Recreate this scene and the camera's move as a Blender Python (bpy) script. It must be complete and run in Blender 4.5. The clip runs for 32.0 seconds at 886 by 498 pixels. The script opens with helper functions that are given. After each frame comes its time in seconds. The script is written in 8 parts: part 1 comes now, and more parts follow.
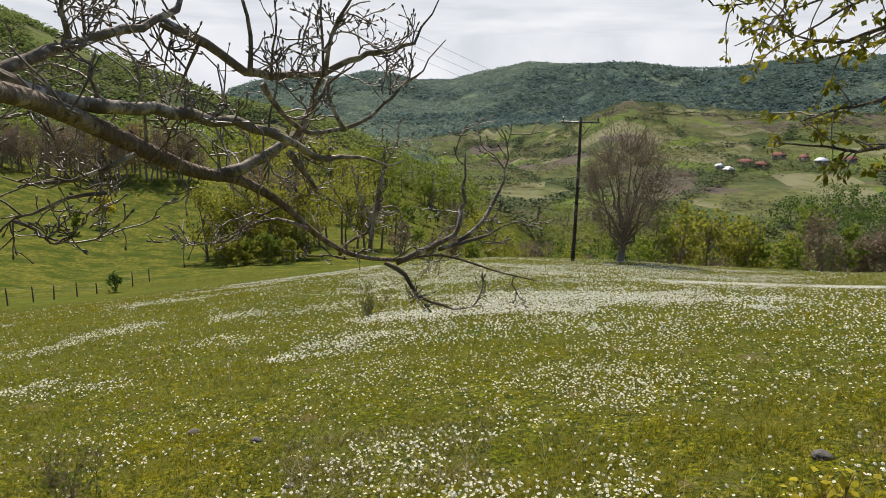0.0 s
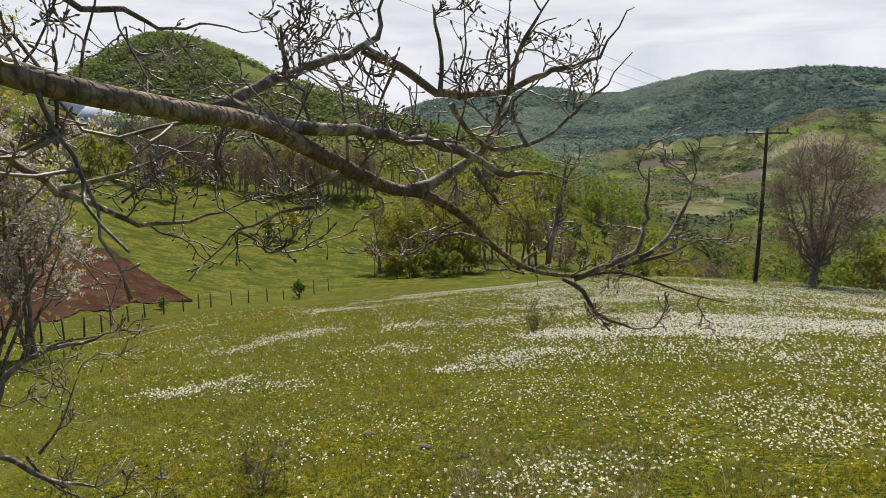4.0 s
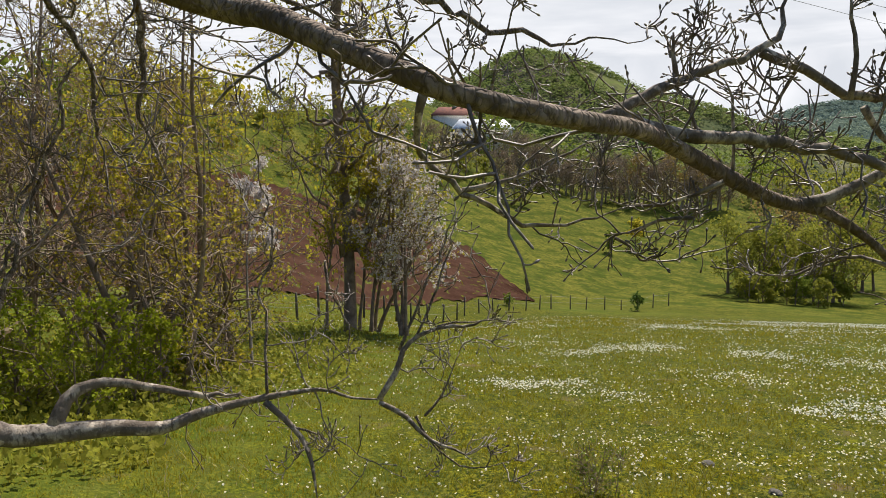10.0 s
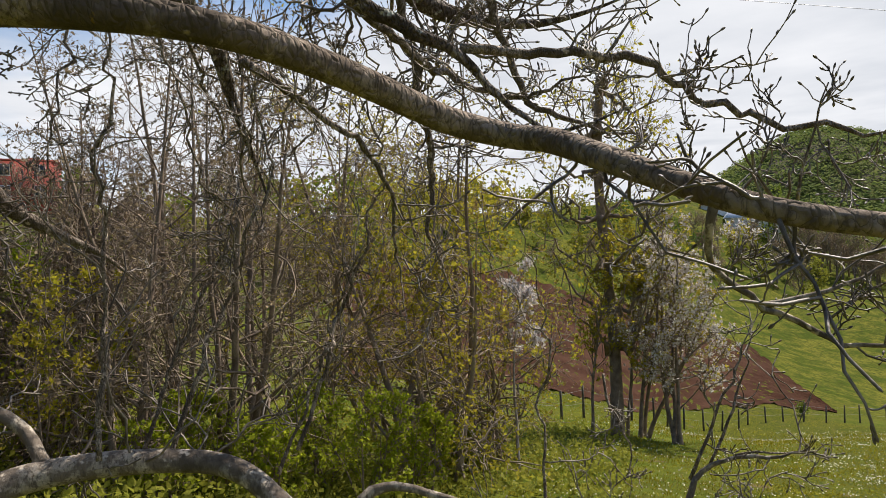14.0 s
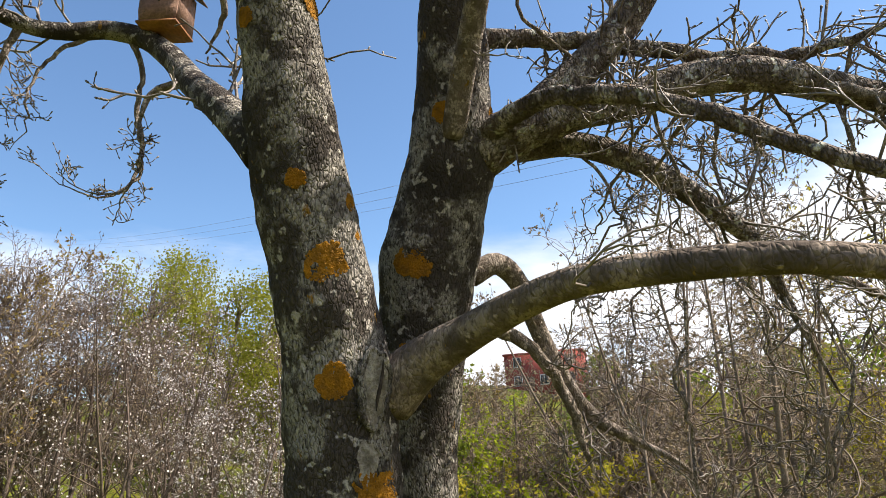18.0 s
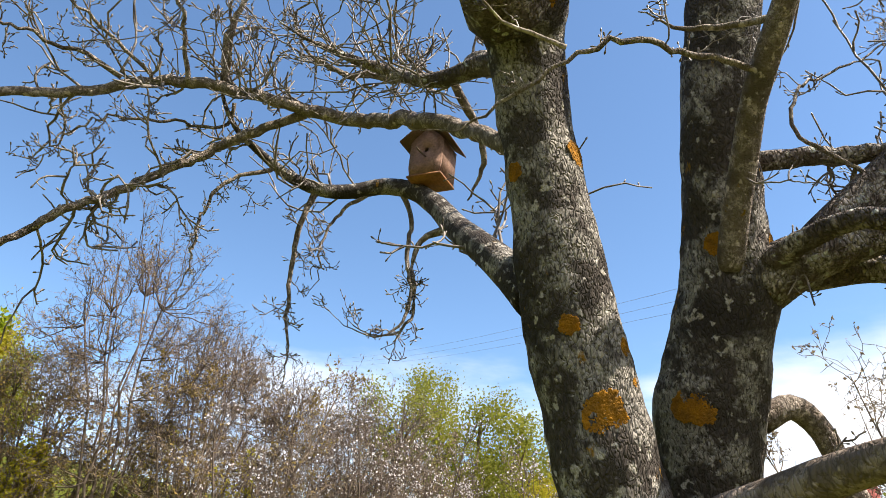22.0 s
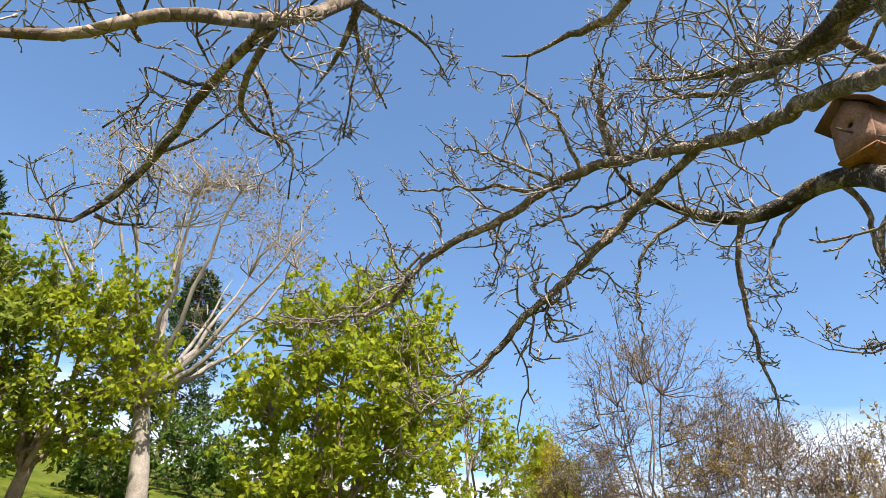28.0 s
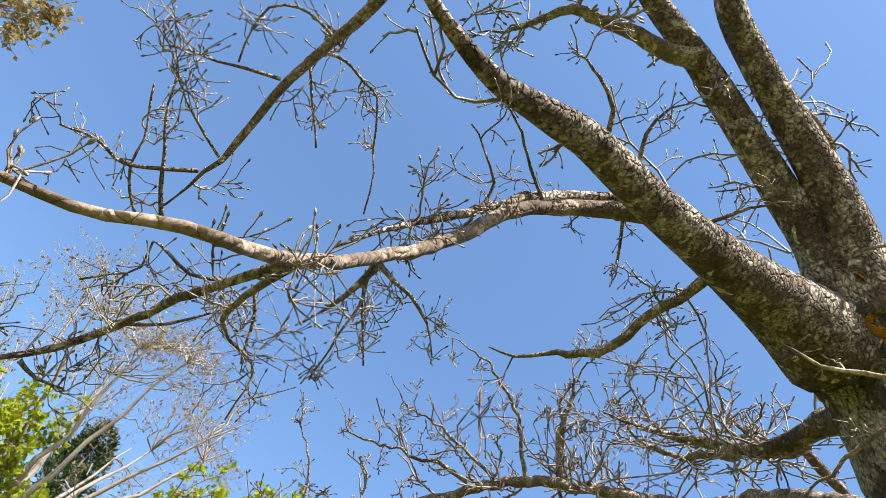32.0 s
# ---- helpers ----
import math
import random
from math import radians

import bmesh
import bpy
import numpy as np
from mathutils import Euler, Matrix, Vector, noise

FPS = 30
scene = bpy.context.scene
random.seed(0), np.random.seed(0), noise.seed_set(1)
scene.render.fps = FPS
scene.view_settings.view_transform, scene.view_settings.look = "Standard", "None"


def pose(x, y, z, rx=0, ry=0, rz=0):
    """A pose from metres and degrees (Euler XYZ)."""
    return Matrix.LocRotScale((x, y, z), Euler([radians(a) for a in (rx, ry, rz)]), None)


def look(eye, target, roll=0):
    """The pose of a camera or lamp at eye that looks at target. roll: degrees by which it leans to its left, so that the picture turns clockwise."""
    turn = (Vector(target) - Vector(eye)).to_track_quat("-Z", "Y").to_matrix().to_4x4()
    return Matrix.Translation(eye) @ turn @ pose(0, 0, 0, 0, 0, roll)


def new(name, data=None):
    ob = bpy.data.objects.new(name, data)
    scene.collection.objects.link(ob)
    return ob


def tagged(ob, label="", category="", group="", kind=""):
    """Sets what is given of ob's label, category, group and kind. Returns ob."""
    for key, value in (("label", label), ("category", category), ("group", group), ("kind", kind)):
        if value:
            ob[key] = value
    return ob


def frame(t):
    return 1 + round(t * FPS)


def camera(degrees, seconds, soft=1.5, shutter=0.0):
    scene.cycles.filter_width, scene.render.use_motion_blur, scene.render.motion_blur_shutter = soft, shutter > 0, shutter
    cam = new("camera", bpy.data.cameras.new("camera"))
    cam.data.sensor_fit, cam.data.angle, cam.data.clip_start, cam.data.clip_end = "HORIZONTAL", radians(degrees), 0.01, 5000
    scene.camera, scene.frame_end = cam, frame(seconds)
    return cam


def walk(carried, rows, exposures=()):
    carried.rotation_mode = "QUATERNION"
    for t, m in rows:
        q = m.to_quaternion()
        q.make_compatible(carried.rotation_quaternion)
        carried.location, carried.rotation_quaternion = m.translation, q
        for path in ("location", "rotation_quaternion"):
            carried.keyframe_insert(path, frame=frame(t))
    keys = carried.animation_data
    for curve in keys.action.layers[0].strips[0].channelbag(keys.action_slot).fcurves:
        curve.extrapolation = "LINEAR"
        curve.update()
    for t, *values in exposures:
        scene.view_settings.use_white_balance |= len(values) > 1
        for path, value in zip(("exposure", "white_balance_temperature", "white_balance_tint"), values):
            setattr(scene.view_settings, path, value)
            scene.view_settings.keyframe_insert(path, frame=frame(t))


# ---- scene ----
cam = camera(67.14, 32.0, 0.85)
PATH = [
    (0.0, 0.035, 0.192, 1.600, 79.80, -1.27, 0.23),
    (0.5, 0.028, 0.189, 1.601, 79.75, -1.29, 1.83),
    (1.0, 0.019, 0.192, 1.600, 79.62, -1.01, 3.97),
    (1.5, 0.014, 0.197, 1.599, 79.63, -0.76, 5.40),
    (2.0, 0.011, 0.194, 1.599, 79.73, -0.76, 6.53),
    (2.5, 0.006, 0.182, 1.600, 80.29, -0.95, 8.57),
    (3.0, -0.002, 0.181, 1.600, 80.60, -0.68, 11.07),
    (3.5, -0.007, 0.178, 1.600, 80.86, -0.43, 12.79),
    (5.5, -0.028, 0.164, 1.600, 81.06, -0.18, 19.76),
    (6.0, -0.036, 0.157, 1.599, 81.27, -0.80, 22.31),
    (6.5, -0.045, 0.154, 1.597, 81.11, -0.93, 25.32),
    (7.0, -0.053, 0.148, 1.597, 80.76, -0.76, 28.79),
    (7.5, -0.060, 0.148, 1.597, 80.95, -0.69, 31.77),
    (8.0, -0.067, 0.153, 1.596, 80.88, -0.51, 34.07),
    (8.5, -0.069, 0.148, 1.595, 81.07, -0.41, 36.21),
    (9.0, -0.072, 0.134, 1.594, 81.26, -0.51, 39.39),
    (9.5, -0.070, 0.123, 1.596, 81.33, -0.35, 41.87),
    (10.0, -0.070, 0.119, 1.596, 81.62, -0.40, 43.29),
    (10.5, -0.074, 0.116, 1.597, 81.85, -0.48, 44.53),
    (11.0, -0.078, 0.114, 1.600, 82.26, -0.33, 45.88),
    (11.5, -0.080, 0.109, 1.603, 82.95, -0.51, 47.34),
    (12.0, -0.083, 0.100, 1.604, 83.34, -0.34, 49.86),
    (12.5, -0.083, 0.095, 1.610, 84.01, 0.53, 53.06),
    (13.0, -0.085, 0.113, 1.598, 84.84, -0.19, 56.15),
    (13.5, -0.091, 0.100, 1.620, 86.53, 0.72, 59.75),
    (14.0, -0.129, 0.102, 1.647, 90.08, 1.79, 65.37),
    (14.5, -0.177, 0.129, 1.662, 92.49, 2.16, 71.40),
    (15.0, -0.117, 0.118, 1.661, 93.79, 3.08, 78.15),
    (15.5, -0.058, 0.116, 1.676, 95.30, 3.40, 84.97),
    (17.5, -0.043, -0.062, 1.755, 104.31, 3.19, 102.15),
    (18.0, -0.034, -0.097, 1.773, 106.64, 2.78, 107.23),
    (18.5, -0.033, -0.127, 1.792, 108.42, 2.57, 111.46),
    (19.0, -0.034, -0.140, 1.804, 110.03, 2.34, 115.12),
    (19.5, -0.023, -0.149, 1.816, 111.49, 1.03, 117.69),
    (20.0, 0.003, -0.169, 1.831, 113.29, -0.01, 121.33),
    (20.5, 0.011, -0.182, 1.842, 114.22, -0.73, 123.76),
    (21.0, 0.026, -0.193, 1.860, 114.63, -1.62, 124.63),
    (21.5, 0.032, -0.205, 1.872, 115.66, -2.07, 125.64),
    (22.0, 0.034, -0.211, 1.882, 116.44, -2.58, 126.28),
    (22.5, 0.039, -0.223, 1.889, 116.78, -2.93, 126.74),
    (23.0, 0.043, -0.243, 1.898, 117.58, -2.70, 128.08),
    (23.5, 0.049, -0.262, 1.902, 117.91, -2.75, 130.03),
    (24.0, 0.057, -0.275, 1.908, 118.13, -2.25, 132.61),
    (24.5, 0.052, -0.290, 1.910, 118.62, -1.75, 136.32),
    (25.0, 0.021, -0.286, 1.907, 119.26, -1.66, 141.10),
    (25.5, -0.046, -0.263, 1.887, 119.87, -1.60, 146.19),
    (27.5, -0.159, -0.114, 1.764, 121.18, -2.99, 166.06),
    (28.0, -0.151, -0.125, 1.774, 121.11, -3.20, 169.97),
    (28.5, -0.145, -0.136, 1.784, 121.50, -3.50, 173.00),
    (29.0, -0.143, -0.133, 1.786, 123.18, -4.21, 174.60),
    (29.5, -0.138, -0.134, 1.795, 125.22, -6.16, 176.89),
    (30.0, -0.135, -0.134, 1.801, 128.13, -8.35, 175.87),
    (30.5, -0.131, -0.130, 1.808, 133.32, -11.54, 170.42),
    (31.0, -0.131, -0.126, 1.814, 137.96, -13.49, 166.90),
    (31.5, -0.127, -0.126, 1.823, 141.64, -15.11, 161.43),
    (32.0, -0.124, -0.133, 1.834, 145.74, -16.79, 152.92),
]
EXPOSURES = [(0.0, 0.28), (6.5, 0.28), (8.5, 0.36), (11.0, 0.38), (13.0, 0.31), (14.0, 0.33), (15.5, 0.55), (17.5, 0.88), (20.0, 1.04), (23.0, 1.12), (28.0, 1.20), (32.0, 1.42)]
walk(cam, [(t, pose(x, y, z, a, b, c)) for t, x, y, z, a, b, c in PATH], EXPOSURES)

# ---------------------------------------------------------------- light and sky
SUN_AZ, SUN_EL = 16.0, 55.0


def heading(az, el=0.0):
    a, e = radians(az), radians(el)
    return Vector((-math.sin(a) * math.cos(e), math.cos(a) * math.cos(e), math.sin(e)))


def make_world():
    w = bpy.data.worlds.new("sky")
    scene.world = w
    w.use_nodes = True
    nt = w.node_tree
    nt.nodes.clear()
    N, L = nt.nodes.new, nt.links.new
    out, bg = N("ShaderNodeOutputWorld"), N("ShaderNodeBackground")
    sky = N("ShaderNodeTexSky")
    sky.sky_type, sky.sun_disc = "NISHITA", False
    sky.sun_elevation, sky.sun_rotation = radians(SUN_EL), radians(-SUN_AZ)
    sky.altitude, sky.air_density, sky.dust_density, sky.ozone_density = 700, 1.0, 0.6, 1.5
    co = N("ShaderNodeTexCoord")
    sep = N("ShaderNodeSeparateXYZ")
    L(co.outputs["Generated"], sep.inputs[0])
    # cloud deck: a plane far above, so that clouds flatten towards the horizon
    div = N("ShaderNodeMath"); div.operation = "MAXIMUM"; div.inputs[1].default_value = 0.13
    L(sep.outputs["Z"], div.inputs[0])
    vd = N("ShaderNodeVectorMath"); vd.operation = "DIVIDE"
    L(co.outputs["Generated"], vd.inputs[0])
    cmb = N("ShaderNodeCombineXYZ")
    for i in range(3):
        L(div.outputs[0], cmb.inputs[i])
    L(cmb.outputs[0], vd.inputs[1])
    no = N("ShaderNodeTexNoise")
    no.inputs["Scale"].default_value, no.inputs["Detail"].default_value, no.inputs["Roughness"].default_value = 0.55, 7, 0.55
    L(vd.outputs[0], no.inputs["Vector"])
    # more cloud towards the valley and low down
    ymap = N("ShaderNodeMapRange"); ymap.inputs[1].default_value, ymap.inputs[2].default_value = -0.35, 0.75
    ymap.inputs[3].default_value, ymap.inputs[4].default_value = -0.10, 0.36
    L(sep.outputs["Y"], ymap.inputs[0])
    zmap = N("ShaderNodeMapRange"); zmap.inputs[1].default_value, zmap.inputs[2].default_value = 0.20, 0.44
    zmap.inputs[3].default_value, zmap.inputs[4].default_value = 0.31, -0.12
    L(sep.outputs["Z"], zmap.inputs[0])
    a1 = N("ShaderNodeMath"); a1.operation = "ADD"
    a2 = N("ShaderNodeMath"); a2.operation = "ADD"
    L(no.outputs["Fac"], a1.inputs[0]); L(ymap.outputs[0], a1.inputs[1])
    L(a1.outputs[0], a2.inputs[0]); L(zmap.outputs[0], a2.inputs[1])
    cov = N("ShaderNodeMapRange"); cov.interpolation_type = "SMOOTHSTEP"
    cov.inputs[1].default_value, cov.inputs[2].default_value = 0.52, 0.88
    L(a2.outputs[0], cov.inputs[0])
    n2 = N("ShaderNodeTexNoise"); n2.inputs["Scale"].default_value, n2.inputs["Detail"].default_value = 1.3, 5
    L(vd.outputs[0], n2.inputs["Vector"])
    ramp = N("ShaderNodeValToRGB")
    ramp.color_ramp.elements[0].position, ramp.color_ramp.elements[1].position = 0.3, 0.7
    ramp.color_ramp.elements[0].color, ramp.color_ramp.elements[1].color = (CLOUD_LO * 0.98, CLOUD_LO * 1.02, CLOUD_LO * 1.10, 1), (CLOUD_HI, CLOUD_HI * 1.01, CLOUD_HI * 1.05, 1)
    L(n2.outputs["Fac"], ramp.inputs[0])
    mix = N("ShaderNodeMixRGB")
    gain = N("ShaderNodeMixRGB"); gain.blend_type = "MULTIPLY"; gain.inputs[0].default_value = 1
    gain.inputs[2].default_value = SKY_TINT
    L(sky.outputs[0], gain.inputs[1])
    L(cov.outputs[0], mix.inputs[0]); L(gain.outputs[0], mix.inputs[1]); L(ramp.outputs[0], mix.inputs[2])
    L(mix.outputs[0], bg.inputs[0])
    bg.inputs[1].default_value = SKY_STRENGTH
    L(bg.outputs[0], out.inputs[0])


SKY_STRENGTH, SKY_TINT, CLOUD_LO, CLOUD_HI = 0.105, (0.90, 1.03, 1.10, 1), 5.5, 7.0
make_world()
sun = new("sun", bpy.data.lights.new("sun", "SUN"))
sun.data.energy, sun.data.angle, sun.data.color = 5.0, radians(0.6), (1.0, 0.93, 0.81)
sun.matrix_world = look(heading(SUN_AZ, SUN_EL) * 50, (0, 0, 0))


# ---------------------------------------------------------------- materials
def mat(name, colour, rough=0.8, vary=None, scale=5.0, bump=0.0, bump_scale=40.0, metal=0.0, island=None, trans=0.0, detail=6.0, obj=False):
    """A surface of two tones mixed by noise, a finer grain, and relief; island: a third tone that varies from piece to piece."""
    m = bpy.data.materials.new(name)
    m.use_nodes = True
    nt = m.node_tree
    N, L = nt.nodes.new, nt.links.new
    bs = nt.nodes["Principled BSDF"]
    bs.inputs["Roughness"].default_value, bs.inputs["Metallic"].default_value = rough, metal
    bs.inputs["Specular IOR Level"].default_value = 0.08 if trans else 0.25
    geo = N("ShaderNodeNewGeometry")
    co = N("ShaderNodeTexCoord")
    no = N("ShaderNodeTexNoise")
    no.inputs["Scale"].default_value, no.inputs["Detail"].default_value = scale, detail
    L(co.outputs["Object"], no.inputs["Vector"])
    mx = N("ShaderNodeMixRGB")
    cr = N("ShaderNodeMapRange"); cr.inputs[1].default_value, cr.inputs[2].default_value = 0.35, 0.65
    L(no.outputs["Fac"], cr.inputs[0])
    L(cr.outputs[0], mx.inputs[0])
    mx.inputs[1].default_value, mx.inputs[2].default_value = (*colour, 1), (*(vary or colour), 1)
    last = mx.outputs[0]
    if island:
        m2 = N("ShaderNodeMixRGB")
        m2.inputs[2].default_value = (*island, 1)
        if obj:
            oi = N("ShaderNodeObjectInfo")
            L(oi.outputs["Random"], m2.inputs[0])
        else:
            L(geo.outputs["Random Per Island"], m2.inputs[0])
        L(last, m2.inputs[1])
        last = m2.outputs[0]
    fine = N("ShaderNodeTexNoise")
    fine.inputs["Scale"].default_value, fine.inputs["Detail"].default_value = bump_scale, 4
    L(co.outputs["Object"], fine.inputs["Vector"])
    fr = N("ShaderNodeMapRange"); fr.inputs[1].default_value, fr.inputs[2].default_value, fr.inputs[3].default_value, fr.inputs[4].default_value = 0.3, 0.7, 0.75, 1.25
    L(fine.outputs["Fac"], fr.inputs[0])
    mul = N("ShaderNodeVectorMath"); mul.operation = "SCALE"
    L(last, mul.inputs[0]); L(fr.outputs[0], mul.inputs["Scale"])
    L(mul.outputs[0], bs.inputs["Base Color"])
    if bump:
        b = N("ShaderNodeBump"); b.inputs["Strength"].default_value = bump; b.inputs["Distance"].default_value = 0.02
        L(fine.outputs["Fac"], b.inputs["Height"]); L(b.outputs[0], bs.inputs["Normal"])
    if trans:
        tr = N("ShaderNodeBsdfTranslucent")
        L(mul.outputs[0], tr.inputs["Color"])
        ms = N("ShaderNodeMixShader"); ms.inputs[0].default_value = trans
        L(bs.outputs[0], ms.inputs[1]); L(tr.outputs[0], ms.inputs[2])
        L(ms.outputs[0], nt.nodes["Material Output"].inputs["Surface"])
    return m

# ---------------------------------------------------------------- mesh helpers
rng = np.random.default_rng(7)


class Geo:
    """Collects vertices and faces, many at a time."""

    def __init__(self):
        self.v, self.q, self.t, self.n = [], [], [], 0

    def add(self, verts, quads=None, tris=None):
        verts = np.asarray(verts, float).reshape(-1, 3)
        if quads is not None and len(quads):
            self.q.append(np.asarray(quads, np.int64).reshape(-1, 4) + self.n)
        if tris is not None and len(tris):
            self.t.append(np.asarray(tris, np.int64).reshape(-1, 3) + self.n)
        self.v.append(verts)
        self.n += len(verts)

    def mesh(self, name, smooth=False):
        me = bpy.data.meshes.new(name)
        v = np.concatenate(self.v) if self.v else np.zeros((0, 3))
        q = np.concatenate(self.q) if self.q else np.zeros((0, 4), np.int64)
        t = np.concatenate(self.t) if self.t else np.zeros((0, 3), np.int64)
        me.vertices.add(len(v))
        me.vertices.foreach_set("co", v.ravel())
        loops = np.concatenate([q.ravel(), t.ravel()]).astype(np.int32)
        me.loops.add(len(loops))
        me.loops.foreach_set("vertex_index", loops)
        me.polygons.add(len(q) + len(t))
        starts = np.concatenate([np.arange(len(q)) * 4, len(q) * 4 + np.arange(len(t)) * 3]).astype(np.int32)
        me.polygons.foreach_set("loop_start", starts)
        if smooth:
            me.polygons.foreach_set("use_smooth", np.ones(len(q) + len(t), bool))
        me.update(calc_edges=True)
        return me


def thing(name, label, category, group="", kind="", at=(0, 0, 0)):
    e = new(name)
    e.location = at
    return tagged(e, label, category, group, kind)


def part(name, geo, material, parent, label="", smooth=False, kind=""):
    """Links a Geo (in world places) as one mesh under a thing or a part."""
    if isinstance(geo, bmesh.types.BMesh):
        me = bpy.data.meshes.new(name)
        geo.to_mesh(me)
        geo.free()
    else:
        me = geo.mesh(name, smooth)
    me.materials.append(material)
    ob = new(name, me)
    if parent is not None:
        ob.parent = parent
        base = parent.location + (parent.parent.location if parent.parent else Vector((0, 0, 0)))
        me.transform(Matrix.Translation(-base))
    return tagged(ob, label, "", "", kind)


def unit(a):
    return a / np.maximum(np.linalg.norm(a, axis=-1, keepdims=True), 1e-9)


def tubes(geo, pts, rad, k=5, caps=False):
    """Round tubes along many polylines of equal count: pts (B, n, 3), rad (B, n)."""
    pts, rad = np.asarray(pts, float), np.asarray(rad, float)
    if pts.ndim == 2:
        pts, rad = pts[None], rad[None]
    B, n = pts.shape[:2]
    tan = np.gradient(pts, axis=1)
    tan = unit(tan)
    mean = unit(pts[:, -1] - pts[:, 0] + 1e-6)
    ref = np.where(np.abs(mean[:, 2:3]) > 0.8, np.array([[1.0, 0, 0]]), np.array([[0, 0, 1.0]]))[:, None, :]
    a = unit(np.cross(tan, ref))
    b = np.cross(tan, a)
    ang = np.arange(k) * 2 * np.pi / k
    ring = a[:, :, None, :] * np.cos(ang)[None, None, :, None] + b[:, :, None, :] * np.sin(ang)[None, None, :, None]
    v = pts[:, :, None, :] + ring * rad[:, :, None, None]
    i = np.arange(B)[:, None, None] * n * k + np.arange(n - 1)[None, :, None] * k
    j = np.arange(k)[None, None, :]
    j2 = (j + 1) % k
    q = np.stack([i + j, i + j2, i + k + j2, i + k + j], -1)
    geo.add(v, q.reshape(-1, 4))
    if caps:
        base = np.arange(B)[:, None] * n * k
        for row, flip in ((0, True), (n - 1, False)):
            idx = base + row * k + np.arange(k)[None, :]
            tri = np.stack([np.repeat(idx[:, :1], k - 2, 1), idx[:, 1:-1], idx[:, 2:]], -1)
            if flip:
                tri = tri[..., ::-1]
            geo.t.append(tri.reshape(-1, 3) + geo.n - B * n * k)


def grow(start, dirs, length, n, wander, lift=0.0, pull=None):
    """Polylines (B, n, 3) that wander from their starts."""
    start, d = np.asarray(start, float), unit(np.asarray(dirs, float))
    B = len(start)
    step = (np.broadcast_to(np.asarray(length, float), (B,)) / (n - 1))[:, None]
    out = [start]
    for _ in range(n - 1):
        d = unit(d + wander * rng.normal(size=(B, 3)) + np.array([0, 0, lift]))
        out.append(out[-1] + d * step)
    return np.stack(out, 1)


def spawn(pts, count, lo, hi, angle, spread=0.25, flat=0.0):
    """Starts and directions of side shoots: count per polyline, between lo and hi along it."""
    B, n = pts.shape[:2]
    who = np.repeat(np.arange(B), count)
    s = rng.uniform(lo, hi, len(who)) * (n - 1)
    i = np.minimum(s.astype(int), n - 2)
    f = (s - i)[:, None]
    p0, p1 = pts[who, i], pts[who, i + 1]
    tan = unit(p1 - p0)
    side = rng.normal(size=(len(who), 3))
    side[:, 2] *= 1 - flat
    side = unit(side - (side * tan).sum(1, keepdims=True) * tan)
    a = np.radians(angle) * (1 + spread * rng.normal(size=(len(who), 1)))
    return who, s / (n - 1), p0 + (p1 - p0) * f, tan * np.cos(a) + side * np.sin(a)


def taper(r0, r1, n, B=None):
    r0, r1 = np.atleast_1d(np.asarray(r0, float)), np.atleast_1d(np.asarray(r1, float))
    return r0[:, None] + (r1 - r0)[:, None] * np.linspace(0, 1, n)[None, :]


def leaves(geo, at, size, long=1.6, d=None, flat=1.0):
    """Pointed four-cornered leaves, bent along the midrib."""
    n = len(at)
    if d is None:
        d = rng.normal(size=(n, 3)) * np.array([1, 1, flat])
    d = unit(d)
    w = unit(np.cross(d, rng.normal(size=(n, 3)) * np.array([flat, flat, 1])))
    s = np.broadcast_to(np.asarray(size, float), (n,)) * rng.uniform(0.6, 1.3, n)
    s = s[:, None]
    nrm = np.cross(d, w)
    v = np.stack([at, at + d * s * long * 0.45 + w * s * 0.5 + nrm * s * 0.12, at + d * s * long, at + d * s * long * 0.45 - w * s * 0.5 + nrm * s * 0.12], 1)
    i = np.arange(n)[:, None] * 4
    geo.add(v, np.concatenate([i, i + 1, i + 2, i + 3], 1))


# ---------------------------------------------------------------- the lie of the land
def smooth(a, b, x):
    t = np.clip((x - a) / (b - a), 0, 1)
    return t * t * (3 - 2 * t)


def lump(x, y, seed, k):
    """Cheap smooth noise from crossed waves."""
    r = np.random.default_rng(seed)
    z = 0
    for i in range(7):
        a, ph, f = r.uniform(0, 6.28), r.uniform(0, 6.28), k * r.uniform(0.6, 1.9)
        z = z + np.sin((x * math.cos(a) + y * math.sin(a)) * f + ph + 1.3 * np.sin((x * math.sin(a) - y * math.cos(a)) * f * 0.7))
    return z / 7


SKY_AZ = [-180, -60, -40, -32, -26, -22.6, -20.6, -18.5, -15.5, -9.7, -6.9, -5, -2.8, -0.4, 2.4, 4.7, 6.6, 8.9, 10.7, 13.5, 15.5, 17.2, 19, 24, 60, 180]
SKY_EL = [2.0, 4.0, 4.6, 4.9, 4.8, 4.2, 4.0, 4.1, 4.5, 4.8, 5.1, 4.8, 4.4, 3.8, 3.7, 4.2, 4.3, 3.7, 3.9, 3.6, 3.3, 2.7, 1.4, 1.0, 1.0, 1.0]


def spur(z, az, D, at, thick, azs, els):
    """Raises the land to a wooded spur whose crest stands at one distance and falls along its length."""
    top = 1.6 + at * np.tan(np.radians(np.interp(az, azs, els)))
    lift = np.maximum(top - z, 0) * np.exp(-((D - at) / thick) ** 2)
    return z + lift


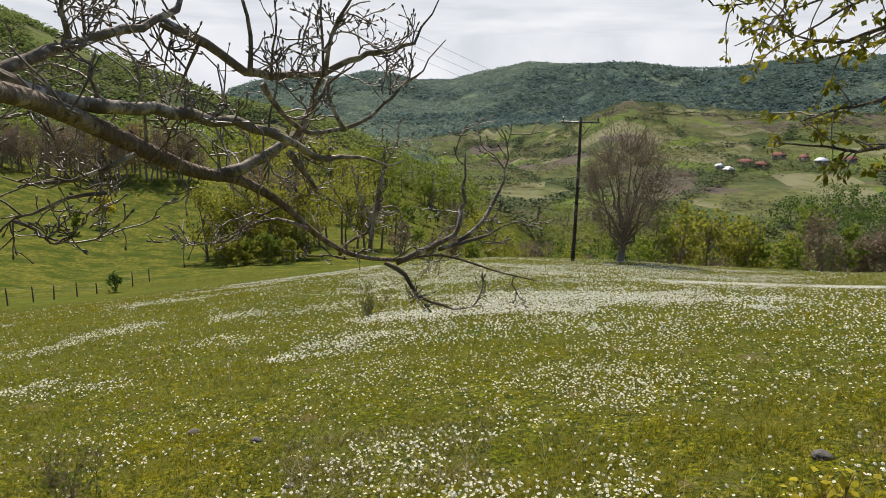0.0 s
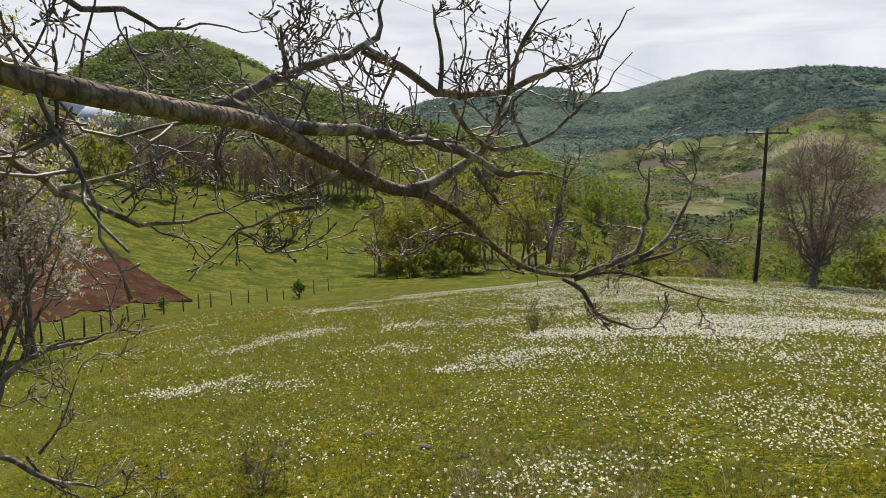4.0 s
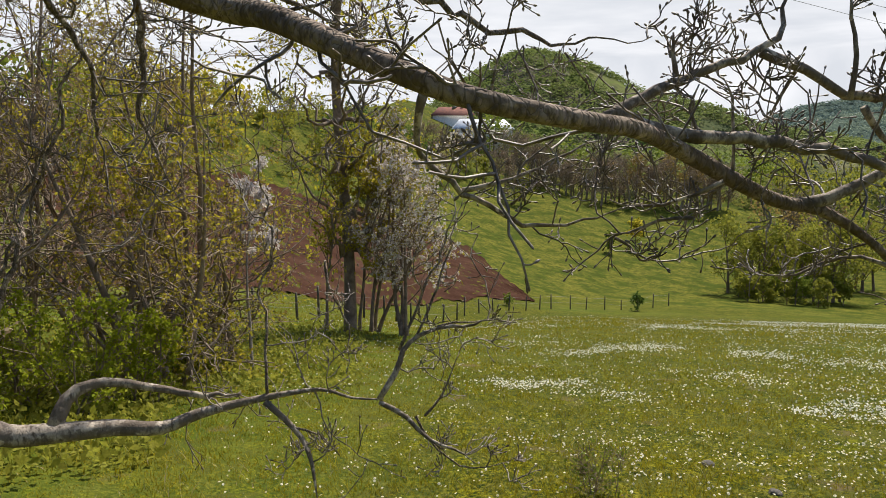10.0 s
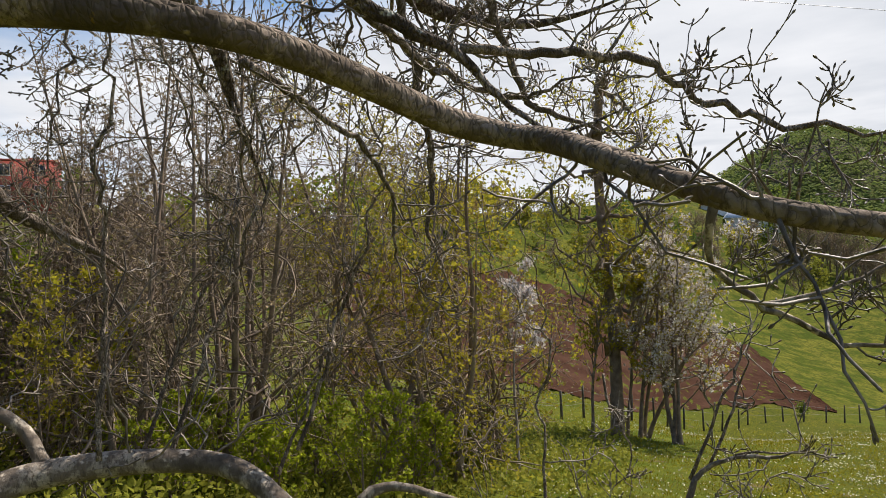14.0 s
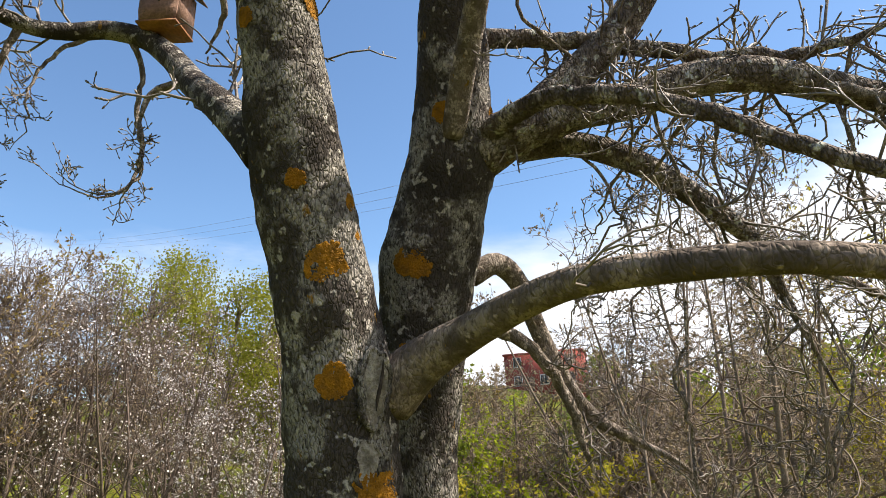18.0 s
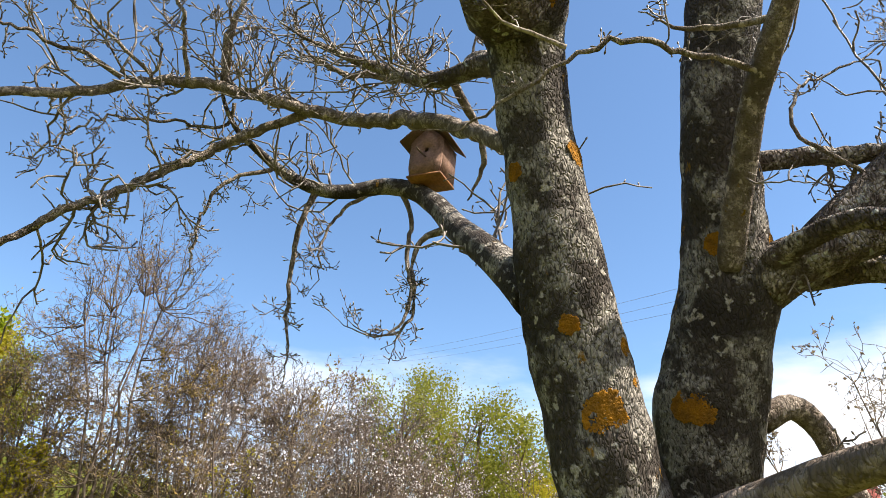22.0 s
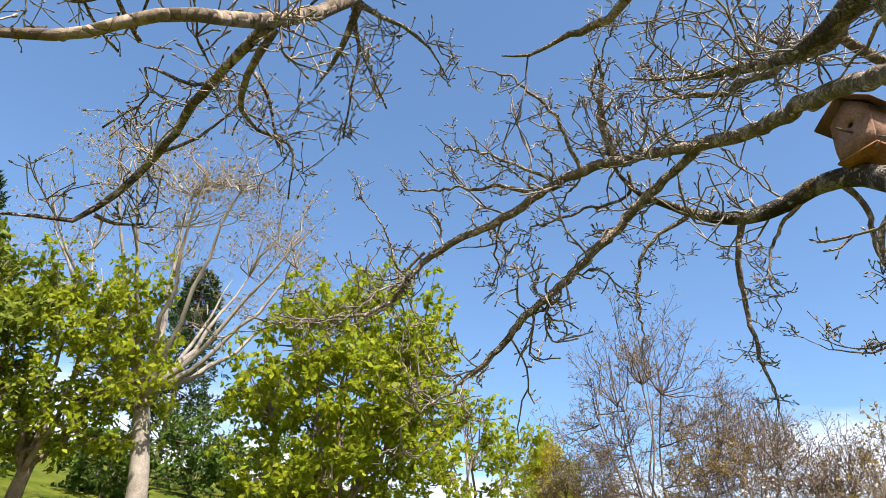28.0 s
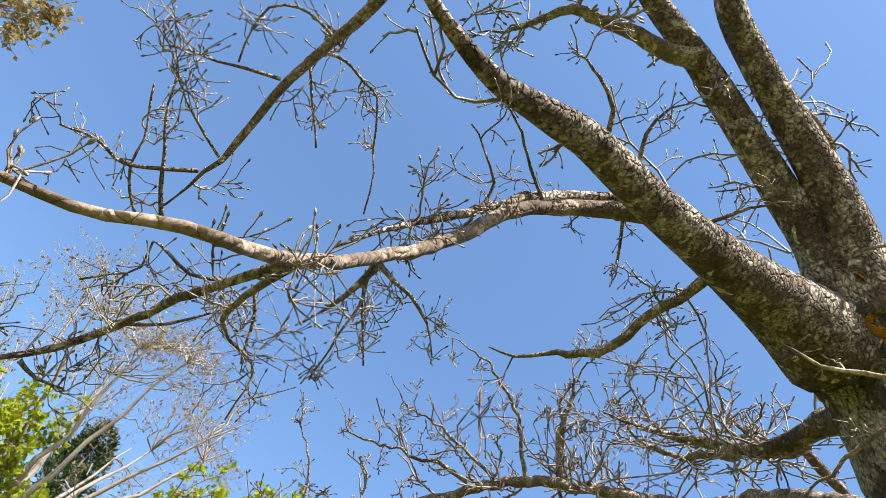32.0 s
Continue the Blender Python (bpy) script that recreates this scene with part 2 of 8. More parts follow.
def land(x, y):
    x, y = np.asarray(x, float), np.asarray(y, float)
    D = np.hypot(x, y) + 1e-6
    az = np.degrees(np.arctan2(-x, y))
    u = -x * math.sin(radians(40)) + y * math.cos(radians(40))
    v = -x * math.cos(radians(40)) - y * math.sin(radians(40))
    s = (u - 13) * 0.455 + (v - 9) * 0.89 - 7
    near = -0.2 * u - 0.06 + 0.08 * lump(x, y, 3, 0.5) * smooth(3, 12, D)
    back = smooth(2, 30, -y - 6) * 2.4 * smooth(-40, 0, x + 20)
    rise = (0.34 * (np.sqrt(s * s + 16) + s) / 2 + 0.2 * np.maximum(s - 35, 0)) * (0.55 + 0.45 * smooth(-5, 40, u)) * (1 - 0.42 * smooth(60, 92, az))
    near = near + back + rise - 0.9 * smooth(20, 55, u) - 0.078 * D * smooth(5, -38, az) * smooth(3, 30, D) * smooth(-130, -90, az)
    # the gully dips below the fence
    near = near - 1.0 * np.exp(-((az - 43) / 7) ** 2 - ((D - 38) / 11) ** 2)
    # the slope beyond the gully tops out in a broad crest
    cap = np.interp(az, [30, 44, 48, 62, 75, 88, 96, 130], [30, 9, 2.6, 5.2, 6.2, 8.4, 10.9, 10.9]) - 0.035 * np.maximum(D - 125, 0)
    near = np.where(az > 30, 0.5 * (near + cap - np.sqrt((near - cap) ** 2 + 2.0)), near)
    # the meadow rolls over its crest and falls to the valley
    crest = 62 - 14 * smooth(20, -20, az)
    roll = np.maximum(D - crest, 0) * smooth(34, 18, az) * smooth(-100, -60, az)
    near = near - 0.16 * roll
    # far side of the valley
    el = np.interp(az, SKY_AZ, SKY_EL)
    top = 1.6 + 1500 * np.tan(np.radians(el))
    g = smooth(230, 1500, D)
    far = -30 + 14 * smooth(220, 420, D) * smooth(0, -16, az) + (top + 30) * (0.30 * g + 0.70 * g * g)
    far = far + 26 * lump(x, y, 5, 0.008) * smooth(350, 800, D) * (1 - smooth(1100, 1350, D)) + 11 * lump(x, y, 15, 0.018) * smooth(300, 700, D) * (1 - smooth(1150, 1400, D))
    far = far - 90 * smooth(1520, 2600, D) + 215 * smooth(3000, 4200, D) * np.exp(-((az - 18.6) / 1.6) ** 2)
    hold = 110 * smooth(25, 45, az)
    w = smooth(90 + hold, 230 + hold, D)
    z = near * (1 - w) + far * w
    # spurs that run down into the valley one before the other
    z = spur(z, az, D, 1080, 190, [-44, -30, -25, -22, -19.8, -17.7, -15], [5.3, 5.3, 4.9, 3.9, 3.0, 1.2, -1.5])
    z = spur(z, az, D, 1120, 170, [2, 5, 8, 12, 15, 17.5, 19.5], [-1.5, 0.6, 2.0, 2.7, 2.4, 1.2, -2])
    z = spur(z, az, D, 640, 130, [-24, -18, -14.8, -12, -9, -5, -1, 3], [1.6, 2.2, 2.3, 1.2, -0.3, -1.9, -3.4, -5])
    # the pasture that climbs on the far side of the gully
    z = z + np.interp(az, [-9, 0, 4, 20, 24, 28, 32, 37], [0, 14, 18, 20, 17, 10, 4, 0]) * np.interp(D, [60, 80, 110, 150, 200, 260, 340], [0, 0.17, 0.5, 1.0, 0.92, 0.35, 0])
    # the round wooded hill and the slope that carries the farm
    hx, hy = -math.sin(radians(HILL_AZ)), math.cos(radians(HILL_AZ))
    a, b = x * hx + y * hy - 430, x * hy - y * hx
    z = z + HILL_H * np.exp(-(a / 150) ** 2 - np.abs(b / np.where(b > 0, HILL_R, HILL_L)) ** 1.75)
    a2 = x * hx + y * hy - 190
    z = z + 10 * np.exp(-(a2 / 75) ** 2 - ((b + 10) / 85) ** 2) * smooth(60, 120, D)
    return spur(z, az, D, 385, 75, [2, 5.3, 9.2, 14, 18.5, 22, 26, 30, 36], [-3.4, -1.8, 0.1, 1.2, 1.9, 3.3, 4.6, 2.0, -4.0])


HILL_AZ, HILL_H, HILL_R, HILL_L = 36.0, 88, 128, 92


def on_land(az, D):
    p = heading(az) * D
    return Vector((p.x, p.y, float(land(p.x, p.y))))


def land_material():
    m = bpy.data.materials.new("meadow_and_hills")
    m.use_nodes = True
    nt = m.node_tree
    N, L = nt.nodes.new, nt.links.new
    bs = nt.nodes["Principled BSDF"]
    bs.inputs["Roughness"].default_value = 0.9
    bs.inputs["Specular IOR Level"].default_value = 0.02
    geo = N("ShaderNodeNewGeometry")

    def tex(scale, detail=6.0, rough=0.55):
        t = N("ShaderNodeTexNoise")
        t.inputs["Scale"].default_value, t.inputs["Detail"].default_value, t.inputs["Roughness"].default_value = scale, detail, rough
        L(geo.outputs["Position"], t.inputs["Vector"])
        return t.outputs["Fac"]

    def rng_(src, a, b, c=0.0, d=1.0):
        r = N("ShaderNodeMapRange")
        for i, w in enumerate((a, b, c, d)):
            r.inputs[i + 1].default_value = w
        L(src, r.inputs[0])
        return r.outputs[0]

    def mix(f, a, b):
        x = N("ShaderNodeMixRGB")
        for i, w in enumerate((f, a, b)):
            if isinstance(w, (tuple, float)):
                x.inputs[i].default_value = (*w, 1) if isinstance(w, tuple) else w
            else:
                L(w, x.inputs[i])
        return x.outputs[0]

    # grass close by
    g1 = mix(rng_(tex(0.35), 0.38, 0.62), (0.25, 0.222, 0.010), (0.140, 0.152, 0.008))
    g2 = mix(rng_(tex(3.0), 0.4, 0.7), g1, (0.17, 0.155, 0.04))
    g2 = mix(rng_(tex(8.0, 5.0, 0.7), 0.46, 0.62), g2, (0.044, 0.054, 0.008))
    g3 = mix(rng_(tex(26.0, 4.0, 0.7), 0.40, 0.58), g2, (0.020, 0.032, 0.006))
    g3 = mix(rng_(tex(0.045, 4.0), 0.45, 0.6), g3, mix(rng_(tex(0.5, 9.0, 0.7), 0.40, 0.62), (0.055, 0.085, 0.010), (0.13, 0.14, 0.022)))
    g3 = mix(rng_(tex(1.6, 6.0, 0.7), 0.50, 0.64), g3, (0.075, 0.078, 0.016))
    soil = mix(rng_(tex(1.1, 8.0, 0.65), 0.60, 0.70), g3, (0.125, 0.094, 0.048))
    # woods and fields far off; the wood tones have bluish distance haze painted in
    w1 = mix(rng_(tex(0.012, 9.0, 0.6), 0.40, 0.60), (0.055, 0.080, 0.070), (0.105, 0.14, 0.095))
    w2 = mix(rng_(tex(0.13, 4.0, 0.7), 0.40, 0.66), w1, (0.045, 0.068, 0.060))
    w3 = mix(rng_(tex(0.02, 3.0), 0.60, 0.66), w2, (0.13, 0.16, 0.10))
    # patchwork of valley fields
    cell = N("ShaderNodeTexVoronoi"); cell.inputs["Scale"].default_value = 0.03
    L(geo.outputs["Position"], cell.inputs["Vector"])
    tone = N("ShaderNodeSeparateXYZ"); L(cell.outputs["Color"], tone.inputs[0])
    f1 = mix(rng_(tone.outputs["X"], 0.25, 0.75), (0.068, 0.085, 0.036), (0.125, 0.165, 0.034))
    f2 = mix(rng_(tone.outputs["Y"], 0.66, 0.68), f1, (0.105, 0.085, 0.07))
    f2 = mix(rng_(tone.outputs["Z"], 0.80, 0.82), f2, (0.19, 0.18, 0.10))
    f3 = mix(rng_(tex(0.03, 8.0, 0.65), 0.46, 0.58), f2, mix(rng_(tex(0.2, 5.0), 0.4, 0.6), (0.075, 0.085, 0.032), (0.13, 0.13, 0.05)))
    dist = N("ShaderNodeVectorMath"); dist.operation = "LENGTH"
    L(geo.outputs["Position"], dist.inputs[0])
    # closely grazed pasture beyond the gully
    turf = mix(rng_(tex(0.35, 9.0, 0.7), 0.42, 0.58), (0.050, 0.072, 0.008), (0.150, 0.142, 0.022))
    turf = mix(rng_(tex(2.0, 8.0, 0.8), 0.46, 0.60), turf, (0.042, 0.052, 0.009))
    soil = mix(rng_(dist.outputs["Value"], 56, 68), soil, turf)
    # fields take over with distance, then the haze-tinted wood tones
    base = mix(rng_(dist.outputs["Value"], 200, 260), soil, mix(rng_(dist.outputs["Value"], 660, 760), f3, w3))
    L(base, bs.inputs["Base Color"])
    bp = N("ShaderNodeBump"); bp.inputs["Strength"].default_value = 0.5; bp.inputs["Distance"].default_value = 0.03
    L(tex(40.0), bp.inputs["Height"])
    L(bp.outputs[0], bs.inputs["Normal"])
    return m


MEADOW = land_material()
SOIL = mat("ploughed_soil", (0.042, 0.019, 0.012), 0.95, (0.072, 0.036, 0.024), 0.35, 0.8, 5.0)

SOIL.node_tree.nodes["Principled BSDF"].inputs["Specular IOR Level"].default_value = 0.02


def build_ground():
    g = Geo()
    rings = np.concatenate([[0.0], np.geomspace(0.6, 4800, 230)])
    azs = np.linspace(0, 2 * np.pi, 521)[:-1]
    R, A = np.meshgrid(rings, azs, indexing="ij")
    x, y = -R * np.sin(A), R * np.cos(A)
    z = land(x, y)
    bumps = np.random.default_rng(2).normal(size=R.shape) * np.clip((R - 330) * 0.006, 0, 2.2) * (R < 1700)
    v = np.stack([x, y, z + bumps], -1)
    nr, na = R.shape
    i = np.arange(nr - 1)[:, None] * na + np.arange(na)[None, :]
    j = np.arange(nr - 1)[:, None] * na + (np.arange(na)[None, :] + 1) % na
    g.add(v, np.stack([i, j, j + na, i + na], -1)[:, ::-1][..., ::-1])
    ob = part("ground", g, MEADOW, None, smooth=True)
    tagged(ob, "grassy meadow hillside running down to a wooded valley", "ground", kind="structure")


def build_field():
    """Ploughed strip on the far side of the gully, furrows along the slope."""
    g = Geo()
    n, mrows = 150, 60
    a = np.linspace(0, 1, n)[:, None]
    b = np.linspace(0, 1, mrows)[None, :]
    # lower edge from the tip towards the thicket, upper edge bowed up the slope
    az_ = np.radians(35.2 + 38.8 * a)
    lo_ = np.interp(a, [0, 0.17, 0.38, 0.69, 1], [58, 50, 37, 33, 27])
    hi_ = np.interp(a, [0, 0.07, 0.15, 0.28, 0.46, 0.69, 1], [58.6, 70, 82, 88, 89, 81, 70])
    wob = np.random.default_rng(6).normal(size=(2, n, 1))
    wob = sum(np.roll(wob, k, 1) for k in range(-3, 4)) * 0.28
    lo_, hi_ = lo_ + wob[0] * np.clip(a * 8, 0, 1), hi_ + 1.6 * wob[1] * np.clip(a * 8, 0, 1)
    far_ = lo_ + (hi_ - lo_) * b
    X, Y = -far_ * np.sin(az_), far_ * np.cos(az_)
    edge = np.minimum(np.minimum(a, 1 - a) * 40, np.minimum(b, 1 - b) * 30)
    Z = land(X, Y) + 0.05 + 0.035 * np.sin(b * mrows * 2.1 + 2 * np.sin(a * 9)) * np.clip(edge, 0, 1) + 0.05 * np.random.default_rng(4).normal(size=X.shape)
    i = np.arange(n - 1)[:, None] * mrows + np.arange(mrows - 1)[None, :]
    g.add(np.stack([X, Y, Z], -1), np.stack([i, i + mrows, i + mrows + 1, i + 1], -1))
    ob = part("ploughed_field", g, SOIL, None)
    tagged(ob, "freshly ploughed reddish-brown field on the slope", "field", kind="structure")


build_ground()
build_field()

# ---------------------------------------------------------------- power line
POLE_WOOD = mat("weathered_pole_wood", (0.045, 0.036, 0.03), 0.85, (0.085, 0.068, 0.055), 3.0, 0.4, 60.0)
STEEL = mat("dull_steel", (0.07, 0.07, 0.07), 0.5, (0.22, 0.21, 0.20), 8.0, metal=0.7)
PORCELAIN = mat("brown_porcelain", (0.10, 0.05, 0.03), 0.25, (0.13, 0.07, 0.05), 8.0)
WIRE = mat("grey_wire", (0.20, 0.20, 0.21), 0.5, (0.26, 0.26, 0.27), 3.0, metal=0.5)


def build_pole():
    base = on_land(-11.2, 43)
    top = 2.55
    e = thing("utility_pole", "slim dark wooden power pole with a braced crossarm", "utility pole", at=base)
    g = Geo()
    h = np.linspace(0, 1, 12)
    tubes(g, np.stack([base.x + 0.04 * np.sin(h * 3), base.y + 0 * h, base.z - 0.3 + h * (top + 0.25 - base.z)], 1), 0.125 - 0.04 * h, 12, True)
    part("post", g, POLE_WOOD, e, smooth=True)
    side = heading(-101.2)
    c = Vector((base.x, base.y, top - 0.35))
    a0, a1 = c - side * 1.15, c + side * 1.15
    g = Geo()
    tubes(g, np.array([a0, a1]), np.full(2, 0.06), 4, True)
    part("crossarm", g, STEEL, e)
    for s in (-1, 1):
        g = Geo()
        tubes(g, np.array([c + side * s * 0.75, c - Vector((0, 0, 1.05))]), np.full(2, 0.025), 6, True)
        part("brace", g, STEEL, e)
    tips = []
    for s in (-1.05, 0.0, 1.05):
        p = c + side * s
        g = Geo()
        hh = np.array([0, 0.05, 0.07, 0.12, 0.14, 0.2, 0.24])
        tubes(g, np.stack([np.full(7, p.x), np.full(7, p.y), p.z + 0.05 + hh], 1), np.array([0.02, 0.02, 0.06, 0.035, 0.06, 0.045, 0.01]), 10, True)
        part("insulator", g, PORCELAIN, e, smooth=True)
        tips.append(p + Vector((0, 0, 0.27)))
    # wires run from the pole up over the hillside past the camera
    for k, p in enumerate(tips):
        w = thing("power_line", "thin grey overhead power cable sagging between poles", "cable", "power lines", at=p)
        far = Vector((-58 + k * 1.1, -62 + k * 1.0, 26.0))
        t = np.linspace(0, 1, 40)[:, None]
        q = np.array(p)[None] * (1 - t) + np.array(far)[None] * t
        q[:, 2] -= (4 * t * (1 - t))[:, 0] * 2.4
        g = Geo()
        tubes(g, q, np.full(40, 0.006), 4)
        part("strand", g, WIRE, w)
        w2 = thing("power_line", "thin grey overhead power cable sagging between poles", "cable", "power lines", at=p)
        far = p + heading(-20) * 160 + Vector((0, 0, -34))
        q = np.array(p)[None] * (1 - t) + np.array(far)[None] * t
        q[:, 2] -= (4 * t * (1 - t))[:, 0] * 3
        g = Geo()
        tubes(g, q, np.full(40, 0.006), 4)
        part("strand", g, WIRE, w2)


build_pole()


# ---------------------------------------------------------------- fence along the gully
FENCE_WOOD = mat("grey_fence_wood", (0.09, 0.075, 0.06), 0.9, (0.16, 0.14, 0.12), 6.0, 0.4, 50.0, island=(0.06, 0.05, 0.04), obj=True)


def build_fence():
    line = [on_land(66, 21), on_land(56, 25), on_land(47, 35), on_land(40, 46), on_land(33.7, 54), on_land(28, 60), on_land(23, 66)]
    e = thing("fence", "row of weathered grey wooden posts with thin wire", "fence", at=line[0])
    pts = []
    for a, b in zip(line[:-1], line[1:]):
        n = max(2, int((b - a).length / 1.9))
        for i in range(n):
            p = a.lerp(b, i / n)
            pts.append((p.x + rng.normal() * 0.12, p.y + rng.normal() * 0.12))
    tops = []
    for x, y in pts:
        z, hgt = float(land(x, y)), 1.2 + 0.12 * rng.normal()
        lean = rng.normal(size=2) * 0.05
        g = Geo()
        t = np.linspace(0, 1, 4)
        tubes(g, np.stack([x + lean[0] * t, y + lean[1] * t, z - 0.15 + (hgt + 0.15) * t], 1), 0.055 - 0.012 * t, 7, True)
        part("post", g, FENCE_WOOD, e)
        tops.append((x + lean[0] * 0.8, y + lean[1] * 0.8, z, hgt))
    for f in (0.45, 0.85):
        g = Geo()
        q = np.array([(x, y, z + h * f) for x, y, z, h in tops])
        tubes(g, q, np.full(len(q), 0.006), 3)
        part("wire", g, WIRE, e)


build_fence()

# ---------------------------------------------------------------- bark, leaves, growth
def bark_material(name, pale, dark, moss, scale=9.0, crack=0.6, pit=0.35, fleck=0.60, patch=None):
    m = bpy.data.materials.new(name)
    m.use_nodes = True
    nt = m.node_tree
    N, L = nt.nodes.new, nt.links.new
    bs = nt.nodes["Principled BSDF"]
    bs.inputs["Roughness"].default_value = 0.9
    bs.inputs["Specular IOR Level"].default_value = 0.15
    co = N("ShaderNodeTexCoord")
    mp = N("ShaderNodeMapping"); mp.inputs["Scale"].default_value = (1, 1, 0.45)
    L(co.outputs["Object"], mp.inputs["Vector"])

    def tex(sc, vec, det=7.0, ro=0.6):
        t = N("ShaderNodeTexNoise")
        t.inputs["Scale"].default_value, t.inputs["Detail"].default_value, t.inputs["Roughness"].default_value = sc, det, ro
        L(vec, t.inputs["Vector"])
        return t.outputs["Fac"]

    def ramp(src, a, b):
        r = N("ShaderNodeMapRange"); r.inputs[1].default_value, r.inputs[2].default_value = a, b
        L(src, r.inputs[0])
        return r.outputs[0]

    def mix(f, a, b):
        x = N("ShaderNodeMixRGB")
        L(f, x.inputs[0])
        for i, w in ((1, a), (2, b)):
            if isinstance(w, tuple):
                x.inputs[i].default_value = (*w, 1)
            else:
                L(w, x.inputs[i])
        return x.outputs[0]
    big = tex(patch or scale, co.outputs["Object"])
    col = mix(ramp(big, 0.44, 0.52), pale, dark)
    blot = tex((patch or scale) * 0.32, co.outputs["Object"], 4.0, 0.6)
    col = mix(ramp(blot, 0.56, 0.64), col, tuple(0.55 * c for c in dark))
    fur = tex(scale * 6.0, mp.outputs[0], 8.0, 0.65)
    col = mix(ramp(fur, 0.50, 0.62), col, tuple(c * pit for c in dark))
    # fine upright cracks
    vo = N("ShaderNodeTexVoronoi"); vo.feature = "DISTANCE_TO_EDGE"; vo.inputs["Scale"].default_value = scale * 4.2
    wob = N("ShaderNodeTexNoise"); wob.inputs["Scale"].default_value = scale * 2.5
    L(mp.outputs[0], wob.inputs["Vector"])
    va = N("ShaderNodeVectorMath"); va.operation = "MULTIPLY_ADD"
    va.inputs[1].default_value = (0.035, 0.035, 0.035)
    L(wob.outputs["Color"], va.inputs[0]); L(mp.outputs[0], va.inputs[2]); L(va.outputs[0], vo.inputs["Vector"])
    col = mix(ramp(vo.outputs["Distance"], 0.055 * crack, 0.0), col, tuple(c * 0.6 for c in dark))
    spot = tex(scale * 1.7, co.outputs["Object"], 5.0, 0.5)
    col = mix(ramp(spot, fleck, fleck + 0.06), col, tuple(min(0.62, c * 1.45) for c in pale))
    li = tex(scale * 0.8, mp.outputs[0], 6.0, 0.7)
    col = mix(ramp(li, 0.655, 0.69), col, moss)
    L(col, bs.inputs["Base Color"])
    b = N("ShaderNodeBump"); b.inputs["Strength"].default_value = crack; b.inputs["Distance"].default_value = 0.012
    hh = N("ShaderNodeMath"); hh.operation = "MULTIPLY_ADD"; hh.inputs[1].default_value = 1.6
    L(ramp(vo.outputs["Distance"], 0.0, 0.22), hh.inputs[0]); L(fur, hh.inputs[2])
    L(hh.outputs[0], b.inputs["Height"]); L(b.outputs[0], bs.inputs["Normal"])
    return m


BARK = bark_material("walnut_bark", (0.335, 0.298, 0.255), (0.082, 0.066, 0.055), (0.30, 0.16, 0.03), 15.0, 0.75, 0.55, 0.60, 6.0)
LIMB_BARK = bark_material("walnut_limb_bark", (0.42, 0.345, 0.285), (0.215, 0.168, 0.132), (0.26, 0.15, 0.03), 18.0, 0.7, 0.65)
GREY_BARK = bark_material("walnut_grey_bark", (0.48, 0.41, 0.35), (0.185, 0.142, 0.115), (0.28, 0.16, 0.03), 13.0, 0.9, 0.4, 0.61)
PALE_BARK = bark_material("pale_smooth_bark", (0.40, 0.34, 0.28), (0.19, 0.152, 0.122), (0.30, 0.20, 0.06), 14.0, 0.14, 0.7)
MID_BARK = bark_material("brown_smooth_bark", (0.31, 0.242, 0.188), (0.165, 0.124, 0.095), (0.26, 0.16, 0.04), 11.0, 0.45, 0.7, 0.66)
TWIG = mat("grey_twig", (0.29, 0.24, 0.20), 0.5, (0.075, 0.056, 0.045), 14.0, 0.2, 90.0)
TWIG.node_tree.nodes["Principled BSDF"].inputs["Specular IOR Level"].default_value = 0.4
GREY_STEM = mat("grey_stem", (0.31, 0.245, 0.19), 0.85, (0.19, 0.145, 0.11), 5.0, 0.3, 50.0)
BROWN_STEM = mat("brown_stem", (0.265, 0.20, 0.148), 0.85, (0.13, 0.096, 0.072), 5.0, 0.3, 50.0)
UMBER_STEM = mat("umber_stem", (0.175, 0.128, 0.10), 0.85, (0.095, 0.07, 0.055), 5.0, 0.3, 50.0)
PALE_STEM = mat("pale_stem", (0.32, 0.275, 0.245), 0.8, (0.22, 0.185, 0.16), 4.0, 0.3, 40.0)
LEAF_FRESH = mat("fresh_green_leaf", (0.27, 0.325, 0.018), 0.5, (0.15, 0.21, 0.014), 2.0, island=(0.38, 0.40, 0.03), trans=0.55)
LEAF_OLIVE = mat("olive_yellow_leaf", (0.40, 0.37, 0.03), 0.6, (0.29, 0.28, 0.024), 1.5, island=(0.46, 0.37, 0.045), trans=0.6)
LEAF_LIME = mat("lime_green_leaf", (0.29, 0.292, 0.036), 0.6, (0.21, 0.225, 0.028), 1.2, island=(0.28, 0.268, 0.045), trans=0.5)
LEAF_MID = mat("spring_green_leaf", (0.165, 0.215, 0.028), 0.6, (0.115, 0.165, 0.02), 1.0, island=(0.23, 0.26, 0.04), trans=0.42)
LEAF_DARK = mat("dark_green_leaf", (0.075, 0.125, 0.022), 0.6, (0.05, 0.09, 0.016), 0.8, island=(0.11, 0.165, 0.03), trans=0.38)
LEAF_RUST = mat("rusty_bud", (0.30, 0.20, 0.07), 0.6, (0.22, 0.14, 0.05), 2.0, island=(0.32, 0.24, 0.07), trans=0.35)
LEAF_BROWN = mat("brown_bud", (0.26, 0.185, 0.12), 0.7, (0.20, 0.14, 0.09), 2.0, island=(0.32, 0.25, 0.15), trans=0.3)
NEEDLE = mat("pine_needle", (0.035, 0.065, 0.026), 0.7, (0.024, 0.046, 0.02), 2.0, island=(0.055, 0.085, 0.03), trans=0.1)
PETAL = mat("white_blossom", (0.66, 0.58, 0.56), 0.6, (0.50, 0.43, 0.41), 2.0, island=(0.80, 0.75, 0.73), trans=0.35)

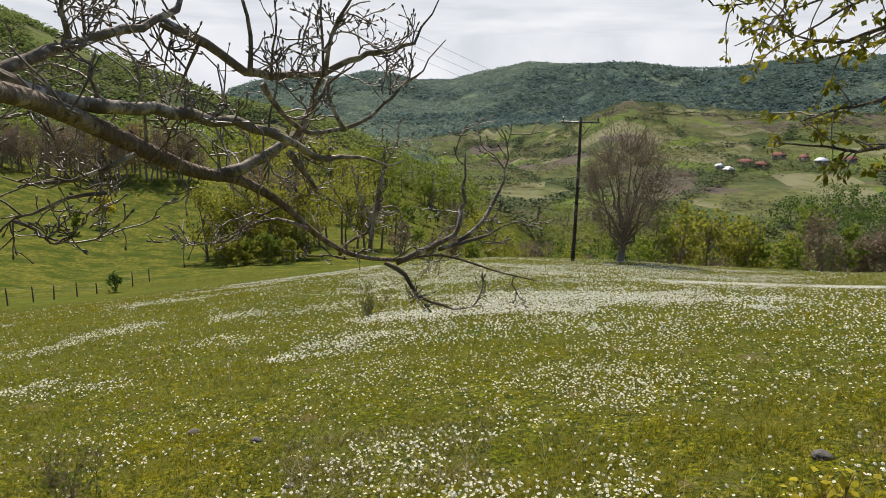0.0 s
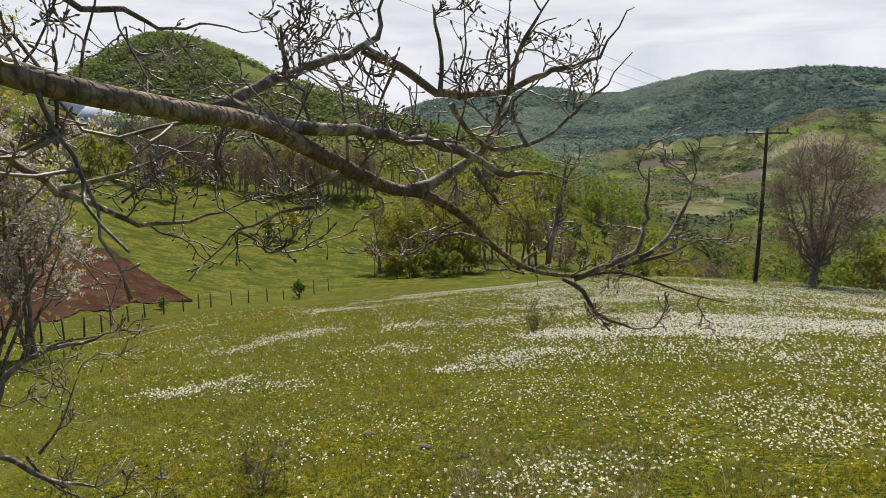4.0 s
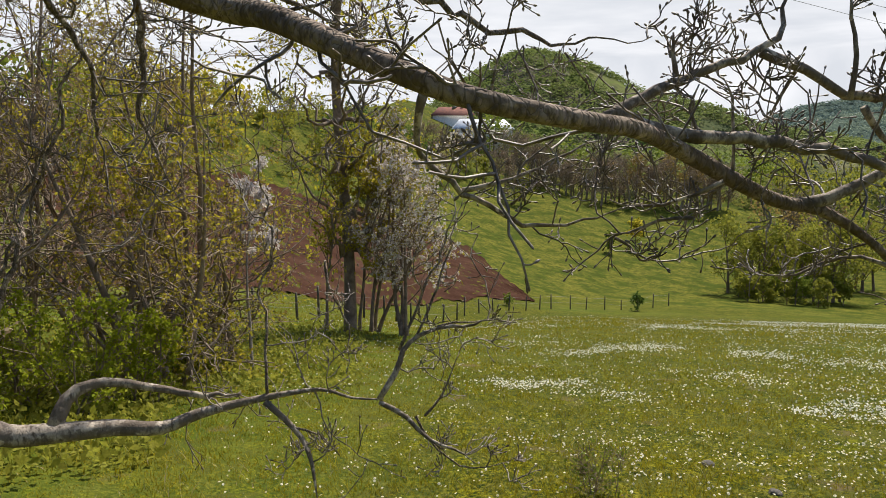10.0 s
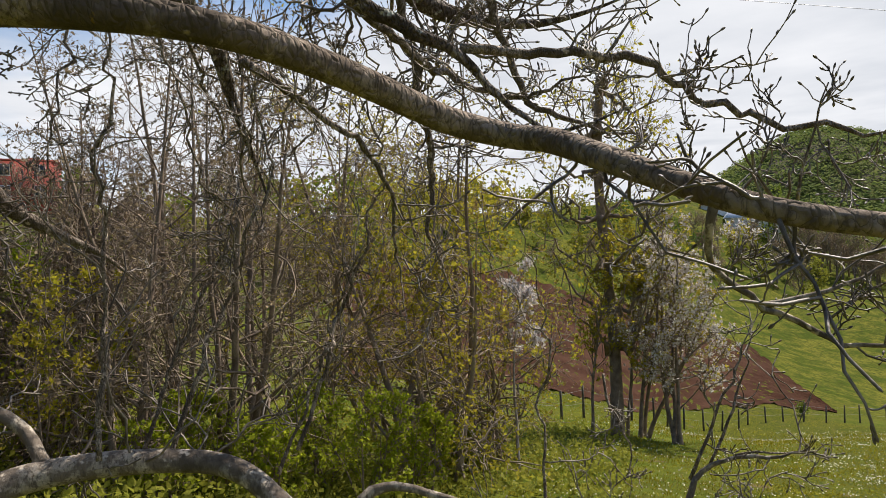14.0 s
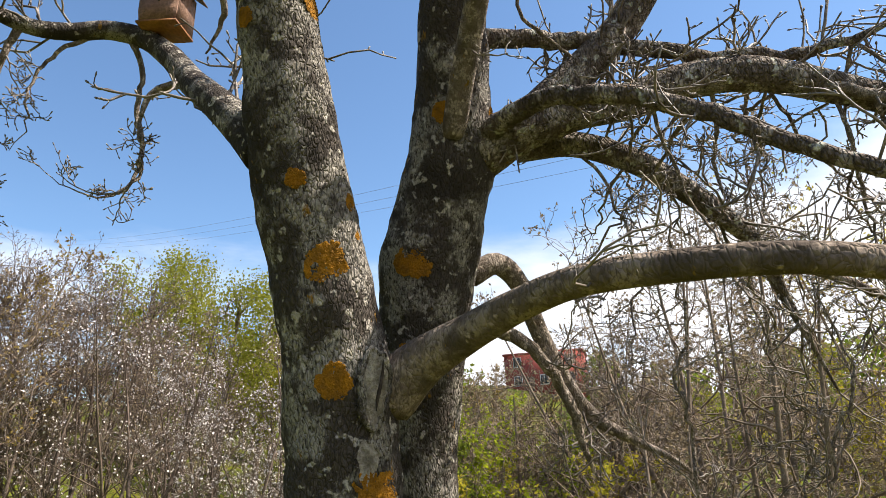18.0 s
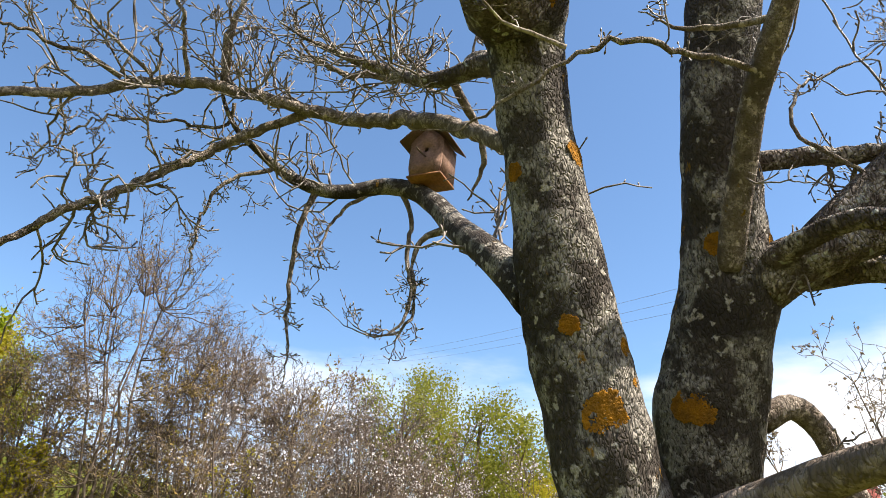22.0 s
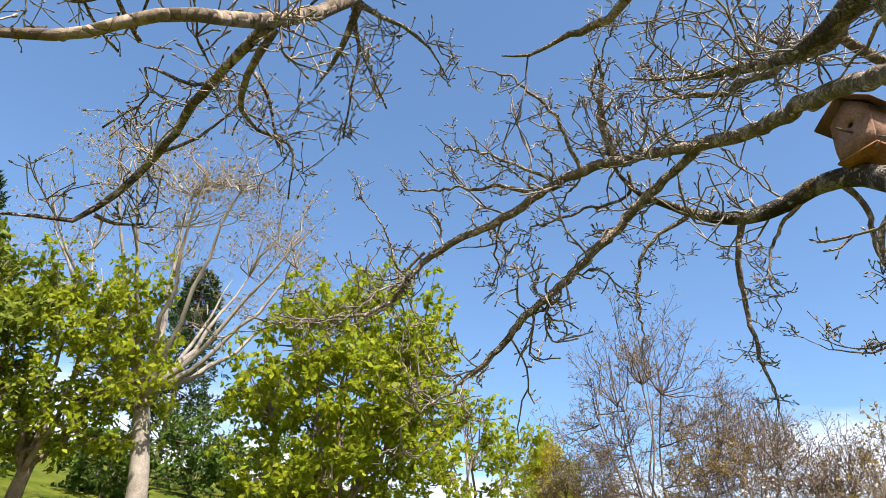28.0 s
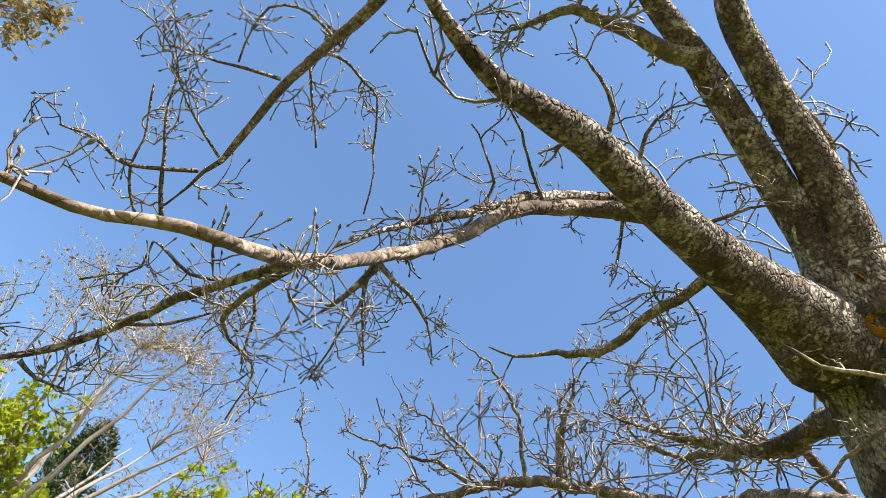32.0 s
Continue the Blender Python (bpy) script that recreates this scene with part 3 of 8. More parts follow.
MATERIAL = {"grey": GREY_STEM, "brown": BROWN_STEM, "umber": UMBER_STEM, "pale": PALE_STEM, "fresh": LEAF_FRESH, "olive": LEAF_OLIVE, "lime": LEAF_LIME, "mid": LEAF_MID, "dark": LEAF_DARK,
            "rust": LEAF_RUST, "bud": LEAF_BROWN, "needle": NEEDLE, "petal": PETAL}


def along(pts, count):
    """Random places on polylines, count per line, thicker towards the tips."""
    B, n = pts.shape[:2]
    who = np.repeat(np.arange(B), count)
    s = np.sqrt(rng.uniform(0.05, 1, len(who))) * (n - 1)
    i = np.minimum(s.astype(int), n - 2)
    f = (s - i)[:, None]
    return pts[who, i] * (1 - f) + pts[who, i + 1] * f


def tree(name, label, base, height, stems=1, r=0.12, lo=0.3, n1=14, n2=6, n3=4, spread=0.42, angle=42, wood="grey", leaf=None, per=3, size=0.06, leaf2=None, per2=0, lift=0.05, wander=0.14, category="tree", group="", twig=0.006, lean=0.0):
    """A tree: trunk, boughs, twigs and leaves grown from its base."""
    base = Vector(base)
    e = thing(name, label, category, group, at=base)
    b = np.array(base)[None] + np.concatenate([rng.normal(size=(stems, 2)) * min(0.10, 0.035 * height) * (stems > 1) * math.sqrt(stems), np.full((stems, 1), -0.12)], 1)
    d = np.concatenate([rng.normal(size=(stems, 2)) * (0.05 + 0.16 * (stems > 1)), np.ones((stems, 1))], 1)
    d[:, 0] += lean
    hs = height * rng.uniform(0.75 if stems > 1 else 0.97, 1.0, stems)
    trunk = grow(b, d, hs, 12, 0.05, 0.03)
    g = Geo()
    rs = r * rng.uniform(0.7, 1.0, stems) if stems > 1 else np.array([r])
    rad = taper(rs, rs * 0.12, 12)
    rad[:, 0] *= 1.35
    tubes(g, trunk, rad, 8)
    part("trunk", g, MATERIAL[wood], e, smooth=True)
    w1, s1, p1, d1 = spawn(trunk, n1, lo, 0.97, angle)
    l1 = height * spread * (1.08 - 0.75 * s1) * rng.uniform(0.6, 1.1, len(w1))
    bough = grow(p1, d1, l1, 8, wander, lift)
    r1 = np.maximum(rs[w1] * (1 - 0.85 * s1) * 0.5, twig * 1.6)
    g = Geo()
    tubes(g, bough, taper(r1, r1 * 0.3, 8), 4)
    w2, s2, p2, d2 = spawn(bough, n2, 0.2, 1.0, 38)
    l2 = l1[w2] * (0.62 - 0.3 * s2) * rng.uniform(0.6, 1.2, len(w2))
    sub = grow(p2, d2, l2, 5, wander * 1.3, lift)
    r2 = np.maximum(r1[w2] * 0.42, twig)
    tubes(g, sub, taper(r2, np.maximum(r2 * 0.3, twig * 0.5), 5), 3)
    part("branchwork", g, MATERIAL[wood], e, kind="stuff")
    tips = sub
    if n3:
        g = Geo()
        w3, s3, p3, d3 = spawn(sub, n3, 0.15, 1.0, 40)
        l3 = np.maximum(l2[w3] * 0.5 * rng.uniform(0.5, 1.2, len(w3)), 0.12)
        tw = grow(p3, d3, l3, 3, wander * 1.5, lift)
        tubes(g, tw, taper(np.full(len(tw), twig), twig * 0.45, 3), 3)
        part("twig_spray", g, MATERIAL[wood], e, kind="stuff")
        tips = tw
    if leaf:
        g = Geo()
        leaves(g, along(tips, per), size)
        part("blossom" if leaf == "petal" else "crown", g, MATERIAL[leaf], e, kind="stuff")
    if leaf2:
        g = Geo()
        leaves(g, along(tips, per2), size)
        part("foliage", g, MATERIAL[leaf2], e, kind="stuff")
    return e


def far_tree(name, label, base, height, wide, leaf="mid", wood="brown", n=420, size=0.35, group="", bare=False, trunk=0.25, category="tree"):
    """A tree seen from afar: trunk, forked boughs, and a ragged crown of leaf tufts round several centres."""
    base = Vector(base)
    e = thing(name, label, category, group, at=base)
    B = np.array(base)[None]
    t = grow(B - [[0, 0, 0.3]], [[rng.normal() * 0.05, rng.normal() * 0.05, 1]], height * 0.9, 7, 0.05, 0.05)
    g = Geo()
    tubes(g, t, taper(height * 0.022, 0.02, 7), 6)
    part("trunk", g, MATERIAL[wood], e)
    g = Geo()
    w, s, p, d = spawn(t, 12 if not bare else 22, trunk, 0.95, 42)
    b1 = grow(p, d, height * 0.4 * (1.1 - 0.7 * s) * wide / 0.45, 5, 0.12, 0.08)
    tubes(g, b1, taper(np.full(len(b1), height * 0.007), 0.012, 5), 3)
    w2, s2, p2, d2 = spawn(b1, 4 if not bare else 6, 0.25, 1, 38)
    b2 = grow(p2, d2, height * 0.16 * rng.uniform(0.6, 1.2, len(w2)), 3, 0.15, 0.06)
    if bare:
        tubes(g, b2, taper(np.full(len(b2), height * 0.0032), 0.006, 3), 3)
        w3, s3, p3, d3 = spawn(b2, 4, 0.2, 1, 35)
        b3 = grow(p3, d3, height * 0.08, 2, 0.15, 0.08)
        tubes(g, b3, taper(np.full(len(b3), height * 0.0018), 0.005, 2), 3)
    part("branchwork", g, MATERIAL[wood], e, kind="stuff")
    if leaf:
        g = Geo()
        c = along(np.concatenate([b2]), max(1, n // len(b2)))
        c = c + rng.normal(size=c.shape) * height * 0.035
        leaves(g, c, size, long=1.2)
        part("crown", g, MATERIAL[leaf], e, kind="stuff")
    return e

# ---------------------------------------------------------------- the old walnut beside the camera
walnut = thing("walnut_tree", "old walnut with two grey lichened trunks and bare crooked limbs", "tree", at=(-2.35, -1.08, -0.2))


def spline(p, step):
    """Catmull-Rom through rows of x, y, z, radius, lightly evened out."""
    p = np.array(p, float)
    q = p.copy()
    q[1:-1] = 0.7 * p[1:-1] + 0.15 * (p[:-2] + p[2:])
    q = np.vstack([2 * q[0] - q[1], q, 2 * q[-1] - q[-2]])
    out = []
    for i in range(1, len(q) - 2):
        n = max(2, int(np.linalg.norm(q[i + 1, :3] - q[i, :3]) / step))
        t = np.arange(n)[:, None] / n
        a, b, c, d = q[i - 1], q[i], q[i + 1], q[i + 2]
        out.append(0.5 * (2 * b + (c - a) * t + (2 * a - 5 * b + 4 * c - d) * t ** 2 + (3 * b - a - 3 * c + d) * t ** 3))
    out.append(q[-2][None])
    r = np.vstack(out)
    end = np.minimum(1, (len(r) - np.arange(len(r))) / (0.28 * len(r) + 1))
    if p[-1, 3] < 0.05:
        r[:, 3] *= 0.25 + 0.75 * end
    r[:, 3] = np.maximum(r[:, 3], 0.002)
    return r


def shoots(host, c, density, reach, fine):
    """Crooked side shoots with swollen buds along one limb."""
    seg = np.linalg.norm(np.diff(c[:, :3], axis=0), axis=1).sum()
    line = c[None, :, :3]
    n1 = max(3, int(seg * density * 1.1))
    g = Geo()
    w, s, p, d = spawn(line, n1, 0.12, 1.0, 58, 0.3)
    # the nest box hangs in a clearing of the twigs
    box_, gap = np.array(BOX_AT), p - np.array([[0.0, -0.2, 1.85]])
    way = unit(box_ - np.array([0.0, -0.2, 1.85]))
    keep = (np.linalg.norm(p - box_, axis=1) > 0.34) & ((unit(gap) @ way < math.cos(radians(6.5))) | (np.linalg.norm(gap, axis=1) > 4.4))
    w, s, p, d = w[keep], s[keep], p[keep], d[keep]
    n1 = len(w)
    if not n1:
        return
    rr = np.interp(s, np.linspace(0, 1, len(c)), c[:, 3])
    ln = reach * rng.uniform(0.12, 0.60, n1) * np.clip(0.5 + rr * 16, 0.6, 1.15)
    r1 = np.clip(rr * 0.36, 0.0046, 0.0078) * fine
    a = grow(p, d, ln, 8, 0.34, 0.08 * min(1.4, reach))
    view = unit(a - np.array([0.0, -0.2, 1.85]))
    clear = ((view @ unit(box_ - np.array([0.0, -0.2, 1.85]))) < math.cos(radians(5.2))).all(1)
    a, ln, r1 = a[clear], ln[clear], r1[clear]
    if not len(a):
        return
    tubes(g, a, taper(r1, r1 * 0.6, 8), 4)
    # each shoot forks two or three times and carries short spurs
    w2, s2, p2, d2 = spawn(a, 3 if reach < 1.2 else 4, 0.15, 1.0, 52, 0.3)
    l2 = ln[w2] * rng.uniform(0.22, 0.60, len(w2))
    b = grow(p2, d2, l2, 5, 0.28, 0.10)
    tubes(g, b, taper(r1[w2] * 0.72, r1[w2] * 0.5, 5), 4)
    p3, d3 = spawn(b, 2, 0.25, 1.0, 50, 0.3)[2:]
    p4, d4 = spawn(a, 3, 0.2, 1.0, 62, 0.3)[2:]
    p3, d3 = np.concatenate([p3, p4]), np.concatenate([d3, d4])
    k = grow(p3, d3, rng.uniform(0.012, 0.06, len(p3)), 4, 0.25, 0.12)
    tubes(g, k, taper(np.full(len(k), 0.0029 * fine), 0.0023 * fine, 4), 3)
    # buds sit on every tip
    tip = np.concatenate([a[:, -2:], b[:, -2:], k[:, -2:]])
    way = unit(tip[:, 1] - tip[:, 0])
    bud = tip[:, 1][:, None, :] + way[:, None, :] * np.array([-0.004, 0.004, 0.011, 0.017])[None, :, None] * fine
    tubes(g, bud, np.tile(np.array([[0.0026, 0.0050, 0.0042, 0.0008]]) * fine, (len(bud), 1)), 4)
    part("twig_spray", g, TWIG, host, kind="stuff")


SKIN, LIMB_LINES = [], []
BOX_AT = (-2.630, -2.373, 4.165)


def limb(kind, rows, density=10.0, reach=1.0, fine=1.0, skin=None):
    c = spline(rows, 0.035)
    if kind != "trunk" and np.max(c[:, 3]) < 0.05:
        # thin limbs grow in small kinks
        ease = np.minimum(1, np.arange(len(c)) / 12)[:, None]
        reach_ = np.linalg.norm(c[len(c) // 2, :3] - np.array([0.0, 0.0, 1.7]))
        thin = (1.7 if np.max(c[:, 3]) < 0.02 else 1.0) * min(1.0, (reach_ / 2.4) ** 2)
        bend = np.array([tuple(noise.noise_vector(Vector(q) * 6.0) * 0.022 + noise.noise_vector(Vector(q) * 19.0) * 0.018) for q in c[:, :3]])
        c[:, :3] += bend * ease * thin
        if np.max(c[:, 3]) < 0.02:
            c[:, 3] = np.maximum(c[:, 3] * np.linspace(0.92, 0.62, len(c)), 0.0016)
    if kind != "trunk" and np.max(c[:, 3]) > 0.012:
        LIMB_LINES.append(c)
    k = 26 if kind == "trunk" else (14 if c[0, 3] > 0.03 else 8)
    g = Geo()
    tubes(g, c[:, :3], c[:, 3], k, True)
    v = g.v[0]
    # knots, swellings and flutes
    axis = np.repeat(c[:, :3], k, axis=0)
    out = v - axis
    amp = 0.07 if kind == "trunk" else (0.026 if c[0, 3] > 0.03 else 0.14)
    bump = np.array([noise.noise(Vector(q) * 6.0) + 0.6 * noise.noise(Vector(q) * 17.0) + 0.3 * noise.noise(Vector((q[0] * 40, q[1] * 40, q[2] * 12))) for q in v])
    g.v[0] = axis + out * (1 + amp * bump)[:, None]
    if kind == "trunk":
        SKIN.append(np.concatenate([g.v[0], unit(out)], 1))
    ob = part(kind, g, BARK if kind == "trunk" else skin, walnut, smooth=True)
    if kind != "trunk":
        shoots(ob, c, density, reach, fine)


limb("trunk", [(-2.27, -1.10, -0.35, 0.300), (-2.27, -1.11, 0.15, 0.240), (-2.27, -1.12, 0.70, 0.215), (-2.26, -1.13, 1.24, 0.213), (-2.28, -1.15, 1.53, 0.201), (-2.24, -1.15, 1.87, 0.203), (-2.18, -1.14, 2.14, 0.188), (-2.09, -1.17, 2.41, 0.174), (-2.02, -1.19, 2.67, 0.172), (-1.92, -1.19, 2.91, 0.160), (-1.86, -1.19, 3.15, 0.140), (-1.79, -1.21, 3.47, 0.141), (-1.65, -1.17, 3.76, 0.136), (-1.58, -1.13, 3.80, 0.193), (-1.40, -1.08, 3.85, 0.158)])
limb("trunk", [(-2.55, -1.02, -0.35, 0.220), (-2.60, -1.02, 0.20, 0.170), (-2.66, -1.01, 0.77, 0.165), (-2.77, -1.04, 1.22, 0.145), (-2.78, -1.04, 1.47, 0.129), (-2.78, -1.02, 1.87, 0.137), (-2.73, -1.00, 2.20, 0.185), (-2.68, -0.96, 2.46, 0.214), (-2.62, -0.88, 2.71, 0.194), (-2.56, -0.77, 2.95, 0.195), (-2.49, -0.74, 3.20, 0.153), (-2.33, -0.68, 3.58, 0.142), (-2.31, -0.64, 3.72, 0.152), (-2.23, -0.57, 3.98, 0.152), (-2.14, -0.50, 4.23, 0.146), (-2.04, -0.38, 4.71, 0.133), (-1.94, -0.24, 5.25, 0.112)])
limb("limb", [(-2.29, -0.99, 1.97, 0.116), (-2.25, -0.85, 2.07, 0.084), (-2.15, -0.65, 2.13, 0.064), (-1.99, -0.44, 2.18, 0.052), (-1.83, -0.26, 2.20, 0.045), (-1.65, 0.07, 2.16, 0.040), (-1.63, 0.30, 2.14, 0.038), (-1.71, 0.58, 2.09, 0.038), (-1.74, 0.88, 1.98, 0.036), (-1.67, 1.04, 1.94, 0.034), (-1.47, 1.00, 1.91, 0.032), (-1.11, 0.98, 1.78, 0.026), (-0.90, 1.04, 1.69, 0.022), (-0.75, 1.24, 1.65, 0.020), (-0.76, 1.46, 1.65, 0.019), (-0.78, 1.73, 1.60, 0.0225), (-0.62, 1.96, 1.46, 0.0200), (-0.55, 2.08, 1.46, 0.0187), (-0.45, 2.20, 1.37, 0.0150), (-0.38, 2.30, 1.26, 0.0137), (-0.28, 2.40, 1.17, 0.0137), (-0.13, 2.51, 1.13, 0.0125), (0.02, 2.57, 1.17, 0.0112), (0.26, 2.63, 1.07, 0.0100), (0.40, 2.66, 1.04, 0.0075)], 2.2, 1.0, 0.62, MID_BARK)
limb("limb", [(-0.88, 1.56, 1.69, 0.0195), (-0.83, 1.62, 1.66, 0.0195), (-0.74, 1.70, 1.63, 0.0195), (-0.64, 1.85, 1.63, 0.0195), (-0.52, 1.99, 1.63, 0.0180), (-0.44, 2.06, 1.56, 0.0180), (-0.35, 2.13, 1.51, 0.0135), (-0.22, 2.25, 1.51, 0.0105), (-0.07, 2.35, 1.49, 0.0075)], 2.8, 0.75, 0.66, PALE_BARK)
limb("limb", [(-0.59, 2.02, 1.46, 0.0195), (-0.51, 2.10, 1.49, 0.0195), (-0.43, 2.17, 1.54, 0.0165), (-0.38, 2.23, 1.62, 0.0150), (-0.33, 2.23, 1.71, 0.0135), (-0.29, 2.29, 1.76, 0.0090)], 2.8, 0.75, 0.66, PALE_BARK)
limb("limb", [(-0.90, 1.54, 1.67, 0.0162), (-0.85, 1.64, 1.73, 0.0138), (-0.77, 1.77, 1.79, 0.0138), (-0.67, 1.88, 1.84, 0.0127), (-0.63, 1.94, 1.91, 0.0104), (-0.63, 1.97, 2.00, 0.0092), (-0.61, 2.01, 2.09, 0.0069)], 1.6, 0.7, 0.62, PALE_BARK)
limb("limb", [(-0.66, 1.88, 1.84, 0.0150), (-0.59, 1.96, 1.80, 0.0150), (-0.51, 2.04, 1.74, 0.0135), (-0.41, 2.12, 1.73, 0.0120), (-0.29, 2.18, 1.76, 0.0135), (-0.16, 2.24, 1.81, 0.0105), (-0.06, 2.29, 1.89, 0.0090), (-0.01, 2.33, 1.95, 0.0075), (0.04, 2.32, 2.00, 0.0060)], 1.8, 0.7, 0.62, PALE_BARK)
limb("limb", [(-0.47, 2.07, 1.71, 0.0105), (-0.44, 2.12, 1.64, 0.0090), (-0.37, 2.18, 1.56, 0.0090), (-0.26, 2.24, 1.59, 0.0090), (-0.16, 2.30, 1.67, 0.0075), (-0.07, 2.35, 1.76, 0.0075), (0.00, 2.39, 1.87, 0.0060)], 2.8, 0.75, 0.66, PALE_BARK)
limb("limb", [(-0.13, 2.51, 1.13, 0.0135), (-0.03, 2.54, 1.18, 0.0135), (0.09, 2.57, 1.22, 0.0105), (0.12, 2.64, 1.35, 0.0105), (0.11, 2.65, 1.54, 0.0090)], 2.8, 0.75, 0.66, PALE_BARK)
limb("limb", [(0.09, 2.57, 1.20, 0.0105), (0.19, 2.62, 1.26, 0.0105), (0.24, 2.68, 1.37, 0.0090), (0.27, 2.74, 1.48, 0.0075)], 2.8, 0.75, 0.66, PALE_BARK)
limb("limb", [(-0.17, 2.51, 1.13, 0.0105), (-0.09, 2.50, 1.10, 0.0105), (-0.06, 2.48, 1.01, 0.0090), (0.04, 2.50, 0.98, 0.0060), (0.17, 2.52, 0.98, 0.0045)], 2.8, 0.75, 0.66, PALE_BARK)
limb("limb", [(-0.317, 2.174, 1.769, 0.0100), (-0.363, 2.179, 1.654, 0.0090), (-0.434, 2.171, 1.525, 0.0080), (-0.491, 2.161, 1.472, 0.0070)], 1.0, 0.8, 0.62, PALE_BARK)
limb("limb", [(-0.310, 2.155, 1.761, 0.0077), (-0.301, 2.154, 1.857, 0.0069), (-0.244, 2.160, 1.928, 0.0062), (-0.201, 2.160, 2.004, 0.0054)], 1.0, 0.8, 0.62, PALE_BARK)
limb("limb", [(-0.496, 2.043, 1.727, 0.0085), (-0.485, 2.043, 1.838, 0.0076), (-0.505, 2.032, 1.922, 0.0068), (-0.506, 2.030, 1.978, 0.0059)], 1.0, 0.8, 0.62, PALE_BARK)
limb("limb", [(-0.692, 1.837, 1.521, 0.0059), (-0.699, 1.844, 1.622, 0.0053), (-0.711, 1.841, 1.735, 0.0048), (-0.727, 1.838, 1.780, 0.0042)], 1.0, 0.8, 0.62, PALE_BARK)
limb("limb", [(-0.387, 2.246, 1.285, 0.0070), (-0.480, 2.236, 1.320, 0.0064), (-0.562, 2.216, 1.298, 0.0059), (-0.664, 2.178, 1.228, 0.0053), (-0.709, 2.171, 1.243, 0.0048)], 1.0, 0.8, 0.62, PALE_BARK)
limb("limb", [(-0.683, 1.753, 1.528, 0.0066), (-0.740, 1.730, 1.492, 0.0061), (-0.804, 1.701, 1.466, 0.0056), (-0.873, 1.667, 1.455, 0.0050), (-0.929, 1.640, 1.471, 0.0045)], 1.0, 0.8, 0.62, PALE_BARK)
limb("limb", [(-0.729, 1.702, 1.440, 0.0056), (-0.802, 1.671, 1.436, 0.0051), (-0.871, 1.633, 1.390, 0.0045), (-0.918, 1.610, 1.384, 0.0039)], 1.0, 0.8, 0.62, PALE_BARK)
limb("limb", [(-0.884, 1.606, 1.385, 0.0047), (-0.858, 1.629, 1.370, 0.0042), (-0.834, 1.645, 1.324, 0.0037), (-0.817, 1.665, 1.332, 0.0033)], 1.0, 0.8, 0.62, PALE_BARK)
limb("limb", [(-0.213, 2.422, 1.195, 0.0088), (-0.192, 2.456, 1.361, 0.0079), (-0.167, 2.473, 1.445, 0.0070), (-0.176, 2.483, 1.502, 0.0061)], 1.0, 0.8, 0.62, PALE_BARK)
limb("limb", [(-0.318, 2.423, 1.169, 0.0076), (-0.298, 2.442, 1.213, 0.0068), (-0.237, 2.463, 1.243, 0.0061), (-0.147, 2.484, 1.269, 0.0053)], 1.0, 0.8, 0.62, PALE_BARK)
limb("limb", [(-0.416, 2.139, 1.527, 0.0143), (-0.382, 2.154, 1.474, 0.0124), (-0.344, 2.167, 1.415, 0.0105)], 1.0, 0.8, 0.62, PALE_BARK)
limb("limb", [(-0.805, 1.728, 1.779, 0.0087), (-0.815, 1.727, 1.836, 0.0076), (-0.819, 1.728, 1.884, 0.0064)], 1.0, 0.8, 0.62, PALE_BARK)
limb("limb", [(-0.736, 1.729, 1.631, 0.0057), (-0.771, 1.719, 1.704, 0.0049), (-0.749, 1.738, 1.758, 0.0042)], 1.0, 0.8, 0.62, PALE_BARK)
limb("limb", [(-0.267, 2.220, 1.588, 0.0079), (-0.309, 2.220, 1.656, 0.0071), (-0.334, 2.220, 1.721, 0.0063), (-0.219, 2.239, 1.806, 0.0055)], 1.0, 0.8, 0.62, PALE_BARK)
limb("limb", [(0.017, 2.554, 1.173, 0.0092), (0.148, 2.567, 1.208, 0.0080), (0.279, 2.577, 1.272, 0.0068)], 1.0, 0.8, 0.62, PALE_BARK)
limb("limb", [(-0.606, 1.969, 1.798, 0.0063), (-0.640, 1.973, 1.741, 0.0054), (-0.674, 1.975, 1.655, 0.0046)], 1.0, 0.8, 0.62, PALE_BARK)
limb("limb", [(-1.26, 1.32, 1.75, 0.015), (-1.28, 1.31, 1.69, 0.013), (-1.32, 1.34, 1.63, 0.011), (-1.31, 1.38, 1.55, 0.011), (-1.27, 1.47, 1.49, 0.010), (-1.19, 1.58, 1.45, 0.010), (-1.18, 1.61, 1.39, 0.008), (-1.11, 1.68, 1.39, 0.007), (-1.04, 1.75, 1.44, 0.006), (-0.93, 1.85, 1.45, 0.005)], 4.0, 1.0, 0.62, PALE_BARK)
limb("limb", [(-1.27, 1.47, 1.49, 0.009), (-1.21, 1.55, 1.51, 0.007), (-1.15, 1.66, 1.55, 0.006), (-1.08, 1.77, 1.61, 0.005), (-1.05, 1.85, 1.64, 0.004)], 4.0, 1.0, 0.62, PALE_BARK)
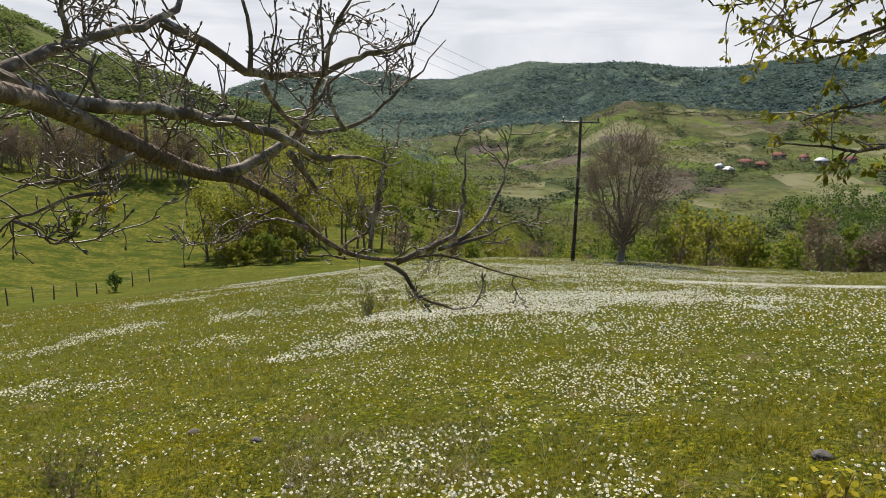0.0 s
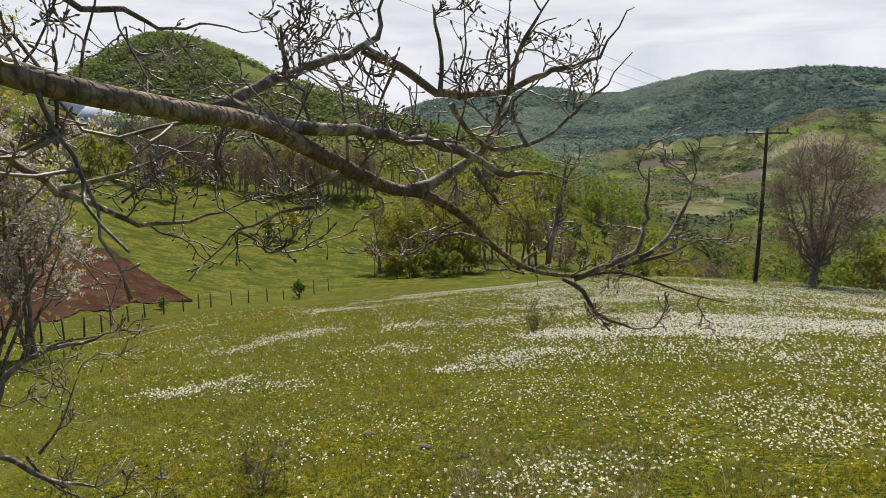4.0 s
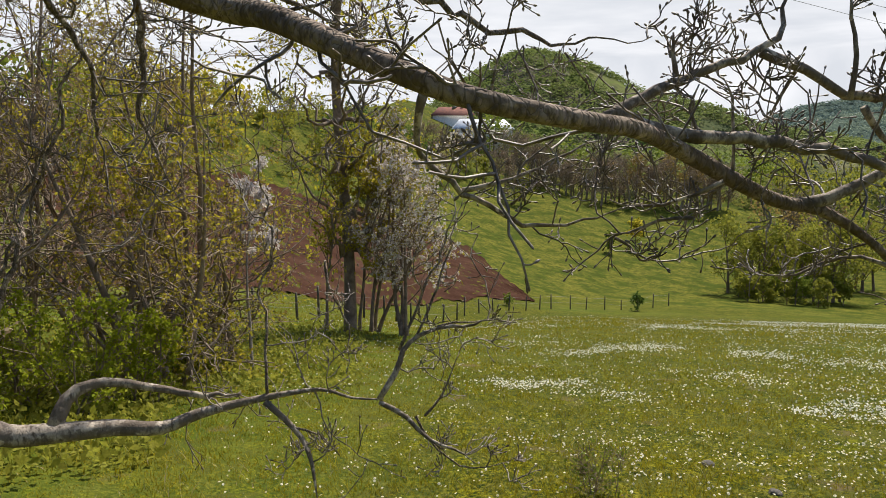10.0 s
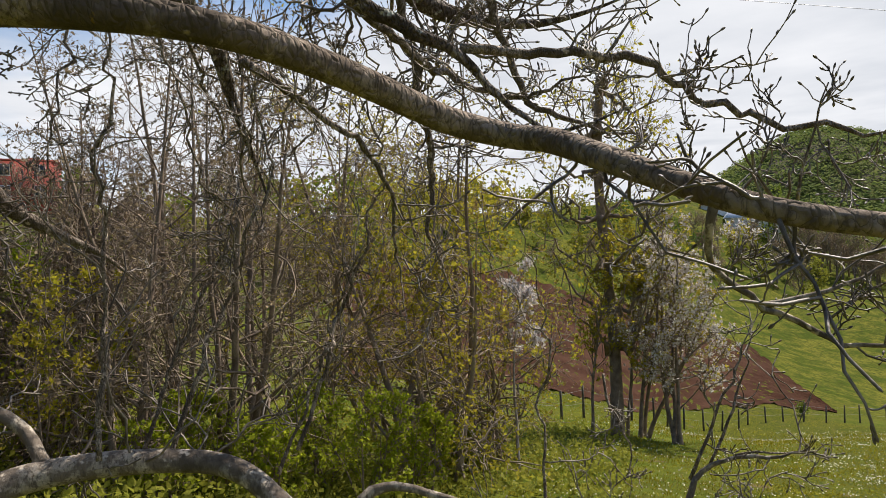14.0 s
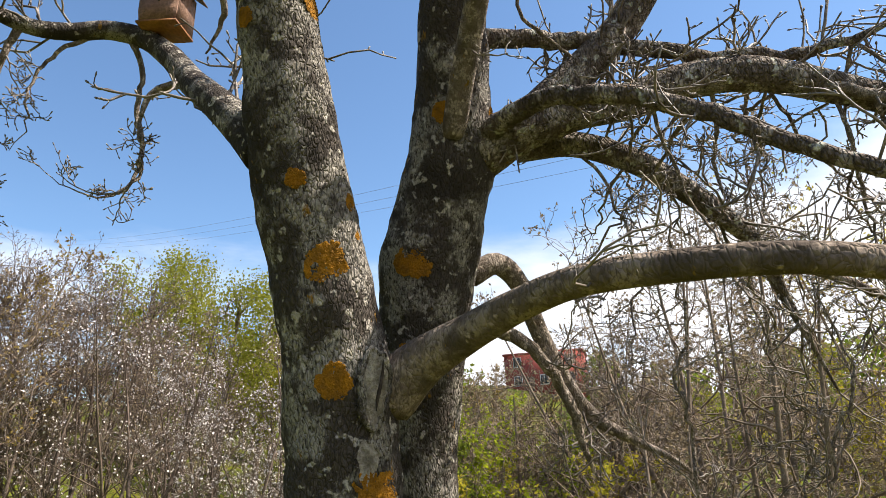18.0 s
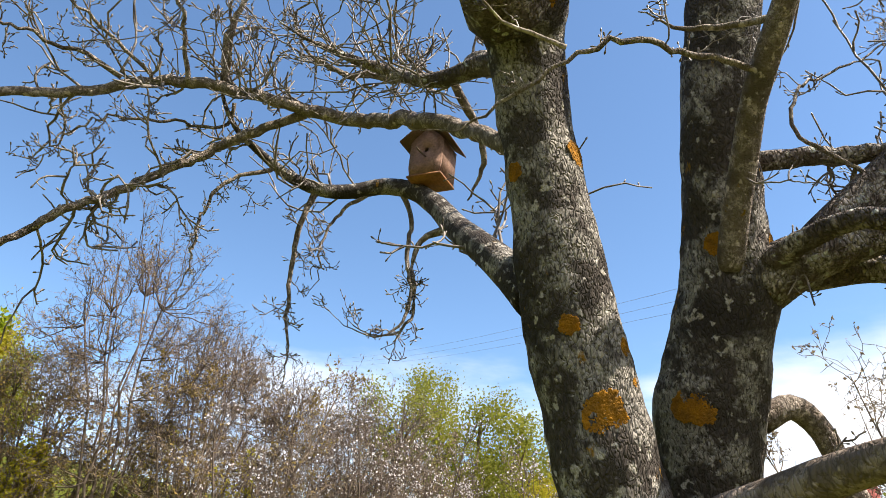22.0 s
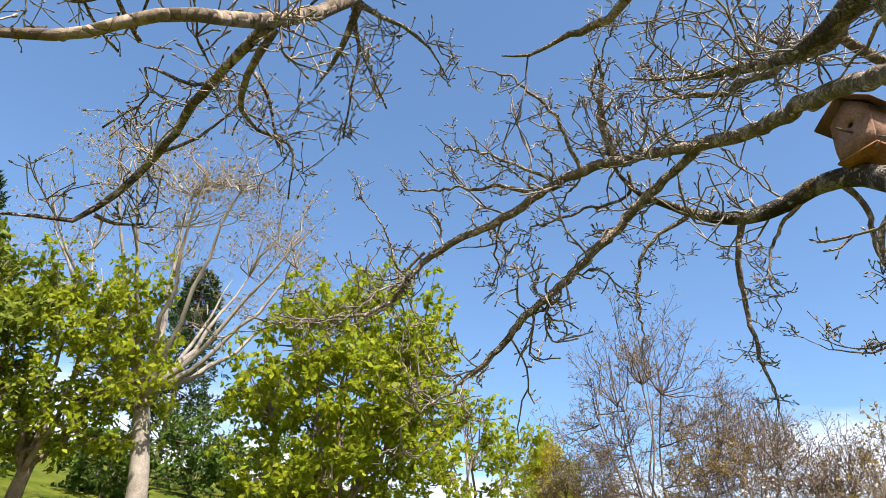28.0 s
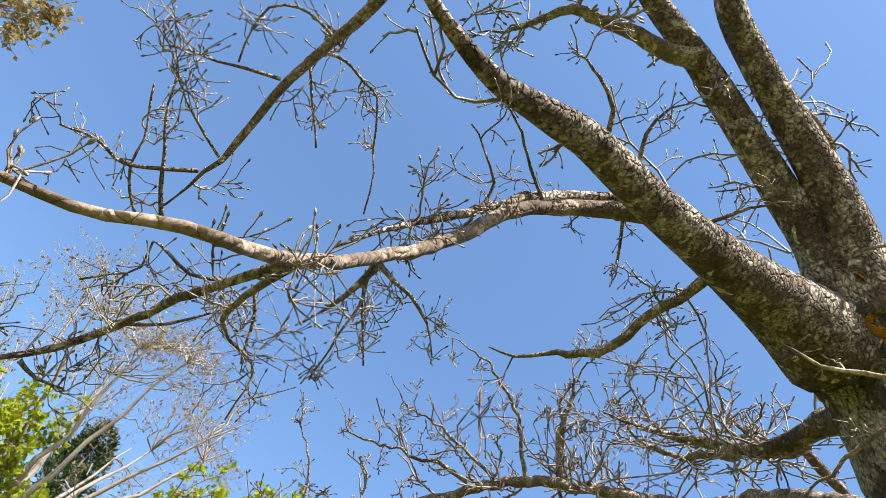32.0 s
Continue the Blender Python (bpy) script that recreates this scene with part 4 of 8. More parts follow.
limb("limb", [(-2.47, -0.87, 0.68, 0.059), (-2.58, -0.56, 0.85, 0.054), (-2.61, -0.33, 0.95, 0.048), (-2.64, -0.15, 0.97, 0.044), (-2.61, 0.10, 0.97, 0.041), (-2.54, 0.33, 0.95, 0.038), (-2.44, 0.42, 0.92, 0.038), (-2.37, 0.51, 0.83, 0.037), (-2.27, 0.58, 0.75, 0.035), (-2.21, 0.72, 0.75, 0.030), (-2.14, 0.86, 0.75, 0.026), (-2.06, 0.97, 0.72, 0.024), (-2.02, 1.05, 0.77, 0.022), (-1.91, 1.23, 0.80, 0.018), (-1.79, 1.39, 0.83, 0.014), (-1.71, 1.43, 0.79, 0.013), (-1.64, 1.51, 0.79, 0.011)], 4.0, 1.0, 0.62, PALE_BARK)
limb("limb", [(-2.22, 0.71, 0.77, 0.022), (-2.24, 0.75, 0.84, 0.022), (-2.23, 0.81, 0.88, 0.016), (-2.15, 0.95, 0.86, 0.014), (-2.05, 1.07, 0.80, 0.012), (-1.96, 1.19, 0.82, 0.008)], 4.0, 1.0, 0.62, PALE_BARK)
limb("limb", [(-1.65, 1.50, 0.79, 0.011), (-1.63, 1.56, 0.87, 0.011), (-1.64, 1.60, 0.98, 0.010), (-1.54, 1.71, 1.03, 0.008), (-1.40, 1.83, 1.05, 0.006)], 4.0, 1.0, 0.62, PALE_BARK)
limb("limb", [(-1.65, 1.50, 0.78, 0.010), (-1.57, 1.56, 0.74, 0.010), (-1.51, 1.57, 0.67, 0.008), (-1.40, 1.64, 0.62, 0.006), (-1.35, 1.71, 0.67, 0.004)], 4.0, 1.0, 0.62, PALE_BARK)
limb("limb", [(-1.90, 1.23, 0.79, 0.012), (-1.81, 1.30, 0.70, 0.012), (-1.76, 1.30, 0.59, 0.010), (-1.70, 1.30, 0.51, 0.008)], 4.0, 1.0, 0.62, PALE_BARK)
limb("limb", [(-2.64, -0.19, 0.99, 0.024), (-2.71, -0.24, 1.09, 0.022), (-2.76, -0.36, 1.18, 0.021), (-2.80, -0.52, 1.27, 0.019), (-2.82, -0.63, 1.30, 0.017), (-2.80, -0.94, 1.41, 0.012)], 4.0, 1.0, 0.62, PALE_BARK)
limb("limb", [(-2.56, -0.65, 2.97, 0.126), (-2.55, -0.49, 3.03, 0.101), (-2.56, -0.25, 3.08, 0.082), (-2.58, -0.02, 3.07, 0.077), (-2.58, 0.19, 3.13, 0.074), (-2.60, 0.43, 3.13, 0.070), (-2.65, 0.72, 3.01, 0.061), (-2.67, 0.94, 2.93, 0.052), (-2.79, 1.27, 2.66, 0.042), (-2.64, 1.69, 2.62, 0.032), (-2.56, 1.89, 2.66, 0.024), (-2.41, 2.04, 2.71, 0.016)], 8.0, 1.25, 0.9, GREY_BARK)
limb("limb", [(-2.60, -0.53, 3.00, 0.098), (-2.61, -0.35, 3.17, 0.085), (-2.65, -0.17, 3.33, 0.077), (-2.68, -0.02, 3.48, 0.075), (-2.68, 0.11, 3.65, 0.066), (-2.65, 0.30, 3.91, 0.058), (-2.61, 0.53, 4.21, 0.043), (-2.57, 0.75, 4.47, 0.026)], 8.0, 1.25, 0.9, GREY_BARK)
limb("limb", [(-2.47, -0.59, 3.00, 0.047), (-2.34, -0.45, 3.01, 0.040), (-2.26, -0.29, 2.99, 0.037), (-2.19, -0.10, 2.94, 0.035), (-2.13, 0.08, 2.83, 0.032), (-2.07, 0.30, 2.66, 0.029), (-1.99, 0.50, 2.47, 0.025), (-1.92, 0.65, 2.36, 0.023), (-1.86, 0.97, 2.23, 0.019), (-1.81, 1.06, 2.07, 0.015), (-1.70, 1.17, 1.96, 0.013), (-1.62, 1.28, 1.98, 0.010), (-1.55, 1.34, 2.03, 0.007)], 5.0, 1.0, 0.75, GREY_BARK)
limb("limb", [(-2.68, -0.52, 3.00, 0.060), (-2.75, -0.28, 3.03, 0.056), (-2.85, -0.04, 2.94, 0.057), (-2.95, 0.16, 2.80, 0.052), (-3.03, 0.32, 2.66, 0.045), (-3.10, 0.44, 2.56, 0.038), (-3.19, 0.49, 2.37, 0.028), (-3.26, 0.59, 2.13, 0.022), (-3.31, 0.67, 1.91, 0.014)], 8.0, 1.25, 0.9, GREY_BARK)
limb("limb", [(-2.52, -0.59, 3.47, 0.044), (-2.60, -0.40, 3.48, 0.039), (-2.67, -0.11, 3.41, 0.037), (-2.70, 0.19, 3.34, 0.034), (-2.72, 0.46, 3.23, 0.029), (-2.67, 0.73, 3.20, 0.024), (-2.59, 0.96, 3.20, 0.018), (-2.50, 1.16, 3.20, 0.013)], 8.0, 1.25, 0.9, GREY_BARK)
limb("limb", [(-2.80, -0.79, 2.49, 0.050), (-2.86, -0.68, 2.58, 0.051), (-3.00, -0.61, 2.50, 0.047), (-3.11, -0.57, 2.29, 0.043), (-3.20, -0.49, 2.06, 0.041), (-3.28, -0.38, 1.87, 0.033), (-3.34, -0.21, 1.77, 0.025), (-3.39, -0.03, 1.68, 0.020), (-3.43, 0.09, 1.56, 0.014)], 3.0, 1.0, 0.8, LIMB_BARK)
limb("limb", [(-2.84, -0.87, 2.25, 0.035), (-2.92, -0.71, 2.28, 0.033), (-3.01, -0.58, 2.20, 0.028), (-3.11, -0.45, 2.00, 0.026), (-3.17, -0.42, 1.74, 0.021), (-3.22, -0.35, 1.57, 0.016)], 3.0, 1.0, 0.8, LIMB_BARK)
limb("limb", [(-2.41, -0.73, 2.98, 0.051), (-2.30, -0.66, 3.13, 0.050), (-2.15, -0.56, 3.29, 0.047), (-2.03, -0.49, 3.40, 0.044), (-1.99, -0.46, 3.43, 0.047), (-1.85, -0.35, 3.53, 0.042), (-1.75, -0.27, 3.61, 0.036), (-1.61, -0.18, 3.70, 0.027), (-1.47, -0.08, 3.81, 0.017)], 3.0, 1.0, 0.62, LIMB_BARK)
limb("limb", [(-1.83, -0.35, 3.55, 0.015), (-1.82, -0.44, 3.56, 0.013), (-1.79, -0.55, 3.57, 0.013), (-1.73, -0.66, 3.58, 0.010), (-1.64, -0.72, 3.61, 0.006)], 4.0, 1.0, 0.62, LIMB_BARK)
limb("limb", [(-1.93, -0.45, 3.45, 0.013), (-1.76, -0.56, 3.45, 0.012), (-1.59, -0.72, 3.44, 0.012), (-1.51, -0.85, 3.41, 0.011), (-1.44, -0.98, 3.34, 0.009), (-1.45, -1.11, 3.26, 0.009), (-1.42, -1.24, 3.20, 0.007), (-1.34, -1.37, 3.19, 0.006)], 7.0, 1.0, 0.8, LIMB_BARK)
limb("limb", [(-1.82, -1.32, 3.40, 0.040), (-1.85, -1.48, 3.55, 0.036), (-2.09, -1.84, 3.90, 0.041), (-2.06, -2.19, 4.06, 0.042), (-2.09, -2.42, 4.12, 0.039), (-1.88, -2.63, 4.18, 0.037), (-1.71, -2.76, 4.20, 0.032), (-1.29, -3.05, 4.20, 0.029), (-1.10, -3.24, 4.11, 0.027), (-0.94, -3.37, 3.98, 0.025), (-0.65, -3.50, 3.89, 0.022), (-0.48, -3.63, 3.70, 0.020), (-0.34, -3.76, 3.48, 0.017), (-0.09, -3.69, 3.38, 0.015), (0.27, -3.70, 3.31, 0.012), (0.52, -3.66, 3.31, 0.010)], 10.0, 1.35, 1.05, LIMB_BARK)
limb("limb", [(-2.00, -1.33, 2.83, 0.084), (-2.06, -1.48, 3.01, 0.078), (-2.16, -1.69, 3.22, 0.068), (-2.51, -2.09, 3.58, 0.071), (-2.62, -2.31, 3.85, 0.065), (-2.64, -2.51, 4.03, 0.057), (-2.55, -2.70, 4.08, 0.051), (-2.47, -2.85, 4.03, 0.049), (-2.31, -2.98, 3.99, 0.043), (-2.08, -3.04, 4.00, 0.035), (-1.86, -3.06, 4.07, 0.029), (-1.68, -3.07, 4.12, 0.024), (-1.50, -3.02, 4.27, 0.018), (-1.41, -2.84, 4.51, 0.013)], 10.0, 1.35, 1.05, BARK)
limb("limb", [(-2.51, -2.09, 3.58, 0.026), (-2.49, -2.21, 3.58, 0.022), (-2.45, -2.28, 3.54, 0.015), (-2.42, -2.32, 3.37, 0.012), (-2.47, -2.27, 3.16, 0.011), (-2.42, -2.33, 2.98, 0.007), (-2.30, -2.45, 2.96, 0.005), (-2.19, -2.54, 3.06, 0.004)], 8.0, 0.6, 0.85, LIMB_BARK)
limb("limb", [(-1.87, -2.69, 4.18, 0.026), (-1.78, -2.87, 4.11, 0.027), (-1.67, -3.02, 4.01, 0.028), (-1.55, -3.14, 3.87, 0.024), (-1.37, -3.31, 3.66, 0.024), (-1.16, -3.47, 3.48, 0.022), (-0.99, -3.61, 3.28, 0.019), (-0.84, -3.72, 3.10, 0.017), (-0.59, -3.74, 2.89, 0.012), (-0.45, -3.79, 2.78, 0.007)], 10.0, 1.35, 1.05, LIMB_BARK)
limb("limb", [(-1.74, -1.27, 3.74, 0.042), (-1.74, -1.41, 3.87, 0.037), (-2.03, -1.77, 4.10, 0.034), (-2.04, -2.04, 4.23, 0.029), (-2.01, -2.25, 4.35, 0.024), (-1.96, -2.46, 4.40, 0.020), (-1.78, -2.59, 4.44, 0.015), (-1.57, -2.62, 4.45, 0.010)], 10.0, 1.35, 1.05, LIMB_BARK)
limb("limb", [(-2.02, -1.78, 4.10, 0.025), (-2.18, -1.82, 4.06, 0.023), (-2.37, -1.84, 4.04, 0.021), (-2.49, -1.90, 3.87, 0.015), (-2.52, -2.02, 3.74, 0.012)], 8.0, 0.6, 0.85, LIMB_BARK)
limb("limb", [(-2.29, -2.97, 4.03, 0.025), (-2.26, -3.02, 3.91, 0.019), (-2.25, -3.07, 3.74, 0.017), (-2.27, -3.12, 3.51, 0.014), (-2.32, -3.15, 3.25, 0.010), (-2.39, -3.16, 3.00, 0.008), (-2.41, -3.19, 2.78, 0.006)], 8.0, 0.6, 0.85, LIMB_BARK)
limb("limb", [(-1.98, -3.06, 4.00, 0.017), (-1.81, -3.13, 3.91, 0.014), (-1.75, -3.20, 3.79, 0.012), (-1.73, -3.28, 3.64, 0.012), (-1.78, -3.35, 3.39, 0.010), (-1.78, -3.45, 3.14, 0.006)], 8.0, 0.6, 0.85, LIMB_BARK)
limb("limb", [(-2.54, -2.76, 4.04, 0.016), (-2.45, -2.87, 3.94, 0.013), (-2.41, -2.96, 3.85, 0.013), (-2.38, -3.00, 3.68, 0.011), (-2.40, -3.06, 3.34, 0.006)], 8.0, 0.6, 0.85, LIMB_BARK)
limb("limb", [(-2.58, -2.60, 4.07, 0.021), (-2.66, -2.56, 3.92, 0.017), (-2.68, -2.53, 3.78, 0.014), (-2.66, -2.58, 3.60, 0.014), (-2.72, -2.54, 3.37, 0.012), (-2.70, -2.56, 3.20, 0.009), (-2.61, -2.65, 3.07, 0.007), (-2.48, -2.77, 3.10, 0.005), (-2.37, -2.83, 3.21, 0.005)], 8.0, 0.6, 0.85, LIMB_BARK)
limb("limb", [(-1.61, -2.94, 4.24, 0.026), (-1.52, -2.99, 4.30, 0.023), (-1.41, -2.89, 4.45, 0.020), (-1.39, -2.71, 4.63, 0.015), (-1.27, -2.61, 4.75, 0.010)], 10.0, 1.35, 1.05, LIMB_BARK)
limb("limb", [(-1.47, -1.13, 3.77, 0.172), (-1.12, -1.07, 3.72, 0.094), (-0.82, -0.96, 3.55, 0.067), (-0.58, -0.86, 3.40, 0.056), (-0.44, -0.79, 3.31, 0.048), (-0.33, -0.74, 3.25, 0.043), (-0.23, -0.71, 3.17, 0.037), (-0.10, -0.68, 3.09, 0.031), (0.02, -0.61, 3.03, 0.027), (0.09, -0.56, 3.00, 0.024), (0.17, -0.51, 2.98, 0.019), (0.24, -0.44, 2.94, 0.014)], 2.2, 0.7, 0.62, GREY_BARK)
limb("limb", [(-0.697, -0.925, 3.537, 0.0400), (-0.559, -0.955, 3.454, 0.0250), (-0.421, -0.986, 3.371, 0.0210), (-0.272, -0.923, 3.123, 0.0166), (-0.232, -0.920, 2.999, 0.0157), (-0.188, -0.904, 2.871, 0.0146), (-0.115, -0.848, 2.682, 0.0114), (-0.053, -0.744, 2.490, 0.0099), (-0.023, -0.589, 2.274, 0.0072), (-0.006, -0.499, 2.171, 0.0062), (0.050, -0.518, 2.171, 0.0061), (0.094, -0.514, 2.149, 0.0061), (0.134, -0.505, 2.129, 0.0057), (0.177, -0.498, 2.097, 0.0057), (0.190, -0.501, 2.079, 0.0048), (0.227, -0.501, 2.044, 0.0046), (0.280, -0.510, 2.015, 0.0039)], 6.0, 0.18, 0.38, MID_BARK)
limb("limb", [(-0.558, -0.945, 3.504, 0.0200), (-0.419, -0.996, 3.441, 0.0190), (-0.283, -0.934, 3.208, 0.0135), (-0.244, -0.936, 3.101, 0.0112), (-0.133, -0.881, 2.885, 0.0098), (-0.074, -0.845, 2.721, 0.0081), (-0.026, -0.855, 2.631, 0.0065)], 6.7, 0.58, 0.52, GREY_BARK)
limb("limb", [(-0.026, -0.615, 2.304, 0.0063), (0.008, -0.653, 2.285, 0.0061), (0.094, -0.830, 2.357, 0.0078), (0.176, -0.999, 2.408, 0.0086), (0.229, -1.024, 2.337, 0.0073), (0.260, -1.041, 2.282, 0.0066), (0.376, -0.989, 2.270, 0.0053), (0.396, -1.006, 2.212, 0.0040)], 9.5, 0.41, 0.37, GREY_BARK)
limb("limb", [(-0.029, -0.639, 2.328, 0.0057), (-0.001, -0.681, 2.297, 0.0045), (0.031, -0.826, 2.368, 0.0044), (0.045, -0.995, 2.466, 0.0046), (-0.014, -1.003, 2.468, 0.0047), (-0.028, -1.028, 2.435, 0.0040), (-0.023, -1.054, 2.394, 0.0027)], 12.3, 0.26, 0.30, LIMB_BARK)
limb("limb", [(-0.097, -0.828, 2.624, 0.0089), (-0.091, -0.849, 2.600, 0.0070), (-0.080, -0.872, 2.565, 0.0063), (-0.059, -0.923, 2.569, 0.0046), (-0.040, -0.947, 2.540, 0.0026)], 11.2, 0.29, 0.34, LIMB_BARK)
limb("limb", [(-0.086, -0.811, 2.603, 0.0068), (-0.129, -0.894, 2.672, 0.0048), (-0.166, -0.952, 2.737, 0.0052), (-0.225, -1.033, 2.779, 0.0048), (-0.280, -1.093, 2.777, 0.0033)], 9.8, 0.33, 0.38, LIMB_BARK)
limb("limb", [(0.087, -0.425, 2.850, 0.0148), (0.102, -0.499, 2.823, 0.0119), (0.108, -0.539, 2.805, 0.0113), (0.140, -0.625, 2.756, 0.0099), (0.171, -0.683, 2.713, 0.0092), (0.176, -0.749, 2.667, 0.0086), (0.196, -0.811, 2.610, 0.0073), (0.208, -0.850, 2.569, 0.0053), (0.214, -0.879, 2.538, 0.0040)], 8.4, 0.46, 0.41, LIMB_BARK)
limb("limb", [(-1.53, -1.06, 3.79, 0.138), (-1.41, -1.00, 3.96, 0.098), (-1.31, -0.96, 4.04, 0.076), (-1.13, -0.92, 4.17, 0.065), (-0.94, -0.85, 4.28, 0.061), (-0.71, -0.77, 4.39, 0.055), (-0.56, -0.73, 4.45, 0.051), (-0.41, -0.69, 4.50, 0.046), (-0.20, -0.62, 4.55, 0.037), (0.05, -0.52, 4.58, 0.026)], 2.2, 1.6, 0.8, GREY_BARK)
limb("limb", [(-1.54, -0.99, 3.82, 0.124), (-1.42, -0.92, 4.00, 0.094), (-1.32, -0.85, 4.09, 0.081), (-1.21, -0.80, 4.19, 0.073), (-1.06, -0.75, 4.30, 0.064), (-0.83, -0.66, 4.43, 0.058), (-0.67, -0.59, 4.51, 0.054), (-0.52, -0.46, 4.59, 0.047), (-0.36, -0.27, 4.65, 0.031)], 2.2, 1.6, 0.8, GREY_BARK)
limb("limb", [(-0.68, -0.73, 4.36, 0.041), (-0.57, -0.79, 4.38, 0.036), (-0.43, -0.79, 4.39, 0.029), (-0.30, -0.82, 4.40, 0.025), (-0.17, -0.83, 4.39, 0.020), (-0.09, -0.94, 4.36, 0.013), (0.01, -1.01, 4.33, 0.011), (0.08, -1.06, 4.30, 0.007)], 10.0, 1.35, 1.05, LIMB_BARK)
limb("limb", [(-1.75, -1.22, 3.71, 0.079), (-1.73, -1.31, 3.75, 0.064), (-1.73, -1.42, 3.81, 0.047), (-1.73, -1.56, 3.80, 0.037), (-1.68, -1.70, 3.80, 0.030), (-1.72, -1.93, 4.01, 0.028), (-1.56, -2.04, 4.02, 0.019), (-1.37, -2.13, 4.03, 0.013), (-1.25, -2.18, 4.07, 0.011)], 16.0, 1.2, 0.8, GREY_BARK)
limb("limb", [(-0.97, -1.01, 3.67, 0.023), (-0.94, -1.10, 3.61, 0.019), (-0.90, -1.16, 3.57, 0.017), (-0.86, -1.25, 3.53, 0.017), (-0.83, -1.35, 3.47, 0.015), (-0.77, -1.43, 3.44, 0.013), (-0.63, -1.54, 3.40, 0.009), (-0.51, -1.59, 3.39, 0.007)], 7.0, 1.2, 0.62, LIMB_BARK)
limb("limb", [(-1.49, -0.89, 4.02, 0.037), (-1.35, -0.84, 4.19, 0.028), (-1.27, -0.79, 4.24, 0.026), (-1.14, -0.71, 4.32, 0.023), (-1.02, -0.69, 4.38, 0.019), (-0.93, -0.70, 4.41, 0.012)], 7.0, 1.2, 0.8, LIMB_BARK)
limb("limb", [(-2.41, -0.02, 1.04, 0.010), (-2.49, 0.01, 1.49, 0.009), (-2.48, 0.00, 1.99, 0.007), (-2.38, 0.04, 2.41, 0.006), (-2.23, 0.07, 2.79, 0.005)], 4.0, 1.0, 0.62, LIMB_BARK)
limb("limb", [(-2.45, 0.59, 0.97, 0.010), (-2.49, 0.72, 1.30, 0.009), (-2.48, 0.85, 1.60, 0.008), (-2.45, 0.92, 1.90, 0.006), (-2.40, 1.00, 2.07, 0.004)], 4.0, 1.0, 0.62, LIMB_BARK)
limb("limb", [(-2.60, 0.18, 0.96, 0.012), (-2.66, 0.30, 1.27, 0.011), (-2.68, 0.45, 1.64, 0.009), (-2.63, 0.59, 2.00, 0.008), (-2.61, 0.50, 2.23, 0.007), (-2.58, 0.44, 2.38, 0.005)], 4.0, 1.0, 0.62, LIMB_BARK)
limb("limb", [(-2.44, 0.52, 0.90, 0.008), (-2.48, 0.62, 1.11, 0.006), (-2.49, 0.71, 1.30, 0.006), (-2.48, 0.79, 1.55, 0.005), (-2.43, 0.91, 1.89, 0.004)], 4.0, 1.0, 0.62, LIMB_BARK)
limb("limb", [(-2.61, 0.10, 0.99, 0.009), (-2.66, 0.20, 1.28, 0.008), (-2.67, 0.31, 1.47, 0.007), (-2.66, 0.41, 1.77, 0.007), (-2.62, 0.44, 2.07, 0.005)], 4.0, 1.0, 0.62, LIMB_BARK)
limb("limb", [(-1.90, 1.24, 0.80, 0.006), (-1.98, 1.29, 1.11, 0.005), (-2.01, 1.33, 1.39, 0.005), (-2.03, 1.31, 1.68, 0.002)], 4.0, 1.0, 0.62, LIMB_BARK)
limb("limb", [(-1.64, 1.58, 0.94, 0.006), (-1.62, 1.69, 1.16, 0.005), (-1.58, 1.75, 1.30, 0.005), (-1.55, 1.80, 1.42, 0.002)], 4.0, 1.0, 0.62, LIMB_BARK)
limb("limb", [(-1.63, 1.64, 0.96, 0.005), (-1.61, 1.73, 1.14, 0.005), (-1.58, 1.80, 1.33, 0.003), (-1.57, 1.82, 1.44, 0.002)], 4.0, 1.0, 0.62, LIMB_BARK)
limb("limb", [(-2.60, 0.43, 3.13, 0.022), (-2.60, 1.11, 2.81, 0.022), (-2.68, 1.10, 2.63, 0.020), (-2.73, 1.19, 2.38, 0.017), (-2.76, 1.29, 2.03, 0.015), (-2.81, 1.24, 1.69, 0.012), (-2.72, 1.39, 1.35, 0.007)], 7.0, 1.2, 0.8, LIMB_BARK)
limb("limb", [(-2.04, 0.38, 2.19, 0.015), (-2.09, 0.52, 2.13, 0.014), (-2.13, 0.66, 2.04, 0.012), (-2.15, 0.81, 1.95, 0.011), (-2.19, 0.88, 1.81, 0.009), (-2.26, 0.88, 1.63, 0.008), (-2.24, 1.03, 1.50, 0.006)], 7.0, 1.2, 0.8, LIMB_BARK)
limb("limb", [(-2.67, 0.94, 2.93, 0.023), (-2.20, 1.29, 2.69, 0.018), (-2.29, 1.33, 2.44, 0.015), (-2.30, 1.46, 2.17, 0.013), (-2.17, 1.66, 2.11, 0.011), (-2.04, 1.84, 2.04, 0.009)], 7.0, 1.2, 0.8, LIMB_BARK)
limb("limb", [(-1.86, 0.97, 2.23, 0.016), (-1.68, 1.48, 2.22, 0.017), (-1.62, 1.58, 2.11, 0.015), (-1.54, 1.69, 2.00, 0.015), (-1.42, 1.81, 1.96, 0.013), (-1.27, 1.92, 1.93, 0.009), (-1.12, 2.01, 1.91, 0.007), (-1.02, 2.06, 1.95, 0.006)], 7.0, 1.2, 0.8, LIMB_BARK)
limb("limb", [(-1.92, 0.65, 2.36, 0.016), (-2.21, 0.98, 2.29, 0.016), (-2.15, 1.16, 2.20, 0.014), (-2.05, 1.36, 2.16, 0.012), (-1.94, 1.49, 2.21, 0.010), (-1.86, 1.55, 2.30, 0.008)], 7.0, 1.2, 0.8, LIMB_BARK)
